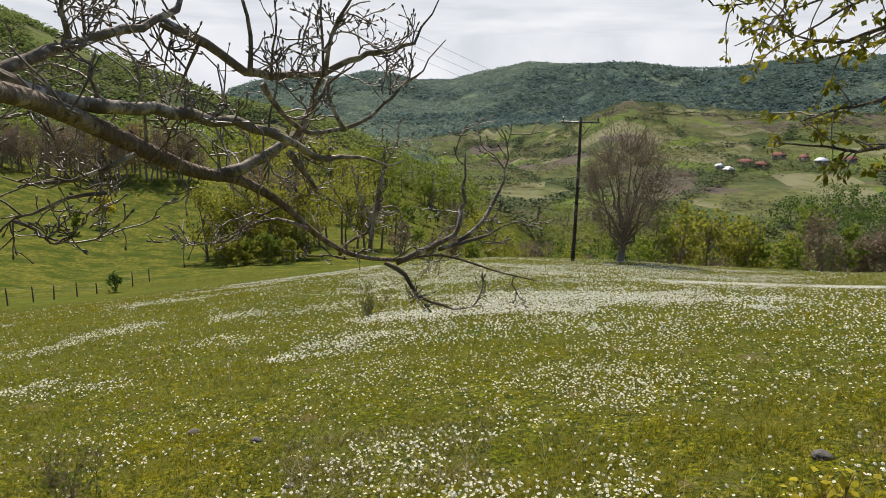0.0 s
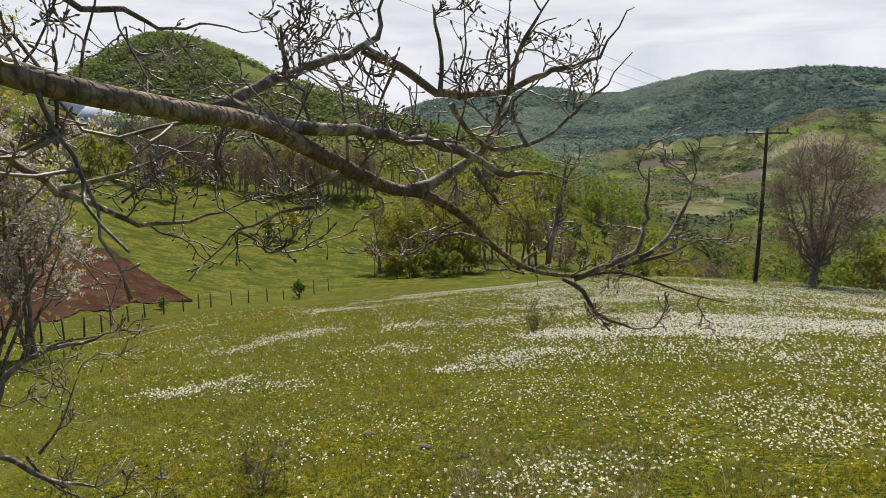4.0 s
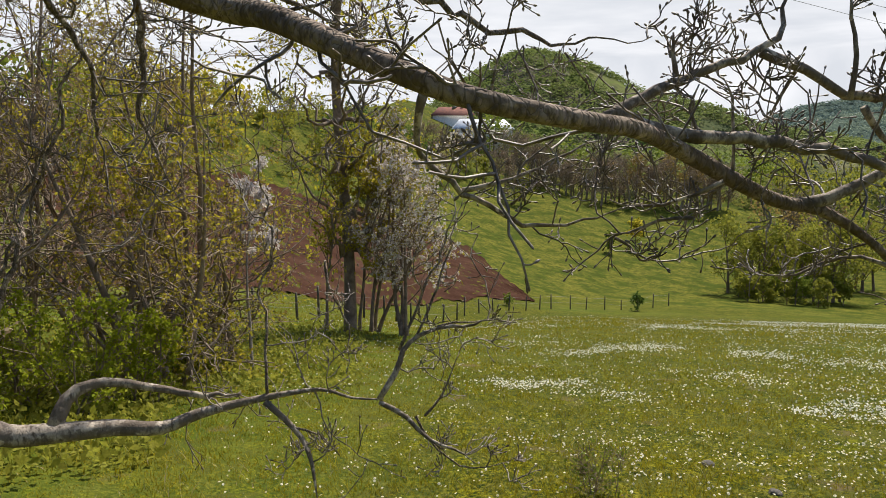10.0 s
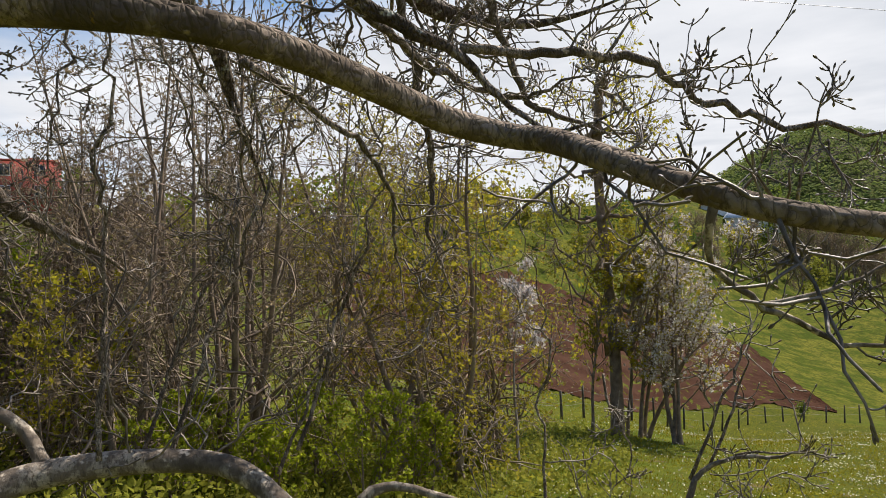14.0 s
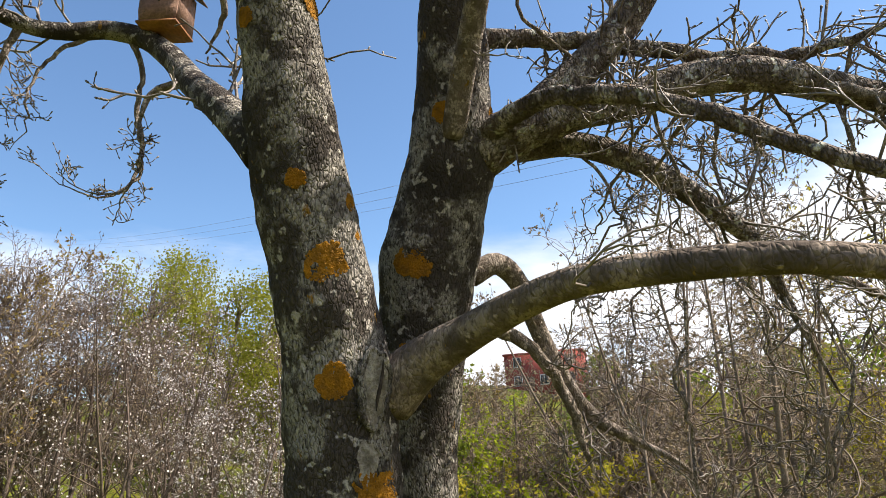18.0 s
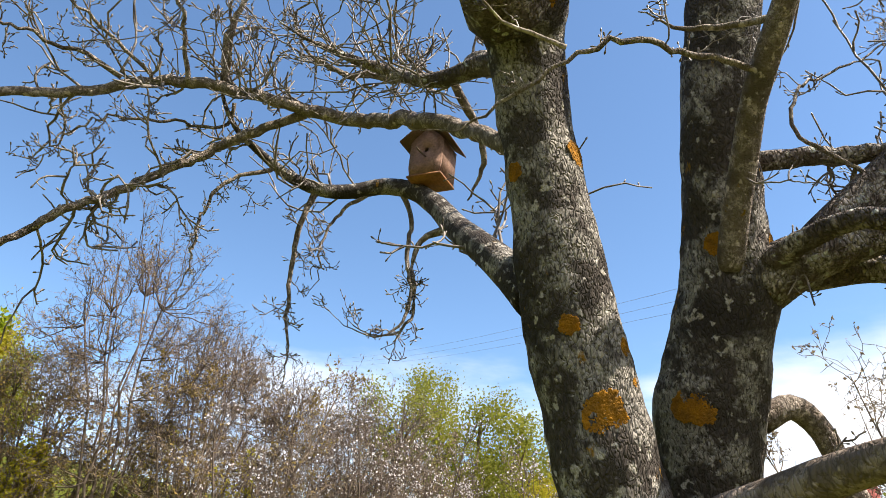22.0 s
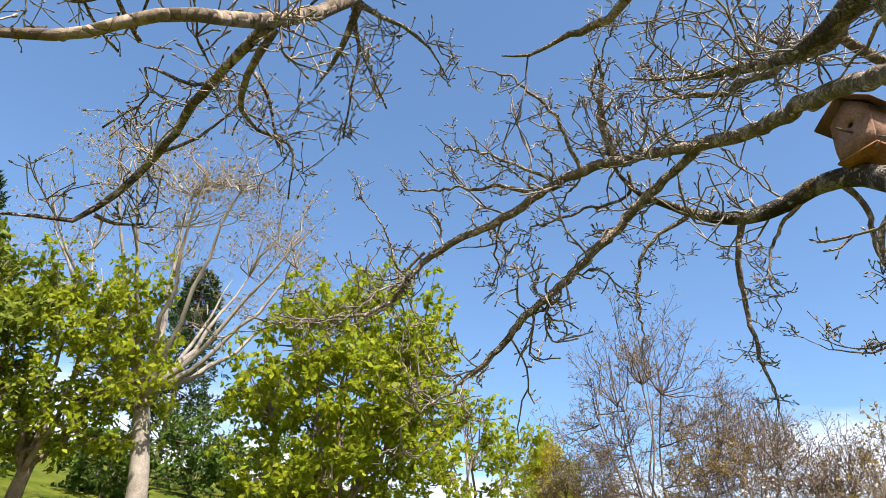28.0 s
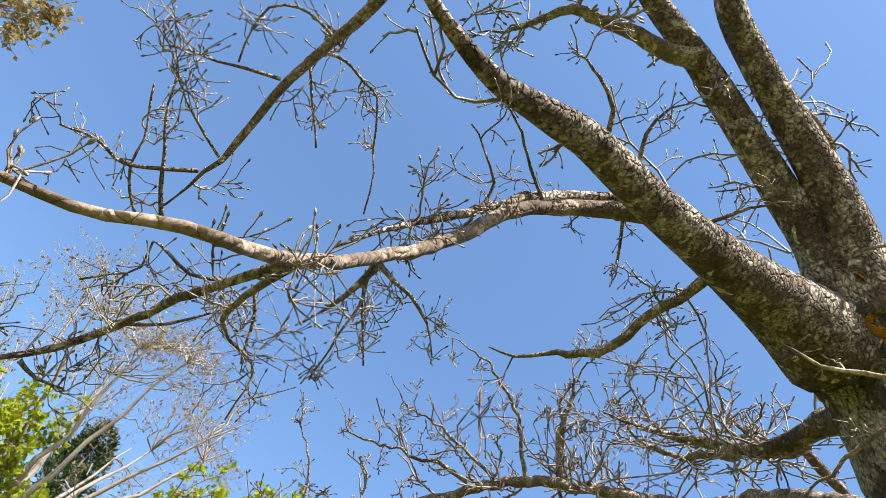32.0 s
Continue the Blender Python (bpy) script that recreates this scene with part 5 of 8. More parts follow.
limb("limb", [(0.208, -0.830, 2.588, 0.0040), (0.247, -0.838, 2.562, 0.0040), (0.279, -0.843, 2.540, 0.0033), (0.305, -0.842, 2.526, 0.0033), (0.325, -0.830, 2.526, 0.0033), (0.352, -0.818, 2.520, 0.0027), (0.379, -0.812, 2.507, 0.0027)], 10.9, 0.30, 0.34, LIMB_BARK)
limb("limb", [(0.214, -0.892, 2.524, 0.0040), (0.240, -0.856, 2.548, 0.0040), (0.253, -0.830, 2.567, 0.0033), (0.274, -0.796, 2.586, 0.0033), (0.288, -0.764, 2.606, 0.0033), (0.301, -0.723, 2.631, 0.0026)], 10.9, 0.30, 0.34, LIMB_BARK)
limb("limb", [(0.177, -0.690, 2.707, 0.0033), (0.210, -0.691, 2.694, 0.0033), (0.251, -0.693, 2.676, 0.0027), (0.282, -0.697, 2.659, 0.0026), (0.321, -0.697, 2.638, 0.0020)], 10.9, 0.30, 0.34, LIMB_BARK)
limb("limb", [(0.152, -0.637, 2.746, 0.0033), (0.120, -0.632, 2.758, 0.0033), (0.099, -0.636, 2.761, 0.0026), (0.067, -0.652, 2.760, 0.0027), (0.040, -0.656, 2.763, 0.0026), (0.026, -0.698, 2.740, 0.0027), (-0.021, -0.750, 2.713, 0.0020), (-0.035, -0.804, 2.675, 0.0020)], 10.9, 0.30, 0.34, LIMB_BARK)
limb("limb", [(0.152, -0.657, 2.735, 0.0026), (0.125, -0.698, 2.718, 0.0027), (0.105, -0.725, 2.706, 0.0020), (0.084, -0.756, 2.690, 0.0020)], 10.9, 0.30, 0.34, LIMB_BARK)
limb("limb", [(-0.082, -0.873, 2.668, 0.0034), (-0.103, -0.920, 2.627, 0.0034), (-0.104, -0.929, 2.596, 0.0027), (-0.092, -0.942, 2.550, 0.0026), (-0.100, -0.973, 2.515, 0.0026), (-0.100, -0.993, 2.490, 0.0020)], 10.8, 0.30, 0.35, LIMB_BARK)
limb("limb", [(-0.082, -0.880, 2.648, 0.0027), (-0.103, -0.923, 2.617, 0.0027), (-0.131, -0.968, 2.607, 0.0021), (-0.160, -1.015, 2.583, 0.0021)], 10.5, 0.31, 0.36, LIMB_BARK)
limb("limb", [(0.054, -0.931, 2.541, 0.0040), (0.027, -0.955, 2.519, 0.0033), (0.020, -0.977, 2.495, 0.0033), (0.013, -0.998, 2.469, 0.0027), (0.005, -1.010, 2.455, 0.0020)], 10.8, 0.30, 0.35, LIMB_BARK)
limb("limb", [(0.178, -1.000, 2.406, 0.0033), (0.124, -0.995, 2.438, 0.0033), (0.080, -0.970, 2.487, 0.0027), (0.066, -0.963, 2.500, 0.0020)], 10.8, 0.30, 0.35, LIMB_BARK)
limb("limb", [(0.248, -1.036, 2.303, 0.0040), (0.221, -1.050, 2.297, 0.0033), (0.182, -1.056, 2.311, 0.0020)], 10.8, 0.30, 0.35, LIMB_BARK)
limb("limb", [(0.094, -0.938, 2.521, 0.0033), (0.140, -0.944, 2.498, 0.0033), (0.180, -0.924, 2.504, 0.0033), (0.213, -0.911, 2.504, 0.0027), (0.193, -0.946, 2.472, 0.0027), (0.217, -0.955, 2.448, 0.0020), (0.251, -0.964, 2.416, 0.0020)], 10.8, 0.30, 0.35, LIMB_BARK)
limb("limb", [(0.240, -0.898, 2.504, 0.0027), (0.267, -0.873, 2.517, 0.0027), (0.287, -0.844, 2.535, 0.0027), (0.287, -0.810, 2.567, 0.0026), (0.308, -0.772, 2.588, 0.0020), (0.320, -0.743, 2.605, 0.0020)], 10.9, 0.30, 0.34, LIMB_BARK)
limb("limb", [(0.126, -0.618, 2.763, 0.0026), (0.172, -0.598, 2.760, 0.0026), (0.199, -0.592, 2.754, 0.0026), (0.244, -0.604, 2.731, 0.0026), (0.244, -0.645, 2.708, 0.0020), (0.237, -0.684, 2.687, 0.0020)], 10.9, 0.30, 0.34, LIMB_BARK)
limb("limb", [(0.194, -0.808, 2.613, 0.0026), (0.254, -0.769, 2.619, 0.0020), (0.288, -0.737, 2.627, 0.0020), (0.321, -0.697, 2.638, 0.0020)], 10.9, 0.30, 0.34, LIMB_BARK)
limb("limb", [(-0.191, -0.932, 2.927, 0.0048), (-0.209, -0.901, 3.028, 0.0051), (-0.219, -0.871, 3.090, 0.0043), (-0.148, -0.794, 3.050, 0.0033), (-0.107, -0.747, 3.023, 0.0024)], 8.7, 0.37, 0.43, LIMB_BARK)
limb("limb", [(-0.361, -0.970, 3.288, 0.0058), (-0.266, -0.880, 3.244, 0.0045), (-0.199, -0.800, 3.216, 0.0044), (-0.137, -0.736, 3.174, 0.0033), (-0.096, -0.690, 3.133, 0.0024)], 8.2, 0.39, 0.46, LIMB_BARK)
limb("limb", [(-0.417, -0.836, 3.482, 0.0090), (-0.396, -0.747, 3.512, 0.0080), (-0.315, -0.697, 3.541, 0.0060), (-0.220, -0.670, 3.463, 0.0048), (-0.171, -0.610, 3.439, 0.0028)], 7.4, 0.44, 0.51, LIMB_BARK)
limb("limb", [(-0.557, -0.896, 3.524, 0.0090), (-0.495, -0.786, 3.584, 0.0070), (-0.514, -0.696, 3.615, 0.0050), (-0.563, -0.646, 3.616, 0.0040)], 7.2, 0.45, 0.52, LIMB_BARK)
limb("limb", [(-0.805, -0.965, 3.629, 0.0080), (-0.864, -0.864, 3.641, 0.0070), (-0.924, -0.804, 3.643, 0.0050), (-0.954, -0.754, 3.643, 0.0040)], 7.2, 0.45, 0.52, LIMB_BARK)
limb("limb", [(-0.557, -0.935, 3.514, 0.0070), (-0.609, -1.015, 3.455, 0.0060), (-0.640, -1.074, 3.415, 0.0050), (-0.651, -1.134, 3.375, 0.0040)], 7.2, 0.45, 0.52, LIMB_BARK)
limb("limb", [(-1.49, -0.92, 3.45, 0.010), (-1.47, -0.95, 3.46, 0.009), (-1.41, -1.01, 3.47, 0.009), (-1.33, -1.06, 3.51, 0.008), (-1.22, -1.10, 3.55, 0.008)], 0.5, 0.45, 0.72, PALE_BARK)
limb("limb", [(-1.56, -3.01, 4.25, 0.016), (-1.48, -2.93, 4.37, 0.014), (-1.41, -2.80, 4.54, 0.012), (-1.31, -2.75, 4.61, 0.010), (-1.30, -2.62, 4.72, 0.008), (-1.43, -2.39, 4.86, 0.005)], 8.0, 0.6, 0.85, LIMB_BARK)
limb("limb", [(-1.34, -3.02, 4.17, 0.016), (-1.18, -2.89, 4.39, 0.014), (-1.00, -2.83, 4.50, 0.012), (-0.83, -2.77, 4.59, 0.009), (-0.68, -2.80, 4.61, 0.007), (-0.46, -2.81, 4.64, 0.005)], 8.0, 0.6, 0.85, LIMB_BARK)
limb("limb", [(-1.09, -3.22, 4.13, 0.016), (-0.89, -3.24, 4.17, 0.013), (-0.61, -3.34, 4.12, 0.011), (-0.41, -3.38, 4.11, 0.008), (-0.22, -3.30, 4.23, 0.005)], 8.0, 0.6, 0.85, LIMB_BARK)
limb("limb", [(-1.19, -3.12, 4.17, 0.012), (-0.96, -3.12, 4.25, 0.011), (-0.73, -3.14, 4.30, 0.009), (-0.56, -3.12, 4.36, 0.007), (-0.38, -3.11, 4.41, 0.005)], 8.0, 0.6, 0.85, LIMB_BARK)
limb("limb", [(-1.97, -2.44, 4.38, 0.014), (-1.80, -2.47, 4.38, 0.013), (-1.68, -2.51, 4.37, 0.010), (-1.49, -2.46, 4.44, 0.008), (-1.46, -2.27, 4.58, 0.007), (-1.50, -2.07, 4.69, 0.005)], 8.0, 0.6, 0.85, LIMB_BARK)
limb("limb", [(-2.05, -1.90, 4.14, 0.013), (-1.82, -1.96, 4.19, 0.011), (-1.65, -1.89, 4.25, 0.008), (-1.56, -1.75, 4.33, 0.006), (-1.44, -1.68, 4.39, 0.004)], 8.0, 0.6, 0.85, LIMB_BARK)
limb("limb", [(-1.62, -3.01, 4.23, 0.013), (-1.68, -3.07, 4.11, 0.011), (-1.53, -3.15, 4.07, 0.010), (-1.28, -3.27, 4.00, 0.009), (-1.07, -3.35, 3.95, 0.008), (-0.97, -3.51, 3.74, 0.007), (-0.93, -3.60, 3.59, 0.005)], 8.0, 0.6, 0.85, LIMB_BARK)
limb("limb", [(-0.53, -3.56, 3.82, 0.011), (-0.40, -3.66, 3.65, 0.009), (-0.31, -3.55, 3.87, 0.008), (-0.23, -3.50, 3.96, 0.007), (-0.05, -3.40, 4.12, 0.005)], 8.0, 0.6, 0.85, LIMB_BARK)
limb("limb", [(-0.78, 1.75, 1.79, 0.004), (-0.78, 1.74, 1.87, 0.003), (-0.77, 1.74, 1.93, 0.003), (-0.76, 1.73, 2.00, 0.002)], 9.0, 0.45, 0.6, LIMB_BARK)
limb("limb", [(-1.11, 1.39, 1.73, 0.004), (-1.10, 1.39, 1.79, 0.004), (-1.08, 1.40, 1.85, 0.003), (-1.07, 1.40, 1.91, 0.003), (-1.05, 1.40, 1.96, 0.003)], 9.0, 0.45, 0.6, LIMB_BARK)
limb("limb", [(-0.45, 2.09, 1.72, 0.005), (-0.44, 2.08, 1.81, 0.004), (-0.43, 2.08, 1.88, 0.004), (-0.44, 2.06, 1.96, 0.003)], 9.0, 0.45, 0.6, LIMB_BARK)
limb("limb", [(-0.32, 2.17, 1.74, 0.005), (-0.32, 2.16, 1.83, 0.005), (-0.32, 2.15, 1.92, 0.004), (-0.32, 2.13, 2.04, 0.003)], 9.0, 0.45, 0.6, LIMB_BARK)
limb("limb", [(-0.32, 2.17, 1.81, 0.004), (-0.28, 2.17, 1.87, 0.004), (-0.24, 2.16, 1.93, 0.003), (-0.18, 2.17, 1.95, 0.003)], 9.0, 0.45, 0.6, LIMB_BARK)
limb("limb", [(-0.41, 2.12, 1.73, 0.003), (-0.39, 2.12, 1.78, 0.003), (-0.37, 2.12, 1.81, 0.002)], 9.0, 0.45, 0.6, LIMB_BARK)
limb("limb", [(-0.65, 1.90, 1.85, 0.003), (-0.68, 1.90, 1.80, 0.003), (-0.72, 1.89, 1.75, 0.002), (-0.76, 1.87, 1.77, 0.002)], 9.0, 0.45, 0.6, LIMB_BARK)
limb("limb", [(-0.64, 1.89, 1.84, 0.003), (-0.65, 1.90, 1.79, 0.003), (-0.64, 1.91, 1.74, 0.002), (-0.65, 1.91, 1.69, 0.002)], 9.0, 0.45, 0.6, LIMB_BARK)
limb("limb", [(-0.64, 1.91, 1.85, 0.003), (-0.67, 1.89, 1.90, 0.003), (-0.68, 1.88, 1.95, 0.003), (-0.69, 1.86, 1.99, 0.002)], 9.0, 0.45, 0.6, LIMB_BARK)
limb("limb", [(-0.14, 2.31, 1.70, 0.003), (-0.14, 2.31, 1.73, 0.003), (-0.14, 2.31, 1.77, 0.002)], 9.0, 0.45, 0.6, LIMB_BARK)
limb("limb", [(-0.23, 2.44, 1.24, 0.005), (-0.18, 2.46, 1.31, 0.004), (-0.18, 2.47, 1.44, 0.004), (-0.17, 2.47, 1.52, 0.003)], 9.0, 0.45, 0.6, LIMB_BARK)
limb("limb", [(-0.29, 2.40, 1.16, 0.004), (-0.36, 2.39, 1.18, 0.003), (-0.41, 2.39, 1.17, 0.003), (-0.49, 2.37, 1.19, 0.002)], 9.0, 0.45, 0.6, LIMB_BARK)
limb("limb", [(-1.19, 1.58, 1.45, 0.004), (-1.12, 1.64, 1.53, 0.003), (-1.06, 1.68, 1.56, 0.003), (-0.98, 1.73, 1.61, 0.002)], 9.0, 0.45, 0.6, LIMB_BARK)
limb("limb", [(-1.32, 1.33, 1.61, 0.003), (-1.38, 1.27, 1.63, 0.003), (-1.41, 1.23, 1.66, 0.002), (-1.42, 1.21, 1.68, 0.002)], 9.0, 0.45, 0.6, LIMB_BARK)
limb("limb", [(-1.31, 1.39, 1.55, 0.003), (-1.29, 1.41, 1.62, 0.002), (-1.28, 1.41, 1.67, 0.002)], 9.0, 0.45, 0.6, LIMB_BARK)
limb("limb", [(-1.29, 1.29, 1.75, 0.004), (-1.30, 1.27, 1.81, 0.004), (-1.29, 1.27, 1.88, 0.003), (-1.27, 1.28, 1.93, 0.003)], 9.0, 0.45, 0.6, LIMB_BARK)
limb("limb", [(-1.23, 1.34, 1.74, 0.004), (-1.19, 1.37, 1.79, 0.003), (-1.16, 1.38, 1.87, 0.003), (-1.14, 1.39, 1.92, 0.002)], 9.0, 0.45, 0.6, LIMB_BARK)
limb("limb", [(-1.26, 1.93, 1.90, 0.004), (-1.22, 1.96, 1.83, 0.003), (-1.17, 2.01, 1.75, 0.003), (-1.09, 2.06, 1.72, 0.002)], 9.0, 0.45, 0.6, LIMB_BARK)
limb("limb", [(-1.36, 1.85, 1.92, 0.003), (-1.37, 1.86, 1.86, 0.003), (-1.33, 1.90, 1.78, 0.002)], 9.0, 0.45, 0.6, LIMB_BARK)
limb("limb", [(-1.97, 1.53, 1.21, 0.005), (-1.94, 1.52, 1.09, 0.005), (-1.88, 1.57, 0.99, 0.004), (-1.86, 1.55, 0.91, 0.004), (-1.84, 1.54, 0.84, 0.003)], 9.0, 0.45, 0.6, LIMB_BARK)
limb("limb", [(-1.55, 1.57, 0.74, 0.005), (-1.51, 1.58, 0.67, 0.004), (-1.41, 1.61, 0.58, 0.004), (-1.32, 1.71, 0.60, 0.003), (-1.26, 1.77, 0.63, 0.003)], 9.0, 0.45, 0.6, LIMB_BARK)
limb("limb", [(-1.53, 1.59, 0.74, 0.005), (-1.50, 1.65, 0.80, 0.004), (-1.50, 1.70, 0.89, 0.003), (-1.50, 1.73, 0.96, 0.003)], 9.0, 0.45, 0.6, LIMB_BARK)
limb("limb", [(-1.83, 1.28, 0.71, 0.005), (-1.76, 1.36, 0.68, 0.004), (-1.71, 1.38, 0.61, 0.003)], 9.0, 0.45, 0.6, LIMB_BARK)
limb("limb", [(-1.58, 1.70, 1.01, 0.004), (-1.55, 1.74, 1.03, 0.004), (-1.46, 1.82, 1.03, 0.003), (-1.37, 1.90, 1.07, 0.002)], 9.0, 0.45, 0.6, LIMB_BARK)
limb("limb", [(-0.69, 1.83, 1.50, 0.003), (-0.61, 1.86, 1.61, 0.002), (-0.55, 1.87, 1.51, 0.002), (-0.46, 1.89, 1.39, 0.002)], 9.0, 0.45, 0.6, LIMB_BARK)
limb("limb", [(-0.67, 1.89, 1.48, 0.003), (-0.67, 1.89, 1.55, 0.003), (-0.64, 1.90, 1.63, 0.003), (-0.53, 1.94, 1.63, 0.002)], 9.0, 0.45, 0.6, LIMB_BARK)
limb("limb", [(-0.83, 1.58, 1.66, 0.003), (-0.88, 1.55, 1.62, 0.003), (-0.91, 1.53, 1.55, 0.002), (-0.86, 1.55, 1.49, 0.002)], 9.0, 0.45, 0.6, LIMB_BARK)
limb("limb", [(-0.75, 1.73, 1.53, 0.003), (-0.72, 1.74, 1.45, 0.002), (-0.77, 1.71, 1.38, 0.002)], 9.0, 0.45, 0.6, LIMB_BARK)
limb("limb", [(-0.45, 2.21, 1.36, 0.004), (-0.55, 2.18, 1.32, 0.003), (-0.63, 2.15, 1.25, 0.003), (-0.69, 2.13, 1.24, 0.002)], 9.0, 0.45, 0.6, LIMB_BARK)



def drooping():
    """Crooked hanging branches below the limbs over the gully."""
    own = np.random.default_rng(17)
    pts = np.concatenate(LIMB_LINES)
    az_ = np.degrees(np.arctan2(-pts[:, 0], pts[:, 1]))
    far_ = np.hypot(pts[:, 0], pts[:, 1])
    pool = pts[(az_ > 58) & (az_ < 97) & (pts[:, 2] > 2.5) & (far_ > 2.0) & (far_ < 4.6)]
    for k in range(26):
        p = pool[own.integers(len(pool))]
        n = 9
        out = unit(np.array([p[0], p[1], 0.0]))
        d = unit(out * own.uniform(0.2, 1.0) + np.array([own.normal() * 0.5, own.normal() * 0.5, own.uniform(-0.9, -0.2)]))
        step, q, rows = own.uniform(0.13, 0.22), p[:3].copy(), []
        r0 = min(p[3] * 0.5, own.uniform(0.008, 0.013))
        for i in range(n):
            rows.append((*q, r0 * (1 - 0.75 * i / n)))
            d = unit(d + own.normal(size=3) * 0.42 + np.array([0, 0, -0.16 if i < 5 else 0.22]) + 0.10 * out)
            q = q + d * step
        limb("limb", rows, 6.0, 0.6, 0.72, LIMB_BARK)


drooping()

# lichen cushions on the trunks
LICHEN = mat("orange_lichen", (0.42, 0.18, 0.008), 0.9, (0.24, 0.11, 0.012), 30.0, 0.8, 120.0)


def lichen(at, out, size):
    """A crusty cushion pressed on the bark."""
    skin = np.concatenate(SKIN)
    rel, way = skin[:, :3] - np.array(at), -np.array(out)
    far = rel @ way
    off = np.linalg.norm(rel - far[:, None] * way[None], axis=1)
    pick = np.argmin(np.where(np.abs(far) < 0.6, far + 40 * np.maximum(off - 0.02, 0), 99))
    a, o = Vector(skin[pick, :3]), Vector(skin[pick, 3:])
    # granular flakes over an uneven round patch that follows the trunk's curve
    n = 380
    t1 = o.cross(Vector((0, 0, 1))).normalized()
    t2 = o.cross(t1)
    ang, rad = rng.uniform(0, 6.283, n), np.sqrt(rng.uniform(0, 1, n))
    rim = np.array([1 + 0.35 * noise.noise(Vector((math.cos(k) * 1.6, math.sin(k) * 1.6, size * 90))) for k in ang])
    su, sv = size * rad * rim * np.cos(ang), size * 0.9 * rad * rim * np.sin(ang)
    t1, t2, up = np.array(t1), np.array(t2), np.array(o)
    mid = np.array(a)[None] + su[:, None] * t1 + sv[:, None] * t2 - (su ** 2 / 0.36)[:, None] * up
    f = size * rng.uniform(0.07, 0.17, n)
    ring = []
    for i in range(6):
        k = i * 1.047 + rng.uniform(-0.3, 0.3, n)
        q = (f * rng.uniform(0.7, 1.2, n))[:, None]
        ring.append(mid + q * (np.cos(k)[:, None] * t1 + np.sin(k)[:, None] * t2) - 0.001 * up)
    top = mid + (0.002 + f * rng.uniform(0.1, 0.45, n))[:, None] * up
    g = Geo()
    i0 = np.arange(n)[:, None] * 7
    g.add(np.stack([top] + ring, 1), tris=np.stack([np.concatenate([i0, i0 + 1 + j, i0 + 1 + (j + 1) % 6], 1) for j in range(6)], 1))
    part("lichen", g, LICHEN, walnut, "rough orange lichen crust", kind="stuff")


lichen((-2.151, -1.137, 2.421), (0.87, 0.41, -0.25), 0.071)
lichen((-2.147, -1.064, 2.632), (0.86, 0.38, -0.34), 0.033)
lichen((-2.173, -1.029, 2.537), (0.88, 0.37, -0.30), 0.019)
lichen((-1.881, -1.080, 3.341), (0.72, 0.36, -0.60), 0.050)
lichen((-1.834, -1.321, 3.298), (0.69, 0.45, -0.57), 0.033)
lichen((-2.035, -1.230, 2.731), (0.81, 0.44, -0.38), 0.026)
lichen((-2.225, -1.189, 2.030), (0.90, 0.43, -0.09), 0.062)
lichen((-2.258, -0.928, 2.117), (0.93, 0.33, -0.13), 0.023)
lichen((-2.582, -0.991, 2.519), (0.92, 0.31, -0.26), 0.049)
lichen((-2.442, -0.552, 3.066), (0.88, 0.15, -0.46), 0.035)
lichen((-1.624, -1.117, 3.861), (0.61, 0.32, -0.72), 0.069)
lichen((-1.831, -1.315, 3.273), (0.73, 0.42, -0.54), 0.035)
lichen((-2.034, -1.221, 2.723), (0.85, 0.40, -0.34), 0.036)
lichen((-2.594, -0.962, 2.505), (0.94, 0.26, -0.22), 0.060)
lichen((-2.520, -0.778, 3.145), (0.88, 0.18, -0.43), 0.051)
lichen((-2.266, -1.037, 1.652), (0.91, 0.40, 0.04), 0.047)
lichen((-2.182, -0.994, 1.656), (0.89, 0.46, 0.01), 0.064)
lichen((-2.224, -0.960, 1.257), (0.88, 0.44, 0.18), 0.033)
lichen((-2.533, -0.984, 2.523), (0.87, 0.38, -0.30), 0.060)
lichen((-1.589, -0.983, 4.203), (0.51, 0.30, -0.81), 0.086)
lichen((-1.652, -1.083, 3.994), (0.55, 0.34, -0.76), 0.039)

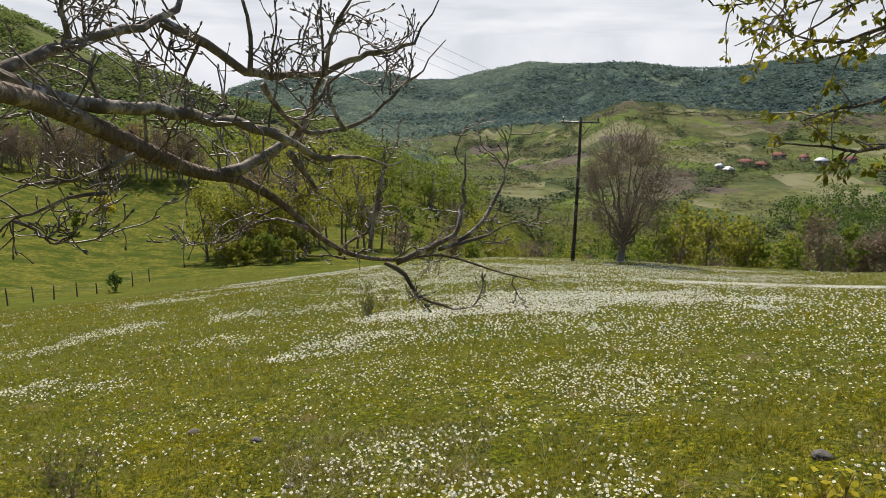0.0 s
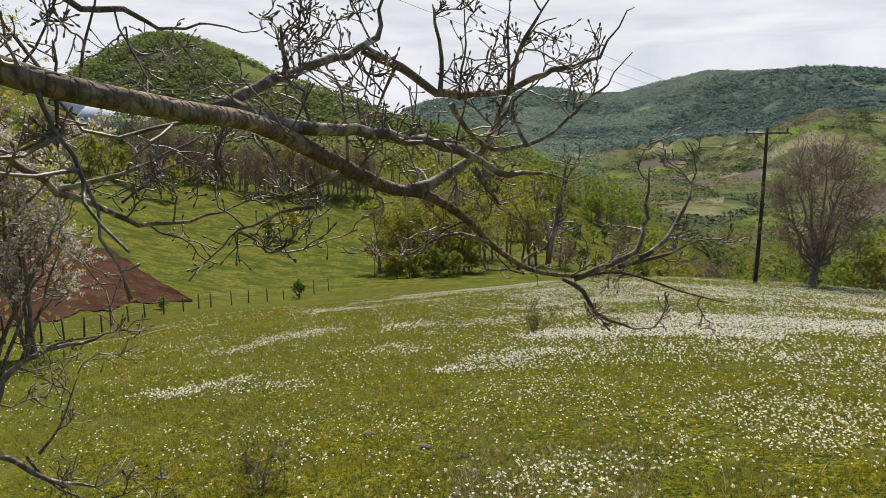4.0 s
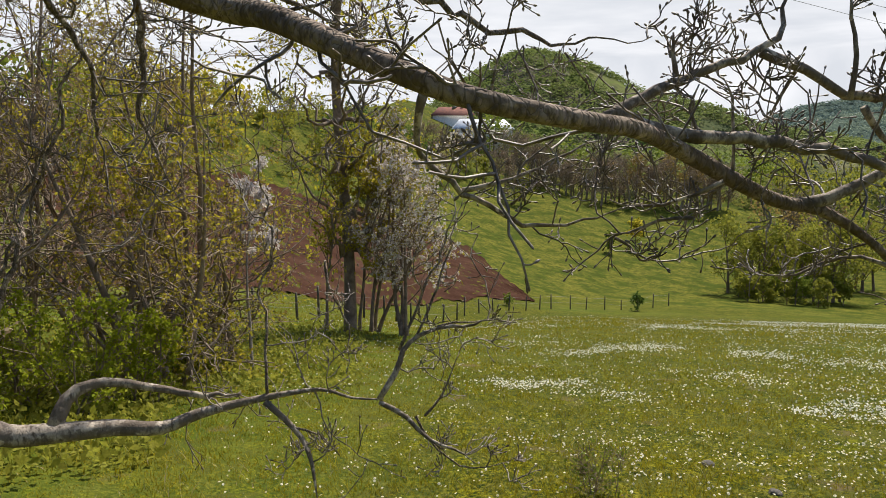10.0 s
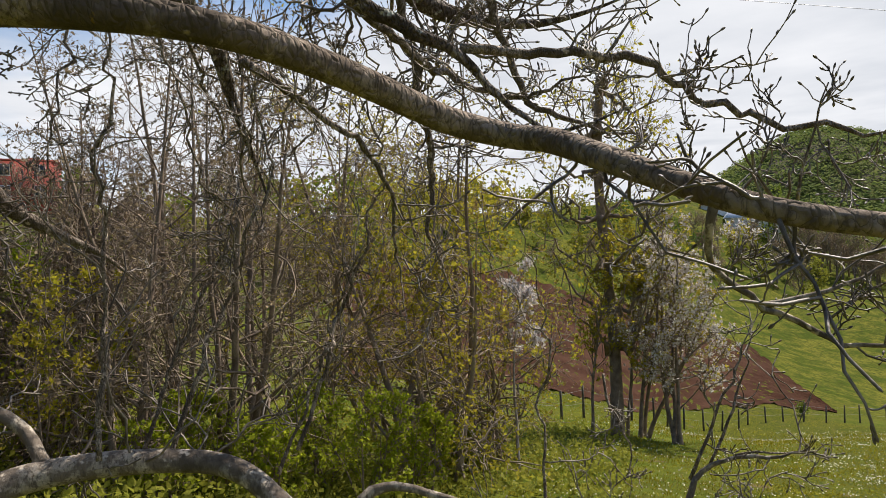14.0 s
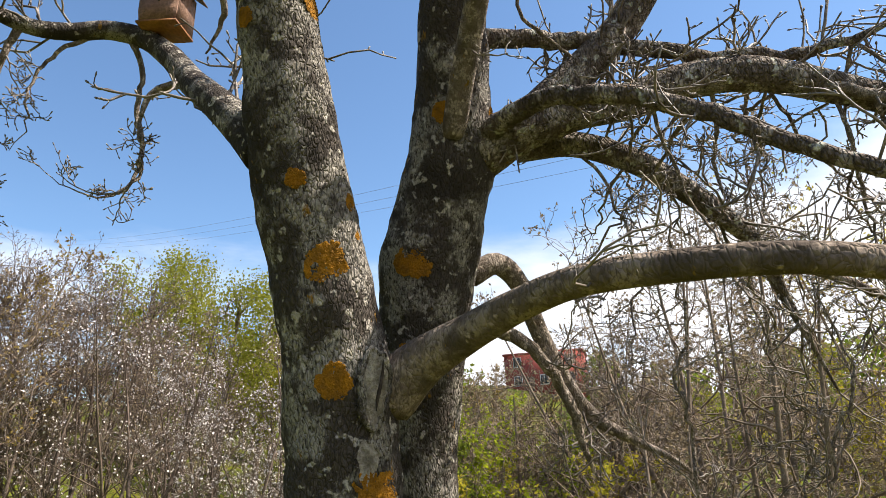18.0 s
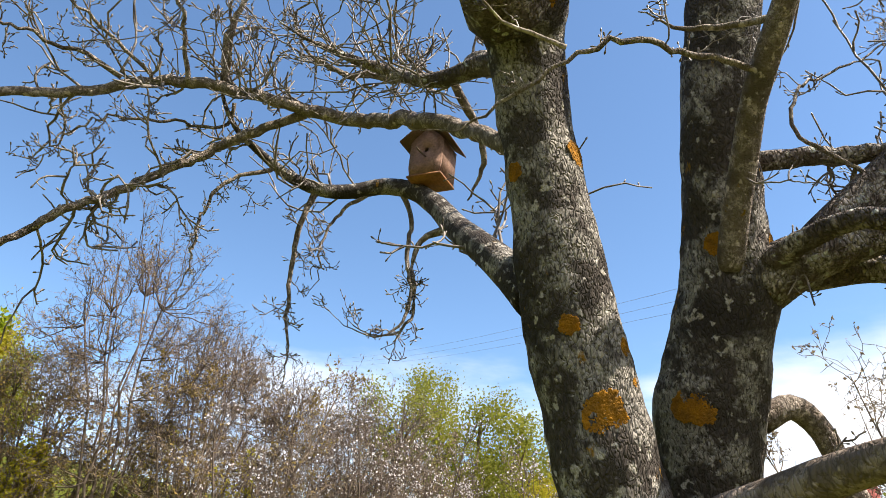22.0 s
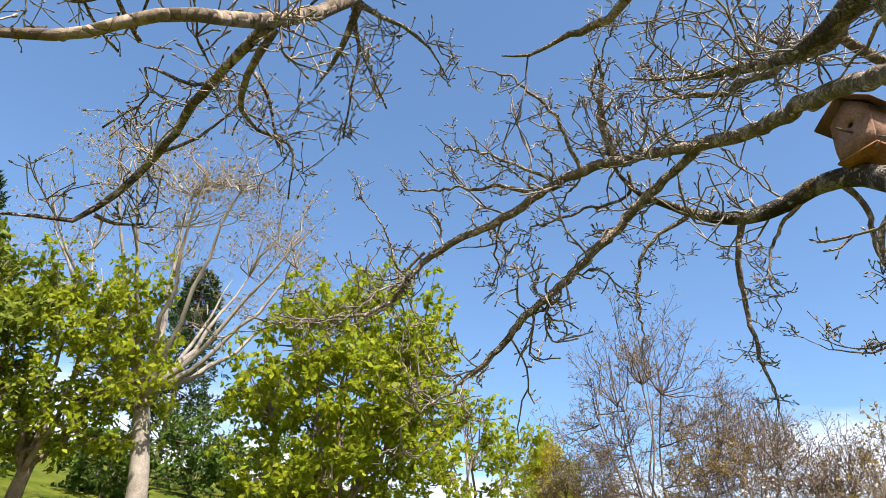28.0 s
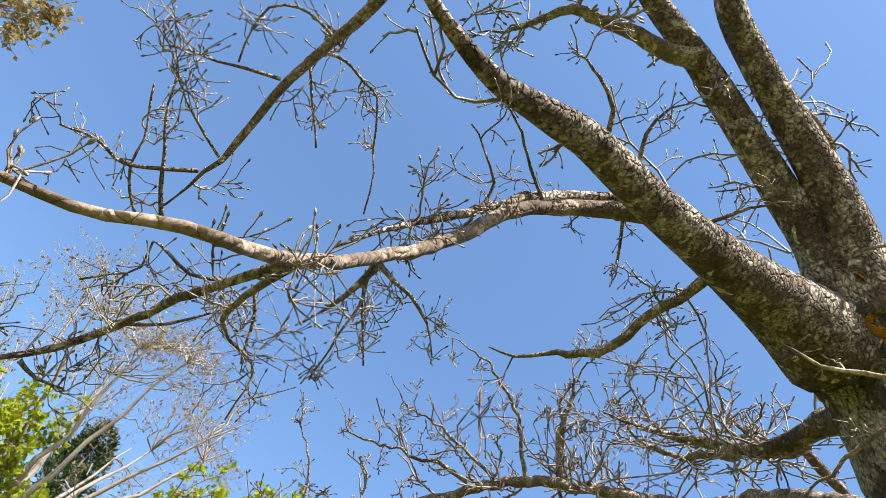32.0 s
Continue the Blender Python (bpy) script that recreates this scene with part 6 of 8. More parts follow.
def scar(at, out, wide, tall, slit=True):
    """A pruning wound on the trunk: a swollen bark rim round a pale sunken face with a dark split."""
    skin = np.concatenate(SKIN)
    rel, way = skin[:, :3] - np.array(at), -np.array(out)
    far = rel @ way
    off = np.linalg.norm(rel - far[:, None] * way[None], axis=1)
    pick = np.argmin(np.where(np.abs(far) < 0.6, far + 40 * np.maximum(off - 0.02, 0), 99))
    a, o = Vector(skin[pick, :3]), Vector(skin[pick, 3:])
    side = Vector((0, 0, 1)).cross(o).normalized()
    up = o.cross(side)

    def spot(x, y, lift):
        # wraps round the trunk
        return tuple(a + side * x + up * y + o * (lift - x * x / 0.40))
    n = 36
    t = np.linspace(0, 2 * np.pi, n)
    wob = 1 + 0.10 * np.sin(3 * t + 1) + 0.06 * np.sin(7 * t)
    g = Geo()
    rim = np.array([spot(wide * k * math.cos(q), tall * k * math.sin(q), 0.004) for q, k in zip(t, wob)])
    tubes(g, rim, wide * (0.20 + 0.07 * np.sin(t * 2 + 1)), 9)
    part("scar_rim", g, BARK, walnut, smooth=True)
    g = Geo()
    v, rings = [spot(0, 0, 0.014)], 4
    for i in range(1, rings + 1):
        f = i / rings
        v += [spot(wide * k * f * math.cos(q), tall * k * f * math.sin(q), 0.014 - 0.006 * f + 0.003 * math.sin(9 * q + i)) for q, k in zip(t[:-1], wob)]
    m = n - 1
    tri = [(0, 1 + j, 1 + (j + 1) % m) for j in range(m)]
    quad = [(1 + (i - 1) * m + j, 1 + i * m + j, 1 + i * m + (j + 1) % m, 1 + (i - 1) * m + (j + 1) % m) for i in range(1, rings) for j in range(m)]
    g.add(np.array(v), quad, tri)
    part("scar_face", g, BOX_PALE, walnut, "pale weathered pruning wound", smooth=True)
    if slit:
        g = Geo()
        h = np.linspace(-0.62, 0.72, 9)
        tubes(g, np.array([spot(wide * (0.15 + 0.16 * math.sin(3 * q)), tall * q, 0.014) for q in h]), wide * np.array([0.02, 0.07, 0.11, 0.13, 0.12, 0.10, 0.08, 0.05, 0.02]), 7)
        part("split", g, ROT, walnut, "dark split in the wound")


BOX_PALE = mat("weathered_heartwood", (0.36, 0.32, 0.27), 0.9, (0.17, 0.145, 0.115), 16.0, 0.9, 70.0)
ROT = mat("dark_rotten_wood", (0.035, 0.026, 0.02), 0.95, (0.06, 0.045, 0.035), 20.0, 0.6, 60.0)
scar((-2.095, -0.977, 1.969), (0.92, 0.39, -0.09), 0.060, 0.125)
scar((-2.099, -0.989, 1.726), (0.92, 0.40, 0.02), 0.045, 0.075, False)
# ---------------------------------------------------------------- nest box
BOX_WOOD = mat("weathered_box_wood", (0.33, 0.19, 0.13), 0.8, (0.19, 0.108, 0.075), 9.0, 0.3, 70.0)
BOX_BASE = mat("varnished_base_wood", (0.30, 0.125, 0.035), 0.6, (0.22, 0.09, 0.028), 9.0, 0.2, 60.0)
ROOF_WOOD = mat("dark_roof_wood", (0.17, 0.095, 0.06), 0.75, (0.12, 0.065, 0.045), 9.0, 0.3, 70.0)
PEG_WOOD = mat("dark_peg", (0.10, 0.07, 0.05), 0.8, (0.13, 0.09, 0.06), 20.0)


def slab(pts2, depth, m, hole=None):
    """A flat board in the local x-z plane, its thickness along y, with an optional round hole (x, z, r)."""
    g = Geo()
    n = 24
    if hole:
        hx, hz, hr = hole
        ang = np.linspace(0, 2 * np.pi, n, endpoint=False)
        inner = [(hx + hr * math.cos(t), hz + hr * math.sin(t)) for t in ang]
        outer = []
        for t in ang:
            d = Vector((math.cos(t), math.sin(t)))
            best = 9
            for (ax, az_), (bx, bz) in zip(pts2, pts2[1:] + pts2[:1]):
                e, f = Vector((bx - ax, bz - az_)), Vector((ax - hx, az_ - hz))
                den = d.x * e.y - d.y * e.x
                if abs(den) > 1e-9:
                    s = (f.x * e.y - f.y * e.x) / den
                    u = (f.x * d.y - f.y * d.x) / den
                    if s > 0 and -1e-6 <= u <= 1 + 1e-6:
                        best = min(best, s)
            outer.append((hx + d.x * best, hz + d.y * best))
        loops = [outer, inner]
        v = [(x, y, z) for y in (0, depth) for lp in loops for x, z in lp]
        q = []
        for i in range(n):
            j = (i + 1) % n
            q += [(i, j, n + j, n + i), (2 * n + j, 2 * n + i, 3 * n + i, 3 * n + j), (n + i, n + j, 3 * n + j, 3 * n + i), (j, i, 2 * n + i, 2 * n + j)]
        g.add(np.array([tuple(m @ Vector(p)) for p in v]), q)
    else:
        k = len(pts2)
        v = [(x, y, z) for y in (0, depth) for x, z in pts2]
        t = [(0, i, i + 1) for i in range(1, k - 1)] + [(k, k + i + 1, k + i) for i in range(1, k - 1)]
        q = [((i + 1) % k, i, k + i, k + (i + 1) % k) for i in range(k)]
        g.add(np.array([tuple(m @ Vector(p)) for p in v]), q, t)
    return g


def build_nest_box():
    c = Vector(BOX_AT)
    to_eye = (Vector((0, 0, 0)) - Vector((c.x, c.y, 0))).normalized()
    yaw = math.atan2(to_eye.y, to_eye.x) - radians(30)
    # local -y is the front
    m = Matrix.Translation(c) @ Matrix.Rotation(yaw + radians(90), 4, "Z") @ Matrix.Rotation(radians(3), 4, "Y")
    w, d, h, t = 0.215, 0.20, 0.262, 0.014
    e = thing("nest_box", "small unpainted wooden nest box hung in the walnut", "nest box", at=m.translation)
    gable = [(-w / 2, -h / 2), (w / 2, -h / 2), (w / 2, h / 2 - 0.02), (0, h / 2 + 0.068), (-w / 2, h / 2 - 0.02)]
    front = part("front_board", slab(gable, t, m @ Matrix.Translation((0, -d / 2, 0)), (0.0, 0.038, 0.0165)), BOX_WOOD, e)
    part("back_board", slab(gable, t, m @ Matrix.Translation((0, d / 2 - t, 0))), BOX_WOOD, e)
    side = [(-w / 2, -h / 2), (-w / 2 + t, -h / 2), (-w / 2 + t, h / 2 - 0.015), (-w / 2, h / 2 - 0.022)]
    part("side_board", slab(side, d - 2 * t - 0.002, m @ Matrix.Translation((0, -d / 2 + t + 0.001, 0))), BOX_WOOD, e)
    part("side_board", slab([(-x, z) for x, z in reversed(side)], d - 2 * t - 0.002, m @ Matrix.Translation((0, -d / 2 + t + 0.001, 0))), BOX_WOOD, e)
    part("base_board", slab([(-w / 2 - 0.004, -h / 2 - 0.013), (w / 2 + 0.004, -h / 2 - 0.013), (w / 2 + 0.004, -h / 2 - 0.001), (-w / 2 - 0.004, -h / 2 - 0.001)], d + 0.008, m @ Matrix.Translation((0, -d / 2 - 0.004, 0))), BOX_BASE, e, "orange varnished underside board")
    ridge = (0.0, h / 2 + 0.084)
    for s in (-1, 1):
        a, b = ridge, (s * (w / 2 + 0.055), h / 2 - 0.072 + 0.03)
        up = (0.0, 0.011)
        pts = [a, b, (b[0], b[1] + 0.010), (a[0], a[1] + 0.014)]
        if s > 0:
            pts = [a, (a[0], a[1] + 0.014), (b[0], b[1] + 0.010), b][::-1]
        part("roof_board", slab(pts, d + 0.075, m @ Matrix.Translation((0, -d / 2 - 0.05, 0))), ROOF_WOOD, e, "thin dark overhanging roof board")
    g = Geo()
    tubes(g, np.array([m @ Vector((0.004, -d / 2 + 0.004, -0.012)), m @ Vector((-0.012, -d / 2 - 0.04, -0.004)), m @ Vector((-0.02, -d / 2 - 0.085, 0.004))]), np.array([0.006, 0.0055, 0.005]), 8, True)
    part("perch", g, PEG_WOOD, e)
    for x, z in ((-0.07, -0.08), (0.07, -0.08), (-0.05, 0.05), (0.05, 0.05)):
        g = Geo()
        tubes(g, np.array([m @ Vector((x, -d / 2 - 0.001, z)), m @ Vector((x, -d / 2 + 0.004, z))]), np.full(2, 0.003), 8, True)
        part("nail", g, PEG_WOOD, front)
    g = Geo()
    top = m @ Vector((0, 0, ridge[1] + 0.012))
    hang = np.array([top + Vector((0.01 * math.sin(k), 0.0, 0.012 * k)) for k in range(9)])
    tubes(g, hang, np.full(9, 0.002), 5)
    part("hanging_wire", g, WIRE, e)


build_nest_box()


# ---------------------------------------------------------------- houses
BRICK_RED = mat("red_render", (0.33, 0.075, 0.06), 0.85, (0.26, 0.06, 0.05), 1.2, 0.2, 12.0)
WHITE_WALL = mat("white_plaster", (0.72, 0.71, 0.68), 0.85, (0.60, 0.58, 0.54), 0.7, 0.2, 8.0)
DULL_WALL = mat("dull_rendered_wall", (0.30, 0.25, 0.21), 0.85, (0.24, 0.19, 0.16), 0.7, 0.2, 8.0)
TIN_ROOF = mat("pale_tin_roof", (0.62, 0.64, 0.66), 0.45, (0.52, 0.53, 0.55), 0.8, 0.1, 8.0, metal=0.2)
TILE_ROOF = mat("red_tile_roof", (0.24, 0.095, 0.065), 0.9, (0.16, 0.065, 0.05), 1.5, 0.5, 10.0)
GLASS = mat("window_glass", (0.04, 0.05, 0.06), 0.08, (0.06, 0.07, 0.08), 1.0)
FRAME_WHITE = mat("white_window_frame", (0.75, 0.75, 0.74), 0.5, (0.68, 0.68, 0.67), 3.0)


def box(lo, hi, m):
    g = Geo()
    v = [(x, y, z) for x in (lo[0], hi[0]) for y in (lo[1], hi[1]) for z in (lo[2], hi[2])]
    g.add(np.array([tuple(m @ Vector(p)) for p in v]), [(0, 1, 3, 2), (4, 6, 7, 5), (0, 4, 5, 1), (2, 3, 7, 6), (0, 2, 6, 4), (1, 5, 7, 3)])
    return g


def house(label, base, yaw, w, d, h, wall, roof, pitch=0.0, storeys=1, cols=4, group="", small=False):
    """A house with walls, roof, chimney and framed windows on the side that faces the meadow (local -y) and its ends."""
    m = Matrix.Translation(base) @ Matrix.Rotation(radians(yaw), 4, "Z")
    e = thing("house", label, "house", group, at=base)
    part("wall", box((-w / 2, -d / 2, -1.2), (w / 2, d / 2, h), m), wall, e)
    if pitch:
        g = Geo()
        o = 0.45
        v = [(-w / 2 - o, -d / 2 - o, h - 0.02), (w / 2 + o, -d / 2 - o, h - 0.02), (w / 2 + o, d / 2 + o, h - 0.02), (-w / 2 - o, d / 2 + o, h - 0.02), (-w / 2 + pitch * 0.6, 0, h + pitch), (w / 2 - pitch * 0.6, 0, h + pitch)]
        v += [(x, y, z + 0.14) for x, y, z in v]
        g.add(np.array([tuple(m @ Vector(p)) for p in v]), [(6, 7, 11, 10), (8, 9, 10, 11), (0, 4, 5, 1), (2, 5, 4, 3), (0, 1, 7, 6), (1, 2, 8, 7), (2, 3, 9, 8), (3, 0, 6, 9)], [(7, 8, 11), (9, 6, 10), (0, 3, 4), (1, 5, 2)])
    else:
        g = box((-w / 2 - 0.2, -d / 2 - 0.2, h + 0.002), (w / 2 + 0.2, d / 2 + 0.2, h + 0.28), m)
    rf = part("roof", g, roof, e)
    part("chimney", box((w * 0.2, -0.3, h + 0.1), (w * 0.2 + 0.55, 0.3, h + pitch + 1.0), m), TILE_ROOF if wall is not BRICK_RED else BRICK_RED, rf)
    if small:
        cols, storeys = 2, 1
    for s in range(storeys):
        for c in range(cols):
            x = (c + 0.5) / cols * w - w / 2
            z = 0.95 + s * (h / storeys)
            fr = part("window", box((x - 0.62, -d / 2 - 0.04, z - 0.07), (x + 0.62, -d / 2 + 0.02, z + 1.32), m), FRAME_WHITE, e)
            for k in (-1, 1):
                part("pane", box((x + (0.03 if k > 0 else -0.54), -d / 2 - 0.055, z), (x + (0.54 if k > 0 else -0.03), -d / 2 - 0.042, z + 1.25), m), GLASS, fr)
            if not small:
                part("sill", box((x - 0.7, -d / 2 - 0.16, z - 0.14), (x + 0.7, -d / 2 - 0.0, z - 0.075), m), FRAME_WHITE, fr)
    if not small:
        part("door", box((-w / 2 + w / cols - 0.45, -d / 2 - 0.03, 0), (-w / 2 + w / cols + 0.45, -d / 2 + 0.02, 2.05), m), POLE_WOOD, e)
    return e


house("two-storey red-rendered house with white windows on the rise", on_land(98.2, 101) + Vector((0, 0, -0.3)), 92.0, 11.2, 8.5, 5.2, BRICK_RED, BRICK_RED, 0, 2, 3)
house("white plastered farmhouse with a pale tin hipped roof", on_land(40.0, 178) + Vector((0, 0, -1.2)), 46, 15.0, 9.0, 4.6, WHITE_WALL, TIN_ROOF, 2.6, 1, 5)
house("pale farmhouse with a red tiled hipped roof", on_land(42.4, 188) + Vector((0, 0, -2.6)), 40, 11.0, 9.0, 4.8, WHITE_WALL, TILE_ROOF, 2.4, 1, 4)
house("low pale shed with a tin roof among bare trees", on_land(33.6, 190), 30, 8.0, 5.0, 2.6, WHITE_WALL, TIN_ROOF, 1.2, 1, 2, small=True)
for k, (a_, D_, w_, d_, h_, roof_) in enumerate([(-24.1, 385, 12, 8, 4, TILE_ROOF), (-25.2, 392, 9, 7, 3.5, TILE_ROOF), (-22.9, 372, 7, 5, 3, TIN_ROOF), (-22.2, 368, 6, 5, 2.6, TIN_ROOF), (-26.3, 400, 11, 8, 4, TILE_ROOF), (-28.0, 405, 8, 6, 3.5, TILE_ROOF), (-29.2, 410, 9, 7, 3.5, TIN_ROOF), (-31.0, 420, 10, 8, 4, TILE_ROOF)]):
    house("distant hamlet house with a %s roof across the valley" % ("red tiled" if roof_ is TILE_ROOF else "grey tin"), on_land(a_, D_ + 14 * math.sin(k * 5.1)), a_ + 25 * math.sin(k * 2.3), w_ * 0.6, d_ * 0.65, h_ * 0.6, DULL_WALL, roof_, 1.6, 1, 2, "hamlet houses", True)

# ---------------------------------------------------------------- trees and shrubs round the meadow
BUDS = "leafless grey-brown tree with fine twigs and swelling buds"
# tall thin tree with sparse yellow leaves beside the fence, and its neighbours
tree("poplar_tree", "young slender tree with sparse yellow-green leaves", on_land(50.4, 20.8), 6.6, 1, 0.055, 0.25, 20, 5, 4, 0.30, 40, "brown", "olive", 6, 0.06, lift=0.10)
tree("poplar_tree", "young slender tree with sparse yellow-green leaves", on_land(53.2, 20.2), 6.0, 1, 0.05, 0.25, 20, 5, 4, 0.32, 40, "brown", "olive", 6, 0.06, lift=0.10)
tree("cherry_tree", "wild cherry in full white blossom beside the fence", on_land(46.6, 20), 6.4, 3, 0.07, 0.2, 16, 6, 4, 0.42, 46, "brown", "petal", 8, 0.055, "olive", 2)
tree("cherry_tree", "wild cherry in full white blossom with young leaves", on_land(48.4, 21), 7.2, 3, 0.07, 0.25, 14, 6, 4, 0.36, 46, "brown", "petal", 6, 0.055, "olive", 3)
tree("cherry_tree", "small white-blossomed tree on a thin pale stem", on_land(59.3, 11.6), 3.6, 1, 0.035, 0.50, 12, 5, 4, 0.32, 48, "pale", "petal", 9, 0.04)
# leaning thicket between the walnut and the gully: (bearing, distance, height, stems, wood, leaf, leaves a twig)
for az_, D_, h_, st_, wood_, leaf_, per_ in [
        (62.5, 13, 5.2, 3, "brown", "olive", 2), (64.5, 10.5, 4.4, 2, "grey", "olive", 2), (66.5, 14, 6.6, 2, "brown", "rust", 2), (69, 11, 5.4, 3, "grey", "olive", 2),
        (71.5, 15.5, 8.5, 2, "grey", "olive", 3), (76, 13, 7.4, 2, "grey", "bud", 1), (78.5, 17, 9.0, 2, "grey", "olive", 3),
        (81, 12, 7.8, 3, "grey", "bud", 1), (84, 15, 9.4, 2, "grey", "bud", 1), (87, 11.5, 8.0, 3, "grey", "bud", 1), (90.5, 15.5, 9.8, 2, "grey", "bud", 1),
        (64, 12.5, 8.2, 2, "brown", "rust", 1), (70, 13, 9.6, 2, "brown", "olive", 1), (66, 16.5, 10.0, 2, "brown", "olive", 2), (93.5, 19, 7.0, 3, "brown", "bud", 1), (96, 13, 3.8, 3, "brown", "mid", 2), (94.5, 11, 4.6, 3, "brown", "bud", 1), (98.5, 11.5, 4.4, 3, "brown", "bud", 1), (102.5, 10.5, 3.6, 3, "brown", "bud", 1), (101, 15, 5.0, 3, "brown", "rust", 1), (91, 9.5, 4.4, 2, "grey", "bud", 1), (83, 9.5, 7.0, 3, "brown", "bud", 1), (88.5, 10, 7.4, 3, "brown", "bud", 1), (95, 12, 6.6, 3, "brown", "bud", 1)]:
    tree("thicket_tree", BUDS if leaf_ == "bud" else "thin crooked tree with sparse olive-yellow young leaves", on_land(az_, D_), h_, st_, 0.07, 0.08, 15, 5, 4, 0.42, 56, wood_, "rust" if leaf_ == "bud" and az_ < 80 else leaf_, per_ * 2, 0.038, "olive" if az_ < 80 else None, 1, group="thicket trees", twig=0.0052, wander=0.30, lift=0.01)
# leafy green bushes at the thicket's foot
for az_, D_, h_, leaf_ in [(68, 9.5, 1.3, "fresh"), (72, 8.8, 1.5, "fresh"), (76, 9.5, 1.7, "fresh"), (80, 8.5, 1.4, "fresh"), (84, 9.5, 1.6, "fresh"), (88, 8.5, 1.3, "fresh"), (92, 10.5, 2.2, "fresh"), (96, 9.5, 2.8, "olive"), (100, 10, 3.4, "fresh"), (104, 9, 2.8, "olive"), (99, 14, 4.0, "fresh"), (106, 14, 4.0, "olive"), (102, 12, 3.6, "fresh"), (94.5, 12.5, 2.8, "olive"), (64, 11.5, 1.0, "fresh")]:
    tree("green_bush", "leafy bright green bush at the foot of the thicket", on_land(az_, D_), h_, 4, 0.02, 0.08, 8, 5, 3, 0.45, 50, "brown", leaf_, 5, 0.036, group="green bushes", category="shrub", twig=0.003, wander=0.2)
# greyish blossoming scrub behind the trunks
for az_, D_, h_, leaf_, per_ in [(103, 12, 3.4, "fresh", 2), (107, 11, 3.2, "mid", 3), (111, 13, 3.6, "fresh", 2), (118, 11, 3.8, "petal", 2), (121.5, 12.5, 4.4, "petal", 2), (125, 11, 4.0, "petal", 2), (128.5, 13, 4.8, "petal", 2),
                               (132, 11, 4.4, "petal", 1), (135.5, 13, 5.0, "petal", 1), (139, 11, 4.2, "petal", 1), (130, 16, 5.0, "bud", 1), (137, 17, 5.6, "bud", 1)]:
    tree("scrub_bush", {"petal": "tangled greyish shrub covered with small white blossom", "bud": BUDS}.get(leaf_, "shrub with fresh bright green spring leaves"), on_land(az_, D_), h_, 4, 0.04, 0.12, 12, 5, 4, 0.40, 42, "umber", leaf_, per_ + (leaf_ != "petal"), 0.027 if leaf_ == "petal" else 0.045, group="scrub", category="shrub", twig=0.0042)
for az_, D_, h_, st_, leaf_, per_ in [(146.5, 11.5, 4.8, 3, "rust", 1), (157.5, 12.5, 4.0, 3, "rust", 1), (160.5, 12, 2.4, 3, "olive", 2), (163, 13, 2.0, 3, "bud", 2),
                                      (141, 15, 5.4, 2, "bud", 2), (137.5, 13.5, 4.7, 3, "bud", 1), (129, 17, 5.6, 3, "bud", 1), (148, 12.5, 3.6, 3, "olive", 1)]:
    tree("thicket_tree", "leafless brown bushy tree with bronze opening buds", on_land(az_, D_), h_, st_, 0.06, 0.10, 18, 6, 5, 0.36, 42, "brown" if st_ == 3 else "grey", leaf_, per_ * 2, 0.034, group="thicket trees", twig=0.0052, lift=0.09)
# leafy trees behind
for az_, D_, h_, leaf_ in [(125.5, 27, 8.6, "lime"), (128, 30, 9.2, "lime"), (122.5, 30, 8.4, "lime"), (113, 30, 7.0, "lime"), (160, 26, 4.2, "lime"), (164, 28, 4.6, "olive"), (119.5, 26, 8.0, "lime"), (131.5, 28, 8.4, "lime"), (117, 24, 6.0, "olive")]:
    far_tree("leafy_tree", "leafy spring-green tree behind the scrub", on_land(az_, D_), h_, 0.42, leaf_, "brown", 6000, 0.085, "leafy trees")
# the bright pear trees, the pale bare tree and the pines up the bank


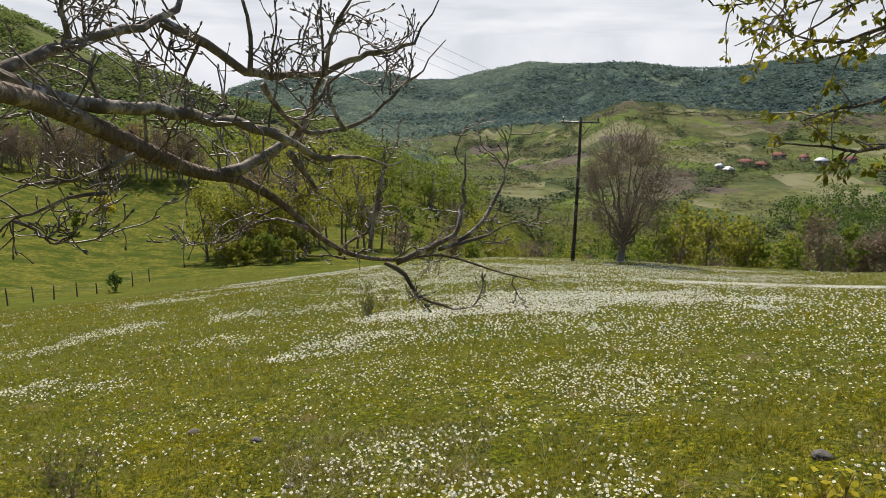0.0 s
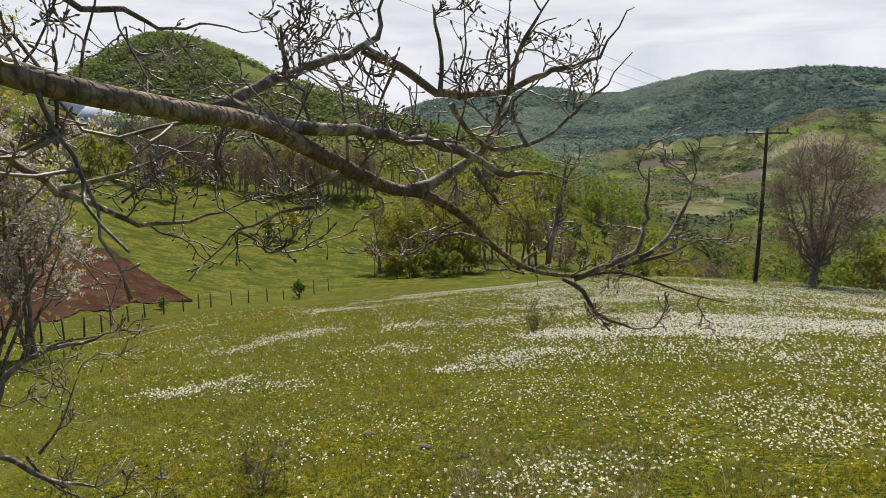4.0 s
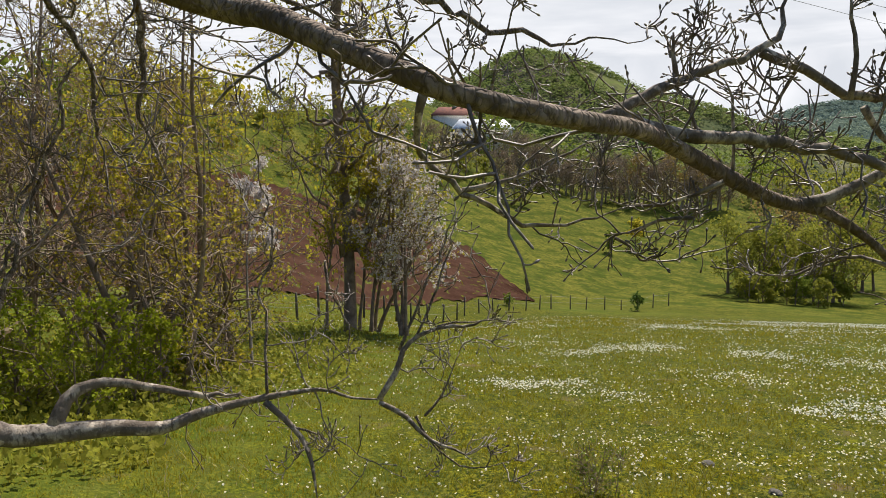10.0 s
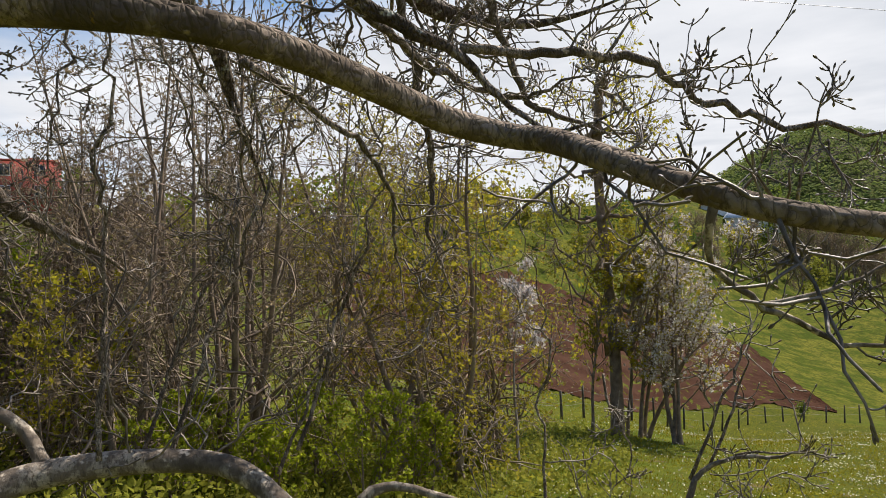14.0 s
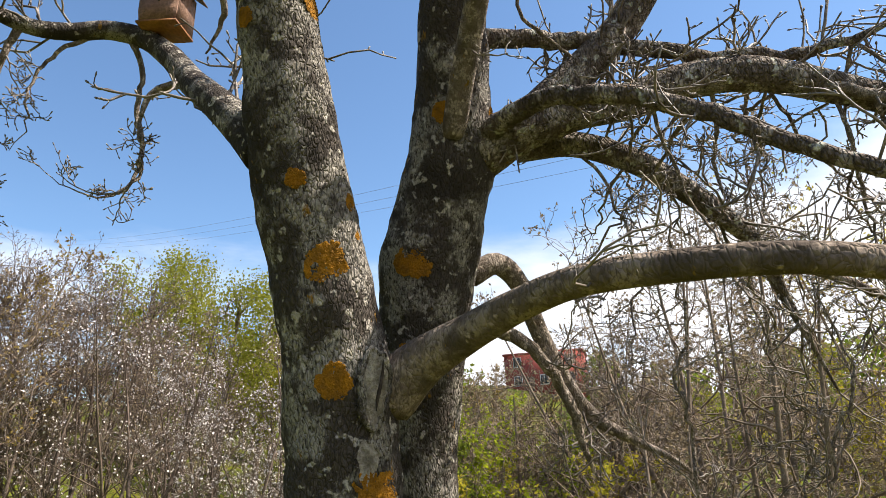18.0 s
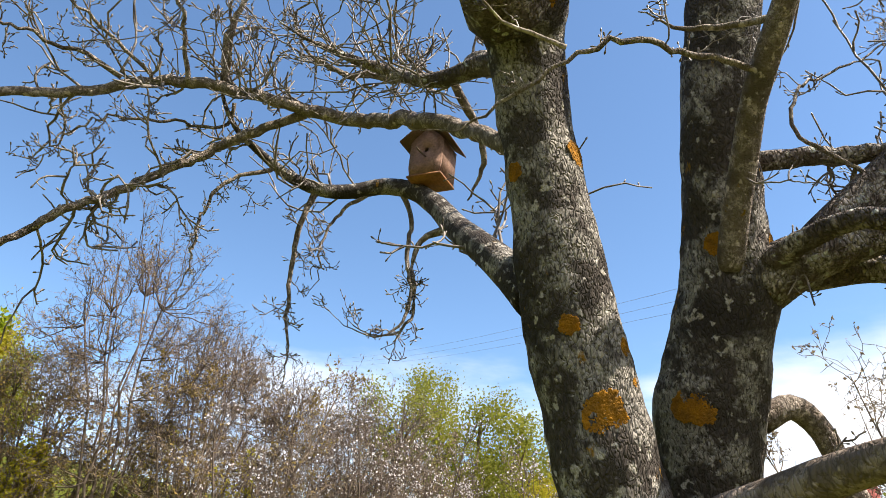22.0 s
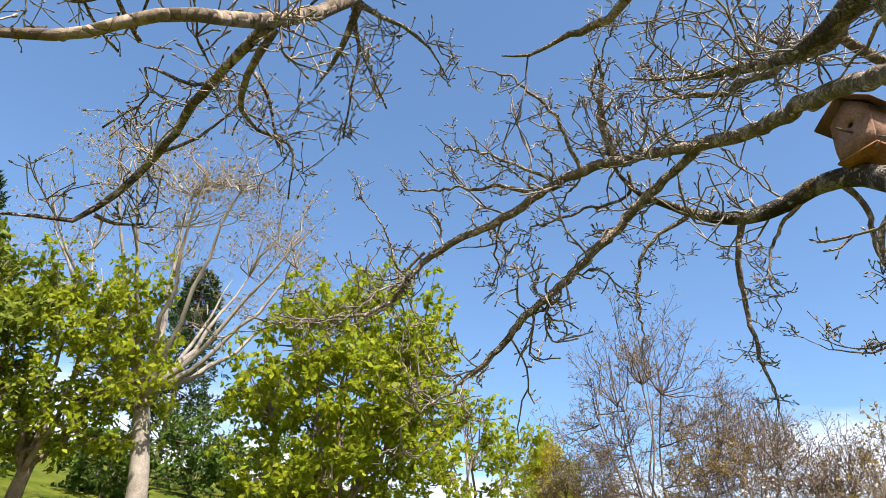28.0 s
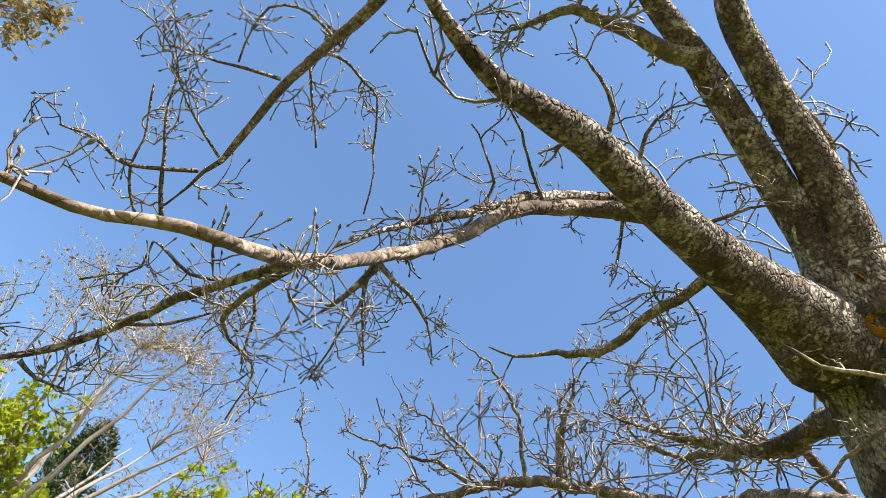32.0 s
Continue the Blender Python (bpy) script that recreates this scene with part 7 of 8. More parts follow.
def crown_tree(name, label, base, fork, mid, wide, deep, limbs, clumps, r, wood, leaf, per, size, fan=0.0, ragged=0.30, twigs=6, reach=0.34, twig=0.004, category="tree", group="", lean=(0.0, 0.0), low=5):
    """A tree with a rounded, ragged crown: trunk to the fork, boughs that divide towards many clumps of twigs, leaves on the twigs.
    fork and mid: heights of the fork and of the crown's middle; wide, deep: half width and half height; fan: pulls the clumps to the upper rim."""
    base = Vector(base)
    e = thing(name, label, category, group, at=base)
    B = np.array(base)
    top = B + np.array([lean[0], lean[1], fork])
    g = Geo()
    t = np.linspace(0, 1, 9)[:, None]
    axis = (B - [0, 0, 0.15]) * (1 - t) + top * t + np.concatenate([0.04 * fork * np.sin(t * 4 + base.x), 0.03 * fork * np.sin(t * 5), 0 * t], 1)
    tubes(g, axis, r * (1.25 - 0.4 * t[:, 0] + 0.35 * np.exp(-t[:, 0] * 9)), 12)
    part("trunk", g, MATERIAL[wood], e, smooth=True)
    top = axis[-1]
    # clumps fill a rounded body whose rim is uneven
    c = unit(rng.normal(size=(clumps, 3)))
    if fan:
        c[:, 2] = np.abs(c[:, 2]) * (1 + fan) - 0.25
        c = unit(c)
    rim = np.array([1 + ragged * noise.noise(Vector(q) * 2.3 + base) + 0.6 * ragged * noise.noise(Vector(q) * 6.0 + base) for q in c])
    rad = rng.uniform(0.12, 1, clumps) ** (1 / (2.3 + fan)) * rim
    clump = B + np.array([lean[0], lean[1], mid]) + c * rad[:, None] * np.array([wide, wide, deep])
    # main boughs
    d = unit(np.stack([np.cos(np.arange(limbs) * 2.4 + base.y), np.sin(np.arange(limbs) * 2.4 + base.y), np.full(limbs, 1.1 if not fan else 0.55) + (0.5 if not fan else 0.35) * np.sin(np.arange(limbs) * 1.7)], 1))
    if low < 5:
        # boughs leave a tall stem at every height
        d[:, 2] = np.linspace(-0.75, 1.0, limbs)
        d = unit(d)
    d[-1 if low < 5 else 0] = (0.1, 0.05, 1.0)
    tip = B + np.array([lean[0], lean[1], mid]) + d * np.array([wide, wide, deep]) * (0.72 if not fan else 0.92)
    u = np.linspace(0, 1, 9)[None, :, None]
    root = axis[low + (np.arange(limbs) % (9 - low) if low >= 5 else np.arange(limbs) * (9 - low) // limbs)] if not fan else np.tile(top, (limbs, 1))
    bend = np.array([0, 0, -0.12 * deep]) * (4 * u * (1 - u))
    bough = root[:, None] * (1 - u) + tip[:, None] * u + bend + (0.035 if not fan else 0.012) * wide * rng.normal(size=(limbs, 9, 3)) * (u > 0.05)
    g = Geo()
    tubes(g, bough, taper(np.full(limbs, r * (0.52 if not fan else 0.42)), r * (0.13 if not fan else 0.07), 9), 7)
    part("bough", g, MATERIAL[wood], e, smooth=True, kind="stuff")
    # each clump hangs on the bough that passes nearest, from a point nearer the trunk
    flat = bough[:, 1:8].reshape(-1, 3)
    gap = np.linalg.norm(clump[:, None] - flat[None], axis=2) + 0.35 * np.linalg.norm(flat - top, axis=1)[None]
    start = flat[gap.argmin(1)]
    u = np.linspace(0, 1, 6)[None, :, None]
    bow = (clump - start)
    way = start[:, None] + bow[:, None] * u + np.array([0, 0, 1.0]) * (np.linalg.norm(bow, axis=1)[:, None, None] * (-0.10 if not fan else 0.06)) * (4 * u * (1 - u)) + 0.02 * wide * rng.normal(size=(clumps, 6, 3)) * (u > 0.1)
    g = Geo()
    thick = np.clip(np.linalg.norm(bow, axis=1) * 0.016, twig * 1.4, r * 0.2)
    tubes(g, way, taper(thick, np.full(clumps, twig), 6), 4)
    part("branchwork", g, MATERIAL[wood], e, kind="stuff")
    w, s_, p, d = spawn(way, twigs, 0.45, 1.0, 46, 0.3)
    d = d + 0.5 * unit(p - (B + np.array([0, 0, mid])))
    tw = grow(p, d, reach * rng.uniform(0.5, 1.3, len(w)), 5, 0.22, 0.06 if not leaf else 0.0)
    g = Geo()
    tubes(g, tw, taper(np.full(len(tw), twig), twig * 0.5, 5), 3)
    w2, s2, p2, d2 = spawn(tw, 3, 0.2, 1.0, 42)
    tw2 = grow(p2, d2, reach * 0.42 * rng.uniform(0.5, 1.2, len(w2)), 3, 0.2, 0.05)
    if per < 3:
        tubes(g, tw2, taper(np.full(len(tw2), twig * 0.7), twig * 0.4, 3), 3)
    part("twig_spray", g, MATERIAL[wood], e, kind="stuff")
    if leaf and per:
        g = Geo()
        at = along(tw2, per)
        hang = rng.normal(size=at.shape) + np.array([0, 0, -0.5])
        leaves(g, at, size, long=1.8, d=hang)
        part("crown", g, MATERIAL[leaf], e, kind="stuff")
    return e


crown_tree("poplar_tree", "tall slender tree with sparse yellow-green spring leaves", on_land(51.4, 20.5), 10.5, 7.2, 2.7, 5.4, 34, 170, 0.14, "brown", "olive", 1, 0.075, ragged=0.4, twigs=5, reach=0.6, twig=0.006, low=2)
PEAR = "rounded pear tree in bright fresh green leaf"
crown_tree("pear_tree", PEAR, on_land(178.6, 13.5), 1.5, 4.0, 2.4, 2.9, 9, 350, 0.12, "brown", "fresh", 4, 0.08, ragged=0.24, low=3)
crown_tree("pear_tree", PEAR, on_land(168.0, 17.0), 1.2, 3.0, 2.1, 2.3, 6, 130, 0.10, "brown", "fresh", 3, 0.075)
crown_tree("pear_tree", "broad pear tree in dense green leaf", on_land(201.0, 14.5), 1.3, 3.2, 2.4, 2.1, 7, 200, 0.13, "brown", "fresh", 4, 0.072)
crown_tree("pear_tree", "broad pear tree in dense green leaf", on_land(210.0, 14.0), 1.2, 2.9, 2.4, 2.3, 7, 150, 0.12, "brown", "mid", 4, 0.08)
crown_tree("walnut_sapling", "pale-barked young tree with fanned bare branches and rusty buds", on_land(193.2, 14.5), 2.9, 5.9, 3.4, 3.0, 15, 170, 0.18, "pale", "rust", 1, 0.045, fan=0.9, twigs=6, reach=0.60, twig=0.0045, lean=(0.35, 0.1))
for az_, D_, mid_, w_, h_ in [(186.0, 22, 1.1, 1.6, 1.1), (190.0, 24, 1.4, 1.5, 1.5), (196.0, 21, 0.9, 1.3, 0.9), (181.0, 25, 1.6, 1.8, 1.6), (206.0, 22, 1.4, 2.0, 1.5)]:
    crown_tree("hedge_shrub", "dark green hedge shrub on the grassy bank", on_land(az_, D_), 0.3, mid_, w_, h_, 6, 60, 0.04, "brown", "dark", 3, 0.10, twigs=5, reach=0.4, group="hedge shrubs", category="shrub")
# bushy bare crowns above the scrub
for az_, D_, mid_, w_, h_, n_, leaf_ in [(152.8, 12.0, 3.9, 1.75, 2.7, 150, "bud"), (145.5, 12.5, 3.2, 1.5, 2.0, 100, "bud"), (158.6, 12.8, 2.3, 1.3, 1.7, 80, "rust"), (139.5, 13.5, 3.3, 1.7, 2.0, 110, "bud"), (133.5, 14.0, 3.5, 1.6, 1.9, 100, "bud"), (147.5, 14.5, 4.2, 1.6, 2.0, 100, "bud"), (97.5, 15.0, 3.4, 2.2, 2.4, 105, "bud"), (92.0, 16.5, 3.8, 2.2, 2.8, 105, "bud"), (103.5, 17.0, 2.4, 2.0, 1.9, 80, "bud")]:
    crown_tree("thicket_tree", "leafless brown bushy tree with bronze opening buds", on_land(az_, D_), 0.7, mid_, w_, h_, 8, int(n_ * 1.35), 0.06, "umber", leaf_, 1, 0.027, ragged=0.35, twigs=8, reach=0.42, twig=0.0042, group="thicket trees")
tree("walnut_sapling", "tall pale young tree with rusty opening leaf buds", on_land(226.5, 7.5), 7.2, 1, 0.10, 0.4, 18, 6, 5, 0.34, 40, "pale", "rust", 3, 0.055, lift=0.12, wander=0.10)


def pine(base, height, wide):
    e = thing("pine_tree", "dark dense pine with layered drooping boughs", "tree", "pines", at=base)
    B = np.array(base)[None]
    t = grow(B, [[0, 0, 1]], height, 10, 0.015)
    g = Geo()
    tubes(g, t, taper(height * 0.02, 0.02, 10), 8)
    part("trunk", g, BROWN_STEM, e, smooth=True)
    w, s, p, d = spawn(t, 130, 0.10, 0.99, 80, 0.12, 0.5)
    ln = height * wide * (1.05 - s) * rng.uniform(0.7, 1.1, len(w)) + 0.25
    b = grow(p, d, ln, 6, 0.06, 0.03)
    g = Geo()
    tubes(g, b, taper(np.full(len(b), 0.03), 0.008, 6), 4)
    part("branchwork", g, BROWN_STEM, e, kind="stuff")
    g = Geo()
    w2, s2, p2, d2 = spawn(b, 12, 0.2, 1.0, 50)
    sub = grow(p2, d2, 0.42, 4, 0.15, 0.1)
    leaves(g, along(sub, 14), 0.05, long=3.4, d=np.repeat(unit(sub[:, -1] - sub[:, 0]), 14, 0) + 0.6 * rng.normal(size=(len(sub) * 14, 3)))
    part("crown", g, NEEDLE, e, kind="stuff")


for az_, D_, h_, w_ in [(211.5, 27, 9.4, 0.26), (215.5, 25, 7.4, 0.3), (193.0, 27, 8.2, 0.27)]:
    pine(on_land(az_, D_), h_, w_)

# single trees on the meadow's crest and the slopes
crown_tree("ash_tree", "broad round-headed tree with fine bare branches and first buds", on_land(-15.2, 42), 1.9, 5.0, 3.1, 3.5, 16, 420, 0.20, "grey", "bud", 1, 0.055, ragged=0.22, twigs=7, reach=0.7, twig=0.006, low=4)
far_tree("field_tree", "small round tree standing alone on the green slope", on_land(27.0, 112), 5.4, 0.45, "olive", "brown", 700, 0.3)
far_tree("field_bush", "dark small bush on the green slope", on_land(29.1, 104), 3.4, 0.6, "mid", "brown", 500, 0.3, category="shrub", trunk=0.08)
far_tree("field_bush", "dark bush by the fence", on_land(26.6, 60), 1.7, 0.7, "dark", "brown", 500, 0.14, category="shrub", trunk=0.05)
far_tree("field_bush", "low bush by the fence", on_land(37.5, 52), 1.3, 0.7, "mid", "brown", 300, 0.12, category="shrub", trunk=0.05)
far_tree("field_tree", "bare dark tree on the upper pasture", on_land(55.9, 92), 5.0, 0.45, None, "brown", 10, 0.3, bare=True)
far_tree("field_tree", "bare tree on the upper pasture", on_land(60.6, 100), 6.0, 0.4, None, "grey", 10, 0.3, bare=True)

BELT = {"mid": "spring-green tree in the belt beyond the meadow", "olive": "yellow-green tree in the belt beyond the meadow", "dark": "dark green tree in the belt beyond the meadow",
        "bud": "bare brown tree in the belt beyond the meadow", "petal": "white-blossoming tree in the belt beyond the meadow", "rust": "rusty-budded tree in the belt beyond the meadow", "fresh": "bright green tree in the belt beyond the meadow"}


def belt(az0, az1, D0, D1, count, h0, h1, kinds, wide=0.45, tuft=0.42, n=520, trunk=0.12):
    for i in range(count):
        az_ = az0 + (az1 - az0) * (i + 0.5 + 0.7 * rng.uniform(-0.5, 0.5)) / count
        k = kinds[int(rng.integers(len(kinds)))]
        h = rng.uniform(h0, h1)
        lbl_, k = BELT[k], "lime" if k == "olive" else k
        far_tree("belt_tree", lbl_, on_land(az_, rng.uniform(D0, D1)), h, wide, k, "grey" if k == "bud" else "brown", int(n * 0.8) if k != "bud" else 700, tuft if k != "bud" else 0.2, "tree belt", k == "bud", trunk)


# clumps where the gully leaves the meadow, then the pasture's bushes
belt(11.6, 20.0, 84, 94, 13, 6.5, 10.0, ["olive", "olive", "mid", "olive"], 0.56, 0.24, 1500, 0.04)
belt(11.5, 19.5, 78, 86, 11, 2.4, 4.0, ["olive", "olive", "mid"], 0.8, 0.2, 1200, 0.02)
belt(12.5, 18.0, 96, 108, 6, 11, 14, ["olive", "rust", "bud"], 0.4, 0.3, 700)
belt(4, 13, 92, 108, 12, 7.5, 11, ["olive", "olive", "mid", "rust", "mid"], 0.5, 0.26, 900)
belt(-8, 4, 76, 88, 9, 3.0, 4.8, ["olive", "bud", "mid", "bud"], 0.6, 0.22, 700, 0.06)
belt(-12, -1, 96, 118, 12, 7, 10, ["olive", "bud", "olive", "bud"], 0.46, 0.26, 800)
belt(4.5, 9, 124, 140, 5, 5, 7.5, ["mid", "olive"], 0.55, 0.34, 700)
belt(-1, 4, 128, 150, 5, 2.5, 4.0, ["mid", "dark"], 0.7, 0.3, 400, 0.05)
belt(-36, -17, 58, 72, 18, 5.0, 7.5, ["olive", "bud", "mid", "olive"], 0.45, 0.26, 800)
belt(-40, -14, 80, 100, 18, 7, 10, ["mid", "bud", "mid", "dark"], 0.45, 0.3, 800)
belt(20, 29, 146, 160, 24, 8.5, 12, ["bud", "bud", "bud", "rust", "bud"], 0.36)
belt(29, 38, 148, 162, 22, 8, 11, ["bud", "bud", "bud", "bud"], 0.36)
belt(36, 46, 132, 148, 12, 6, 9, ["bud", "bud", "olive"], 0.36)
belt(43, 64, 92, 135, 16, 3, 6, ["mid", "olive", "olive", "bud"], 0.5, 0.3, 500, 0.08)
belt(62, 84, 70, 112, 20, 4, 8, ["olive", "mid", "bud", "olive"], 0.48, 0.3, 700, 0.1)
belt(102, 126, 36, 60, 14, 5, 8, ["bud", "olive", "mid", "bud"], 0.42, 0.3)
belt(112, 132, 30, 46, 12, 5, 8, ["olive", "mid", "bud"], 0.5, 0.24, 800, 0.1)
belt(74, 94, 40, 58, 12, 5, 8, ["bud", "olive", "olive"], 0.42, 0.3)
belt(68, 95, 60, 85, 14, 7, 11, ["bud", "olive", "mid", "olive"], 0.42)


def grove(name, label, az0, az1, D0, D1, count, h0, h1, leaf, wide=0.26, m=170):
    """A far grove: slender stems under ragged crowns, joined."""
    az_ = rng.uniform(az0, az1, count)
    D_ = rng.uniform(D0, D1, count)
    x, y = -D_ * np.sin(np.radians(az_)), D_ * np.cos(np.radians(az_))
    h = rng.uniform(h0, h1, count)
    p = np.stack([x, y, land(x, y) - 0.3], 1)
    g = Geo()
    tubes(g, grow(p, np.tile([[0, 0, 1.0]], (count, 1)), h * 0.8, 4, 0.05), taper(h * 0.016, h * 0.004, 4), 4)
    tagged(part(name, g, BROWN_STEM, None, kind="stuff"), label, "woodland", kind="stuff")
    # several lobes make a crown
    lobe = p[:, None, :] + (rng.normal(size=(count, 6, 3)) * np.array([wide, wide, 0.17]) + np.array([0, 0, 0.56])) * h[:, None, None]
    c = lobe[:, rng.integers(0, 6, m), :] + rng.normal(size=(count, m, 3)) * 0.085 * h[:, None, None]
    g = Geo()
    leaves(g, c.reshape(-1, 3), np.repeat(h * 0.05, m), long=1.2)
    tagged(part(name + "_crowns", g, MATERIAL[leaf], None, kind="stuff"), label, "woodland", kind="stuff")


grove("round_grove", "dense green grove beyond the little pasture", -3, 7, 172, 205, 40, 8, 12, "mid")
grove("yellow_grove", "yellow-green spring grove on the gully's far side", 5, 17, 165, 200, 34, 8, 13, "lime")
grove("valley_grove", "dark green grove on the slope below the meadow", -42, -9, 120, 175, 60, 8, 12, "dark")
grove("slope_grove", "dark green wood on the far side of the valley", -42, -27, 225, 300, 70, 8, 13, "dark", 0.3)
grove("slope_grove", "dull olive wood in the valley bottom", -27, -8, 195, 240, 46, 6, 9, "mid", 0.3)
grove("hillfoot_grove", "young green wood at the foot of the hill", 18, 40, 166, 182, 40, 9, 13, "mid", 0.2)
grove("ridge_grove", "yellow-green trees along the top of the pasture", 45, 82, 112, 134, 64, 4.5, 7.5, "lime")
grove("dark_ridge_grove", "dark green trees along the top of the pasture", 44, 54, 118, 140, 16, 5, 8, "dark", 0.3)
grove("hedge_grove", "tall olive trees at the side of the ploughed field", 61, 72, 92, 108, 22, 7, 10, "olive", 0.24, 240)


def wood(name, label, az0, az1, D0, D1, count, h0, h1, material, keep=None, flake=0.42):
    """Far woods: many small ragged crowns, each a few leaning facets, joined."""
    az_ = rng.uniform(az0, az1, count)
    D_ = np.sqrt(rng.uniform(D0 ** 2, D1 ** 2, count))
    x, y = -D_ * np.sin(np.radians(az_)), D_ * np.cos(np.radians(az_))
    if keep is not None:
        ok = keep(x, y)
        x, y, D_ = x[ok], y[ok], D_[ok]
    n = len(x)
    h = rng.uniform(h0, h1, n)
    z = land(x, y)
    m = 7
    c = np.stack([x, y, z], 1)[:, None, :] + rng.normal(size=(n, m, 3)) * np.array([0.34, 0.34, 0.10]) * h[:, None, None] + np.array([0, 0, 0.45]) * h[:, None, None]
    g = Geo()
    leaves(g, c.reshape(-1, 3), np.repeat(h * flake, m), long=1.1, flat=0.16)
    tagged(part(name, g, material, None, kind="stuff"), label, "woodland", kind="stuff")


HILL_LEAF = mat("hill_woodland", (0.20, 0.245, 0.064), 0.8, (0.10, 0.145, 0.042), 0.02, island=(0.215, 0.25, 0.075), trans=0.38)
SCRUB_LEAF = mat("valley_scrub_leaf", (0.15, 0.16, 0.06), 0.8, (0.085, 0.11, 0.05), 0.012, island=(0.21, 0.205, 0.09), trans=0.35)
HEDGE_LEAF = mat("valley_hedge_leaf", (0.075, 0.105, 0.045), 0.8, (0.045, 0.07, 0.04), 0.02, island=(0.12, 0.145, 0.06), trans=0.3)
# both far wood colours carry painted aerial haze: a blue-grey cast over the green
HAZED_SPRING = mat("hazed_spring_woodland", (0.215, 0.275, 0.205), 0.85, (0.15, 0.205, 0.17), 0.01, island=(0.25, 0.30, 0.22), trans=0.3)
HAZED_LEAF = mat("hazed_woodland", (0.17, 0.235, 0.19), 0.85, (0.070, 0.112, 0.125), 0.007, island=(0.14, 0.195, 0.17), trans=0.3)
wood("hill_wood", "spring-green woodland covering the round hill", 2, 58, 225, 480, 24000, 2.8, 5.2, HILL_LEAF, lambda x, y: (lump(x, y, 21, 0.03) > -0.36) & (np.hypot(x, y) > 232 + 60 * rng.uniform(0, 1, len(x)) ** 2) & ((np.hypot(x, y) > 330) | (-x > 0.42 * y)), 0.27)
wood("valley_scrub", "olive scrub and hedges over the valley fields", -42, 22, 190, 690, 30000, 2.2, 4.6, SCRUB_LEAF, lambda x, y: lump(x, y, 24, 0.03) + 0.6 * lump(x, y, 25, 0.11) > -0.05, 0.22)
wood("valley_wood", "dark mixed woodland on the far valley side", -42, 22, 430, 1000, 22000, 4, 7, HAZED_LEAF, lambda x, y: (lump(x, y, 26, 0.010) + 0.5 * lump(x, y, 27, 0.03) <= 0.08) & ((np.hypot(x, y) > 700) | (-x > 0.02 * y)))
wood("spring_wood", "pale green spring woodland on the far valley side", -42, 22, 430, 1400, 26000, 4, 7, HAZED_SPRING, lambda x, y: (lump(x, y, 26, 0.010) + 0.5 * lump(x, y, 27, 0.03) > 0.02) & ((np.hypot(x, y) > 700) | (-x > 0.02 * y)), 0.34)
wood("ridge_wood", "dark woodland along the far ridges", -42, 24, 1000, 1560, 13000, 5, 9, HAZED_LEAF, lambda x, y: (lump(x, y, 23, 0.008) > -0.5) & (lump(x, y, 26, 0.010) < 0.2))


def beside_hedge(x, y):
    """True close to the borders of uneven fields laid out over the valley side."""
    seeds = np.random.default_rng(61).uniform((-420, 180), (520, 720), (120, 2))
    d = np.sort(np.hypot(x[:, None] - seeds[:, 0], y[:, None] - seeds[:, 1]), axis=1)
    return (d[:, 1] - d[:, 0] < 4.5) & (lump(x, y, 28, 0.06) > -0.35)


wood("valley_hedge", "dark hedgerows between the valley fields", -42, 22, 200, 640, 42000, 2.4, 5.0, HEDGE_LEAF, beside_hedge, 0.30)


# low green growth in the thicket's shade
def undergrowth():
    g = Geo()
    n = 34000
    az_ = rng.uniform(50, 128, n)
    D_ = rng.uniform(6.0, 22, n)
    ok = (D_ > 9.5) | (az_ > 66)
    az_, D_ = az_[ok], D_[ok]
    x, y = -D_ * np.sin(np.radians(az_)), D_ * np.cos(np.radians(az_))
    tall = 0.25 + 0.9 * np.maximum(lump(x, y, 31, 0.9), -0.1) * smooth(60, 75, az_)
    z = land(x, y) + rng.uniform(0.0, 1.0, len(x)) * np.maximum(tall, 0.12)
    leaves(g, np.stack([x, y, z], 1), 0.055, long=1.7)
    tagged(part("undergrowth", g, LEAF_LIME, None), "low leafy green undergrowth in the shade of the thicket", "undergrowth", kind="stuff")


undergrowth()

# ---------------------------------------------------------------- grass, flowers, stones
GRASS = mat("grass_blade", (0.315, 0.28, 0.010), 0.6, (0.135, 0.150, 0.008), 1.2, island=(0.31, 0.25, 0.024), trans=0.35)
STRAW = mat("dry_straw", (0.36, 0.30, 0.16), 0.8, (0.26, 0.20, 0.10), 3.0, island=(0.42, 0.36, 0.22))
DAISY = mat("white_daisy", (0.80, 0.77, 0.66), 0.7, (0.70, 0.66, 0.54), 3.0, island=(0.82, 0.79, 0.66), trans=0.25)
YOLK = mat("yellow_disc", (0.55, 0.42, 0.06), 0.7, (0.48, 0.35, 0.05), 30.0)
STONE = mat("grey_stone", (0.135, 0.12, 0.105), 0.9, (0.075, 0.068, 0.06), 8.0, 0.7, 40.0)


def scatter(n, az0, az1, D0, D1):
    az_ = rng.uniform(az0, az1, n)
    D_ = D0 * (D1 / D0) ** rng.uniform(0, 1, n)
    x, y = -D_ * np.sin(np.radians(az_)), D_ * np.cos(np.radians(az_))
    return x, y, land(x, y), D_, az_


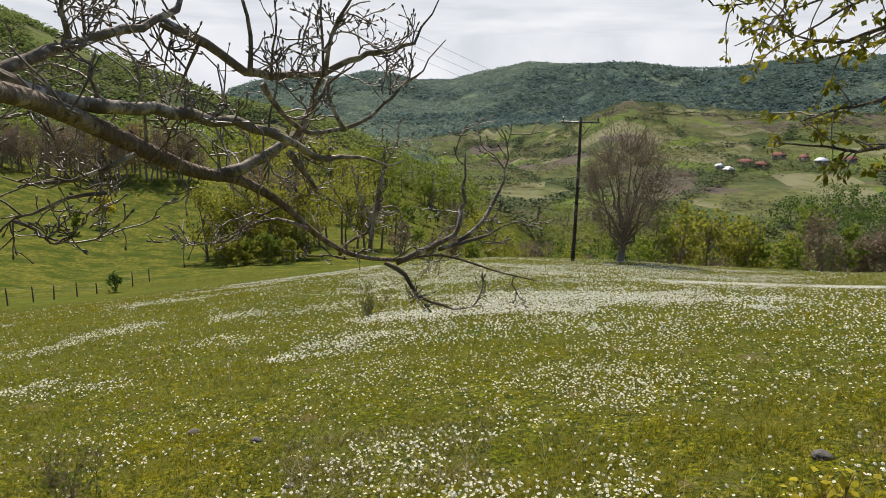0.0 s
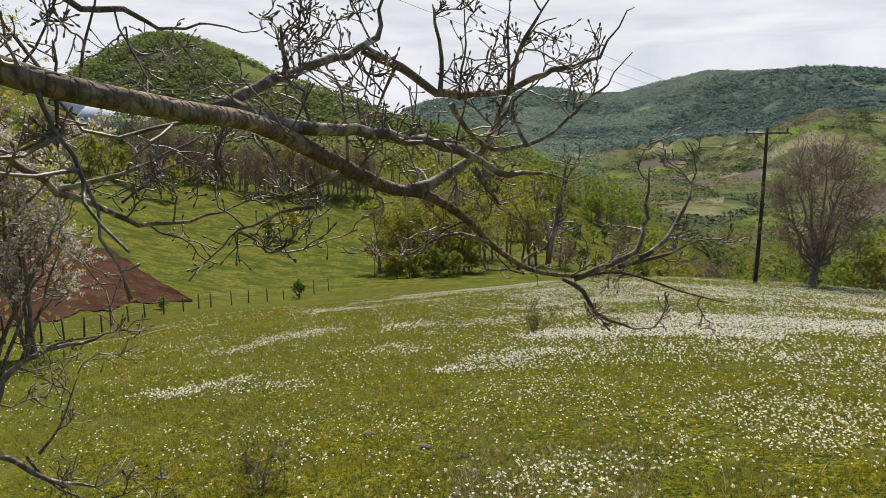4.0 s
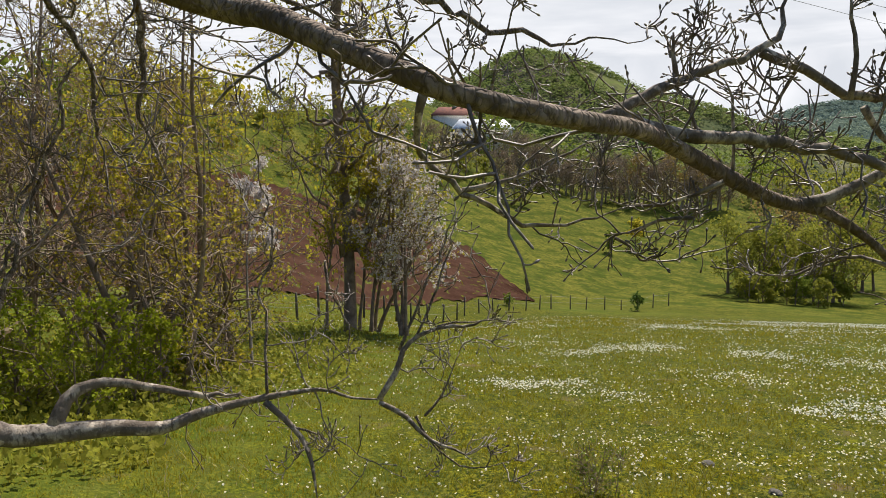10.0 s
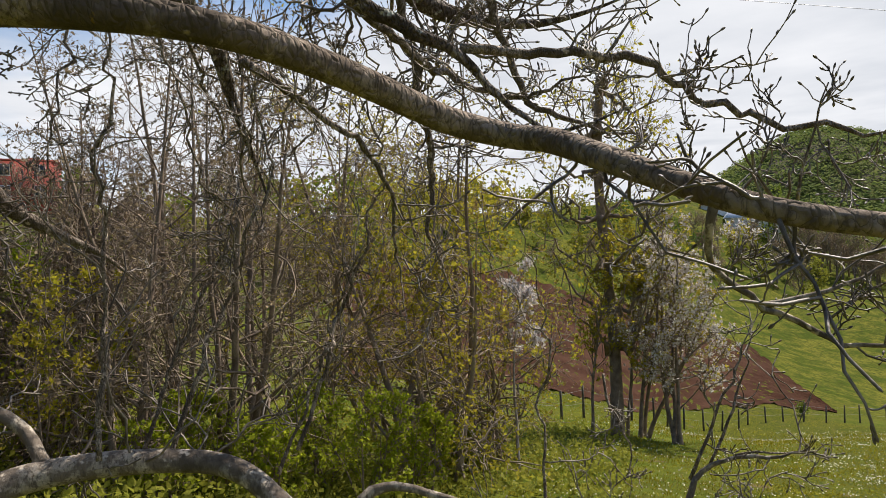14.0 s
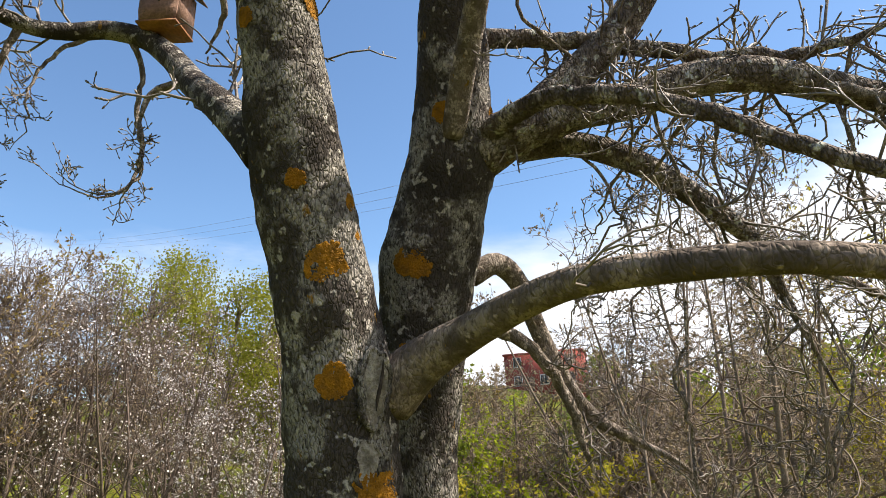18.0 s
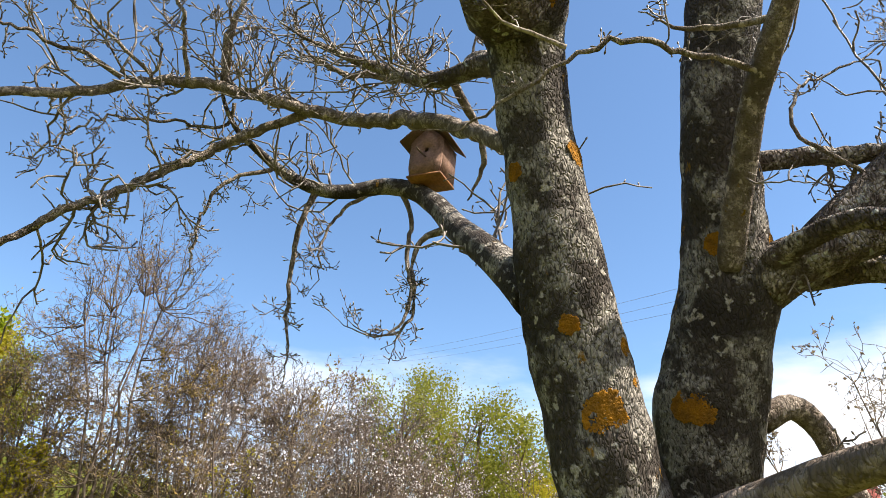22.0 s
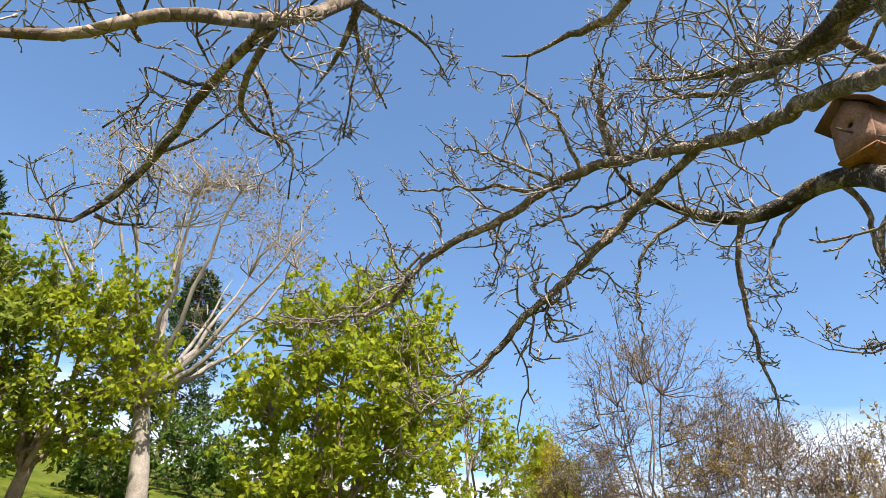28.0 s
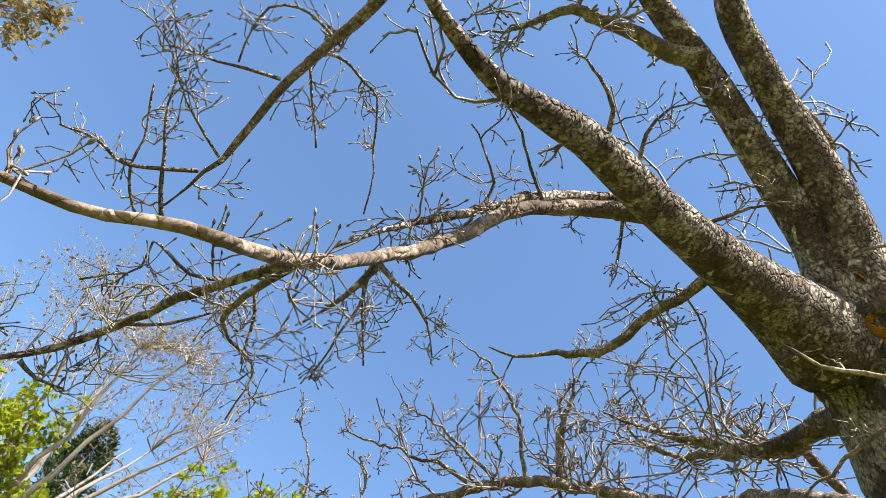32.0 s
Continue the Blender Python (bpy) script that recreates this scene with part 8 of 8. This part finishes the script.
def blades(name, label, n, az0, az1, D0, D1, h, w, material):
    x, y, z, D_, _ = scatter(n, az0, az1, D0, D1)
    hh = h * rng.uniform(0.4, 1.3, n) * np.clip(0.78 + 0.5 * lump(x, y, 41, 1.5) + 0.7 * lump(x, y, 42, 5.0), 0.18, 1.9) * (1 + D_ / 30)
    ww = w * (1 + D_ / 7)
    a = rng.uniform(0, 6.28, n)
    lean = rng.normal(size=(n, 2)) * 0.75
    p = np.stack([x, y, z - 0.01], 1)
    s = np.stack([np.cos(a) * ww, np.sin(a) * ww, 0 * a], 1)
    mid = p + np.stack([lean[:, 0] * hh * 0.35, lean[:, 1] * hh * 0.35, hh * 0.6], 1)
    tip = p + np.stack([lean[:, 0] * hh, lean[:, 1] * hh, hh], 1)
    g = Geo()
    v = np.stack([p - s, p + s, mid + s * 0.7, tip, mid - s * 0.7], 1)
    i = np.arange(n)[:, None] * 5
    g.add(v, np.concatenate([i, i + 1, i + 2, i + 4], 1), np.concatenate([i + 4, i + 2, i + 3], 1))
    tagged(part(name, g, material, None), label, "grass", kind="stuff")


blades("grass", "short yellow-green meadow grass", 120000, -42, 105, 2.4, 9, 0.052, 0.0022, GRASS)
blades("grass", "short yellow-green meadow grass", 110000, -42, 80, 9, 42, 0.046, 0.0030, GRASS)
blades("dry_grass", "scattered dry straw stalks in the meadow", 5000, -42, 90, 2.4, 16, 0.10, 0.0014, STRAW)
blades("dry_grass", "trampled patch of dry brown grass", 5200, -5, 13, 4.0, 5.4, 0.05, 0.0018, STRAW)


# streaks where the flowers stand thickest: bearing and distance of both ends, half depth as a share of the distance, strength
STREAKS = [(34, 13.7, 24.6, 17.4, 0.035, 1.0), (26.4, 23, 17.3, 38, 0.05, 1.0), (24.2, 12.7, 17.2, 12.3, 0.05, 1.25), (18.1, 16.4, 7.4, 16.2, 0.05, 1.0), (37.1, 9.8, 31.5, 10.4, 0.04, 0.9),
           (17.4, 38, 6.3, 41, 0.14, 1.2), (26, 27, 15, 27, 0.05, 0.9), (25.4, 6.7, 21.3, 7.1, 0.05, 0.7), (6.3, 24, -27.7, 36, 0.16, 1.0), (6.2, 17.4, -27.7, 12.4, 0.10, 0.8), (-9.9, 7, -15.5, 6.8, 0.05, 1.0),
           (6.2, 12.6, -12.6, 11.7, 0.06, 0.7), (8, 4.7, -10, 5.1, 0.07, 0.35), (-13.7, 8.6, -36, 8.1, 0.07, 0.8), (8, 20, -4, 21, 0.06, 1.0), (14, 9.0, 4, 8.0, 0.06, 0.5), (-20, 22, -40, 18, 0.12, 0.9), (32, 5.2, 26, 5.0, 0.08, 0.5)]


def drift(x, y, D_, az_):
    """How thickly the white flowers stand: streaks across the slope, thickest towards the crest."""
    u = x * math.cos(radians(20)) + y * math.sin(radians(20))
    v = -x * math.sin(radians(20)) + y * math.cos(radians(20))
    band = 0.8 * lump(u * 0.4, v, 51, 0.8) + 0.8 * lump(u * 0.7, v, 52, 2.1) + 0.7 * lump(u, v, 53, 6.0)
    right = smooth(18, -2, az_)
    spot = 0 * D_
    for a0, d0, a1, d1, k, w in STREAKS:
        t = (az_ - a0) / (a1 - a0)
        over = np.maximum(np.maximum(-t, t - 1), 0) * abs(a1 - a0) / 1.6
        mid = np.log(d0) + (np.log(d1) - np.log(d0)) * np.clip(t, 0, 1) + 0.5 * k * lump(u, v, 54, 0.7)
        spot = np.maximum(spot, w * np.exp(-over ** 2 - ((np.log(np.maximum(D_, 0.1)) - mid) / k) ** 2))
    return 1.15 * band + (1.15 + 0.5 * band) * spot - 0.62 + 0.30 * right - 0.50 * smooth(-14, -26, az_) * smooth(10, 5, D_) - 0.25 * smooth(-16, -26, az_) - 0.28 * smooth(6.2, 4.6, D_) - 0.5 * smooth(41, 46, D_) - 0.30 * smooth(34, 44, az_)


def flowers():
    # close ones have petals and a yellow middle
    x, y, z, D_, az_ = scatter(125000, -42, 62, 2.6, 11)
    ok = rng.uniform(0, 1, len(x)) < 0.014 + 0.07 * smooth(16, -2, az_) * smooth(5, 7, D_) + (0.20 + 0.16 * smooth(16, -6, az_)) * smooth(-0.75, 0.85, drift(x, y, D_, az_))
    x, y, z = x[ok], y[ok], z[ok]
    n = len(x)
    c = np.stack([x, y, z + rng.uniform(0.04, 0.10, n)], 1)
    nrm = unit(np.stack([rng.normal(size=n) * 0.45, rng.normal(size=n) * 0.45 - 0.15, np.ones(n)], 1))
    a = unit(np.cross(nrm, rng.normal(size=(n, 3))))
    b = np.cross(nrm, a)
    r = rng.uniform(0.0075, 0.014, n)[:, None]
    k = 10
    ring = []
    for i in range(k):
        t = 2 * math.pi * i / k
        q = 1.0 if i % 2 else 0.74
        ring.append(c + (a * math.cos(t) + b * math.sin(t)) * r * q + nrm * r * 0.12)
    v = np.stack([c + nrm * r * 0.3] + ring, 1)
    i0 = np.arange(n)[:, None] * (k + 1)
    tri = np.stack([np.concatenate([i0, i0 + 1 + j, i0 + 1 + (j + 1) % k], 1) for j in range(k)], 1)
    g = Geo()
    g.add(v, tris=tri)
    tagged(part("daisies", g, DAISY, None), "small white daisies scattered over the meadow", "flowers", kind="stuff")
    g = Geo()
    w = nrm * r * 0.42
    v = np.stack([c + w + a * r * 0.3, c + w + b * r * 0.3, c + w - a * r * 0.3, c + w - b * r * 0.3, c + w * 1.7], 1)
    i0 = np.arange(n)[:, None] * 5
    g.add(v, tris=np.stack([np.concatenate([i0 + j, i0 + (j + 1) % 4, i0 + 4], 1) for j in range(4)], 1))
    tagged(part("daisy_discs", g, YOLK, None), "yellow middles of the meadow daisies", "flowers", kind="stuff")
    # further off a bloom is a tilted patch
    x, y, z, D_, az_ = scatter(430000, -42, 58, 9, 46)
    ok = rng.uniform(0, 1, len(x)) < 0.015 + 0.05 * smooth(18, 2, az_) + (0.30 + 0.16 * smooth(20, -2, az_)) * smooth(-0.5, 0.95, drift(x, y, D_, az_))
    x, y, z, D_ = x[ok], y[ok], z[ok], D_[ok]
    n = len(x)
    c = np.stack([x, y, z + rng.uniform(0.05, 0.11, n)], 1)
    nrm = unit(np.stack([rng.normal(size=n) * 0.5, rng.normal(size=n) * 0.5 - 0.4, np.ones(n)], 1))
    a = unit(np.cross(nrm, rng.normal(size=(n, 3))))
    b = np.cross(nrm, a)
    r = (rng.uniform(0.009, 0.015, n) * (1 + D_ / 60))[:, None]
    v = np.stack([c + a * r, c + b * r, c - a * r, c - b * r], 1)
    i0 = np.arange(n)[:, None] * 4
    g = Geo()
    g.add(v, np.concatenate([i0, i0 + 1, i0 + 2, i0 + 3], 1))
    tagged(part("daisy_drift", g, DAISY, None), "white drifts of daisies towards the crest of the meadow", "flowers", kind="stuff")


flowers()


def stone(az_, D_, size, flat=0.55):
    p = on_land(az_, D_)
    bm = bmesh.new()
    bmesh.ops.create_icosphere(bm, subdivisions=3, radius=size)
    off = Vector((az_, D_, 0))
    for v in bm.verts:
        v.co *= 1 + 0.35 * noise.noise(v.co / size * 1.1 + off) + 0.12 * noise.noise(v.co / size * 4 + off)
        v.co.z *= flat
    me = bpy.data.meshes.new("stone")
    bm.to_mesh(me)
    bm.free()
    me.materials.append(STONE)
    me.polygons.foreach_set("use_smooth", np.ones(len(me.polygons), bool))
    ob = new("stone", me)
    ob.location = p + Vector((0, 0, size * flat * 0.25))
    tagged(ob, "grey field stone half sunk in the grass", "stone", "field stones")


for a_, D_, s_ in [(-30.8, 4.6, 0.06), (-4.6, 3.4, 0.07), (15.5, 5.6, 0.05), (12.5, 4.4, 0.035), (-8.0, 3.7, 0.05), (20.5, 6.2, 0.06)]:
    stone(a_, D_, s_)

# small bushes in the meadow
tree("thorn_bush", "small dark twiggy bush in the grass", on_land(29.0, 5.0), 0.52, 5, 0.006, 0.1, 6, 4, 2, 0.35, 35, "brown", "mid", 1, 0.02, category="shrub", twig=0.0018)
tree("thorn_bush", "small upright bush in the flowering meadow", on_land(6.3, 13.5), 0.95, 5, 0.010, 0.1, 6, 4, 2, 0.35, 32, "brown", "mid", 1, 0.03, category="shrub", twig=0.003)
tree("oak_seedling", "young shrub with fresh yellow-green leaves in the grass", on_land(-31.5, 3.1), 0.55, 4, 0.006, 0.15, 6, 4, 2, 0.42, 45, "brown", "olive", 2, 0.03, category="shrub", twig=0.002)
tree("oak_seedling", "young shrub with fresh yellow-green leaves in the grass", on_land(-36.5, 3.3), 0.6, 4, 0.006, 0.15, 6, 4, 2, 0.42, 45, "brown", "olive", 2, 0.03, category="shrub", twig=0.002)

OAK_LIMBS = [
    [(1.61, 2.35, 2.01, 0.0183), (1.40, 2.37, 1.95, 0.0132), (1.27, 2.40, 1.88, 0.0108), (1.13, 2.42, 1.92, 0.0085), (1.02, 2.46, 1.98, 0.0063), (0.87, 2.51, 2.03, 0.0042)],
    [(1.66, 2.34, 1.82, 0.0183), (1.44, 2.38, 1.72, 0.0132), (1.31, 2.40, 1.70, 0.0108), (1.19, 2.41, 1.65, 0.0085), (1.08, 2.46, 1.69, 0.0042)],
    [(1.67, 2.34, 1.62, 0.0183), (1.45, 2.37, 1.57, 0.0132), (1.26, 2.37, 1.57, 0.0106), (1.13, 2.44, 1.58, 0.0085), (0.95, 2.52, 1.58, 0.0042)],
    [(1.64, 2.24, 1.51, 0.0132), (1.47, 2.29, 1.47, 0.0086), (1.33, 2.32, 1.45, 0.0063)],
    [(1.47, 2.30, 2.11, 0.0132), (1.33, 2.35, 2.03, 0.0108), (1.20, 2.38, 1.95, 0.0085), (1.09, 2.44, 1.88, 0.0063), (0.97, 2.49, 1.89, 0.0042)],
    [(1.35, 2.54, 2.18, 0.0090), (1.27, 2.59, 2.12, 0.0079), (1.20, 2.65, 2.03, 0.0069), (1.16, 2.68, 1.96, 0.0059), (1.08, 2.72, 1.92, 0.0048), (1.04, 2.73, 1.92, 0.0037)],
    [(1.27, 2.59, 2.12, 0.0060), (1.17, 2.65, 2.07, 0.0052), (1.08, 2.69, 2.06, 0.0043), (0.99, 2.73, 2.06, 0.0035), (0.91, 2.76, 2.08, 0.0026)],
    [(1.22, 2.69, 2.05, 0.0060), (1.20, 2.71, 2.01, 0.0049), (1.24, 2.69, 1.99, 0.0039), (1.30, 2.66, 1.98, 0.0029)],
    [(1.54, 2.40, 2.02, 0.0100), (1.45, 2.47, 1.94, 0.0088), (1.38, 2.52, 1.88, 0.0077), (1.29, 2.57, 1.85, 0.0065), (1.20, 2.61, 1.85, 0.0053), (1.15, 2.63, 1.88, 0.0042)],
]

OAK_LEAF = mat("young_oak_leaf", (0.17, 0.175, 0.02), 0.5, (0.10, 0.115, 0.016), 3.0, island=(0.36, 0.31, 0.03), trans=0.45)
# leafy oak whose branch reaches in from beside the camera
oak = thing("oak_tree", "oak with lobed yellow-green young leaves on thin drooping branches", "tree", at=on_land(-66, 4.6))
q = np.array(oak.location)
g = Geo()
tr = grow([q - [0, 0, 0.2]], [[0.05, 0, 1]], 5.5, 12, 0.03)
tubes(g, tr, taper(0.16, 0.05, 12), 14)
part("trunk", g, LIMB_BARK, oak, smooth=True)
for rows in OAK_LIMBS:
    c = spline([(*tr[0, 6 if rows[0][2] < 2.2 else 8], 0.03)] + rows[:-1], 0.05)
    g = Geo()
    tubes(g, c[:, :3], c[:, 3], 7)
    br = part("branch", g, LIMB_BARK, oak, smooth=True)
    line = c[None, len(c) // 2:, :3]
    w, s, p, d = spawn(line, 28, 0.0, 1.0, 50)
    a = grow(p, d, rng.uniform(0.05, 0.20, len(w)), 6, 0.2, -0.02)
    g = Geo()
    tubes(g, a, taper(np.full(len(a), 0.003), 0.0014, 6), 4)
    part("twig_spray", g, TWIG, br, kind="stuff")
    g = Geo()
    # young leaves stand in drooping tufts on the twigs
    at = np.concatenate([np.repeat(a[:, -1], 8, 0), np.repeat(a[:, 3], 5, 0)])
    at = at + rng.normal(size=at.shape) * 0.009
    leaves(g, at, 0.0155, long=2.0, d=rng.normal(size=at.shape) + np.array([0, 0, -0.8]))
    part("foliage", g, OAK_LEAF, br, kind="stuff")
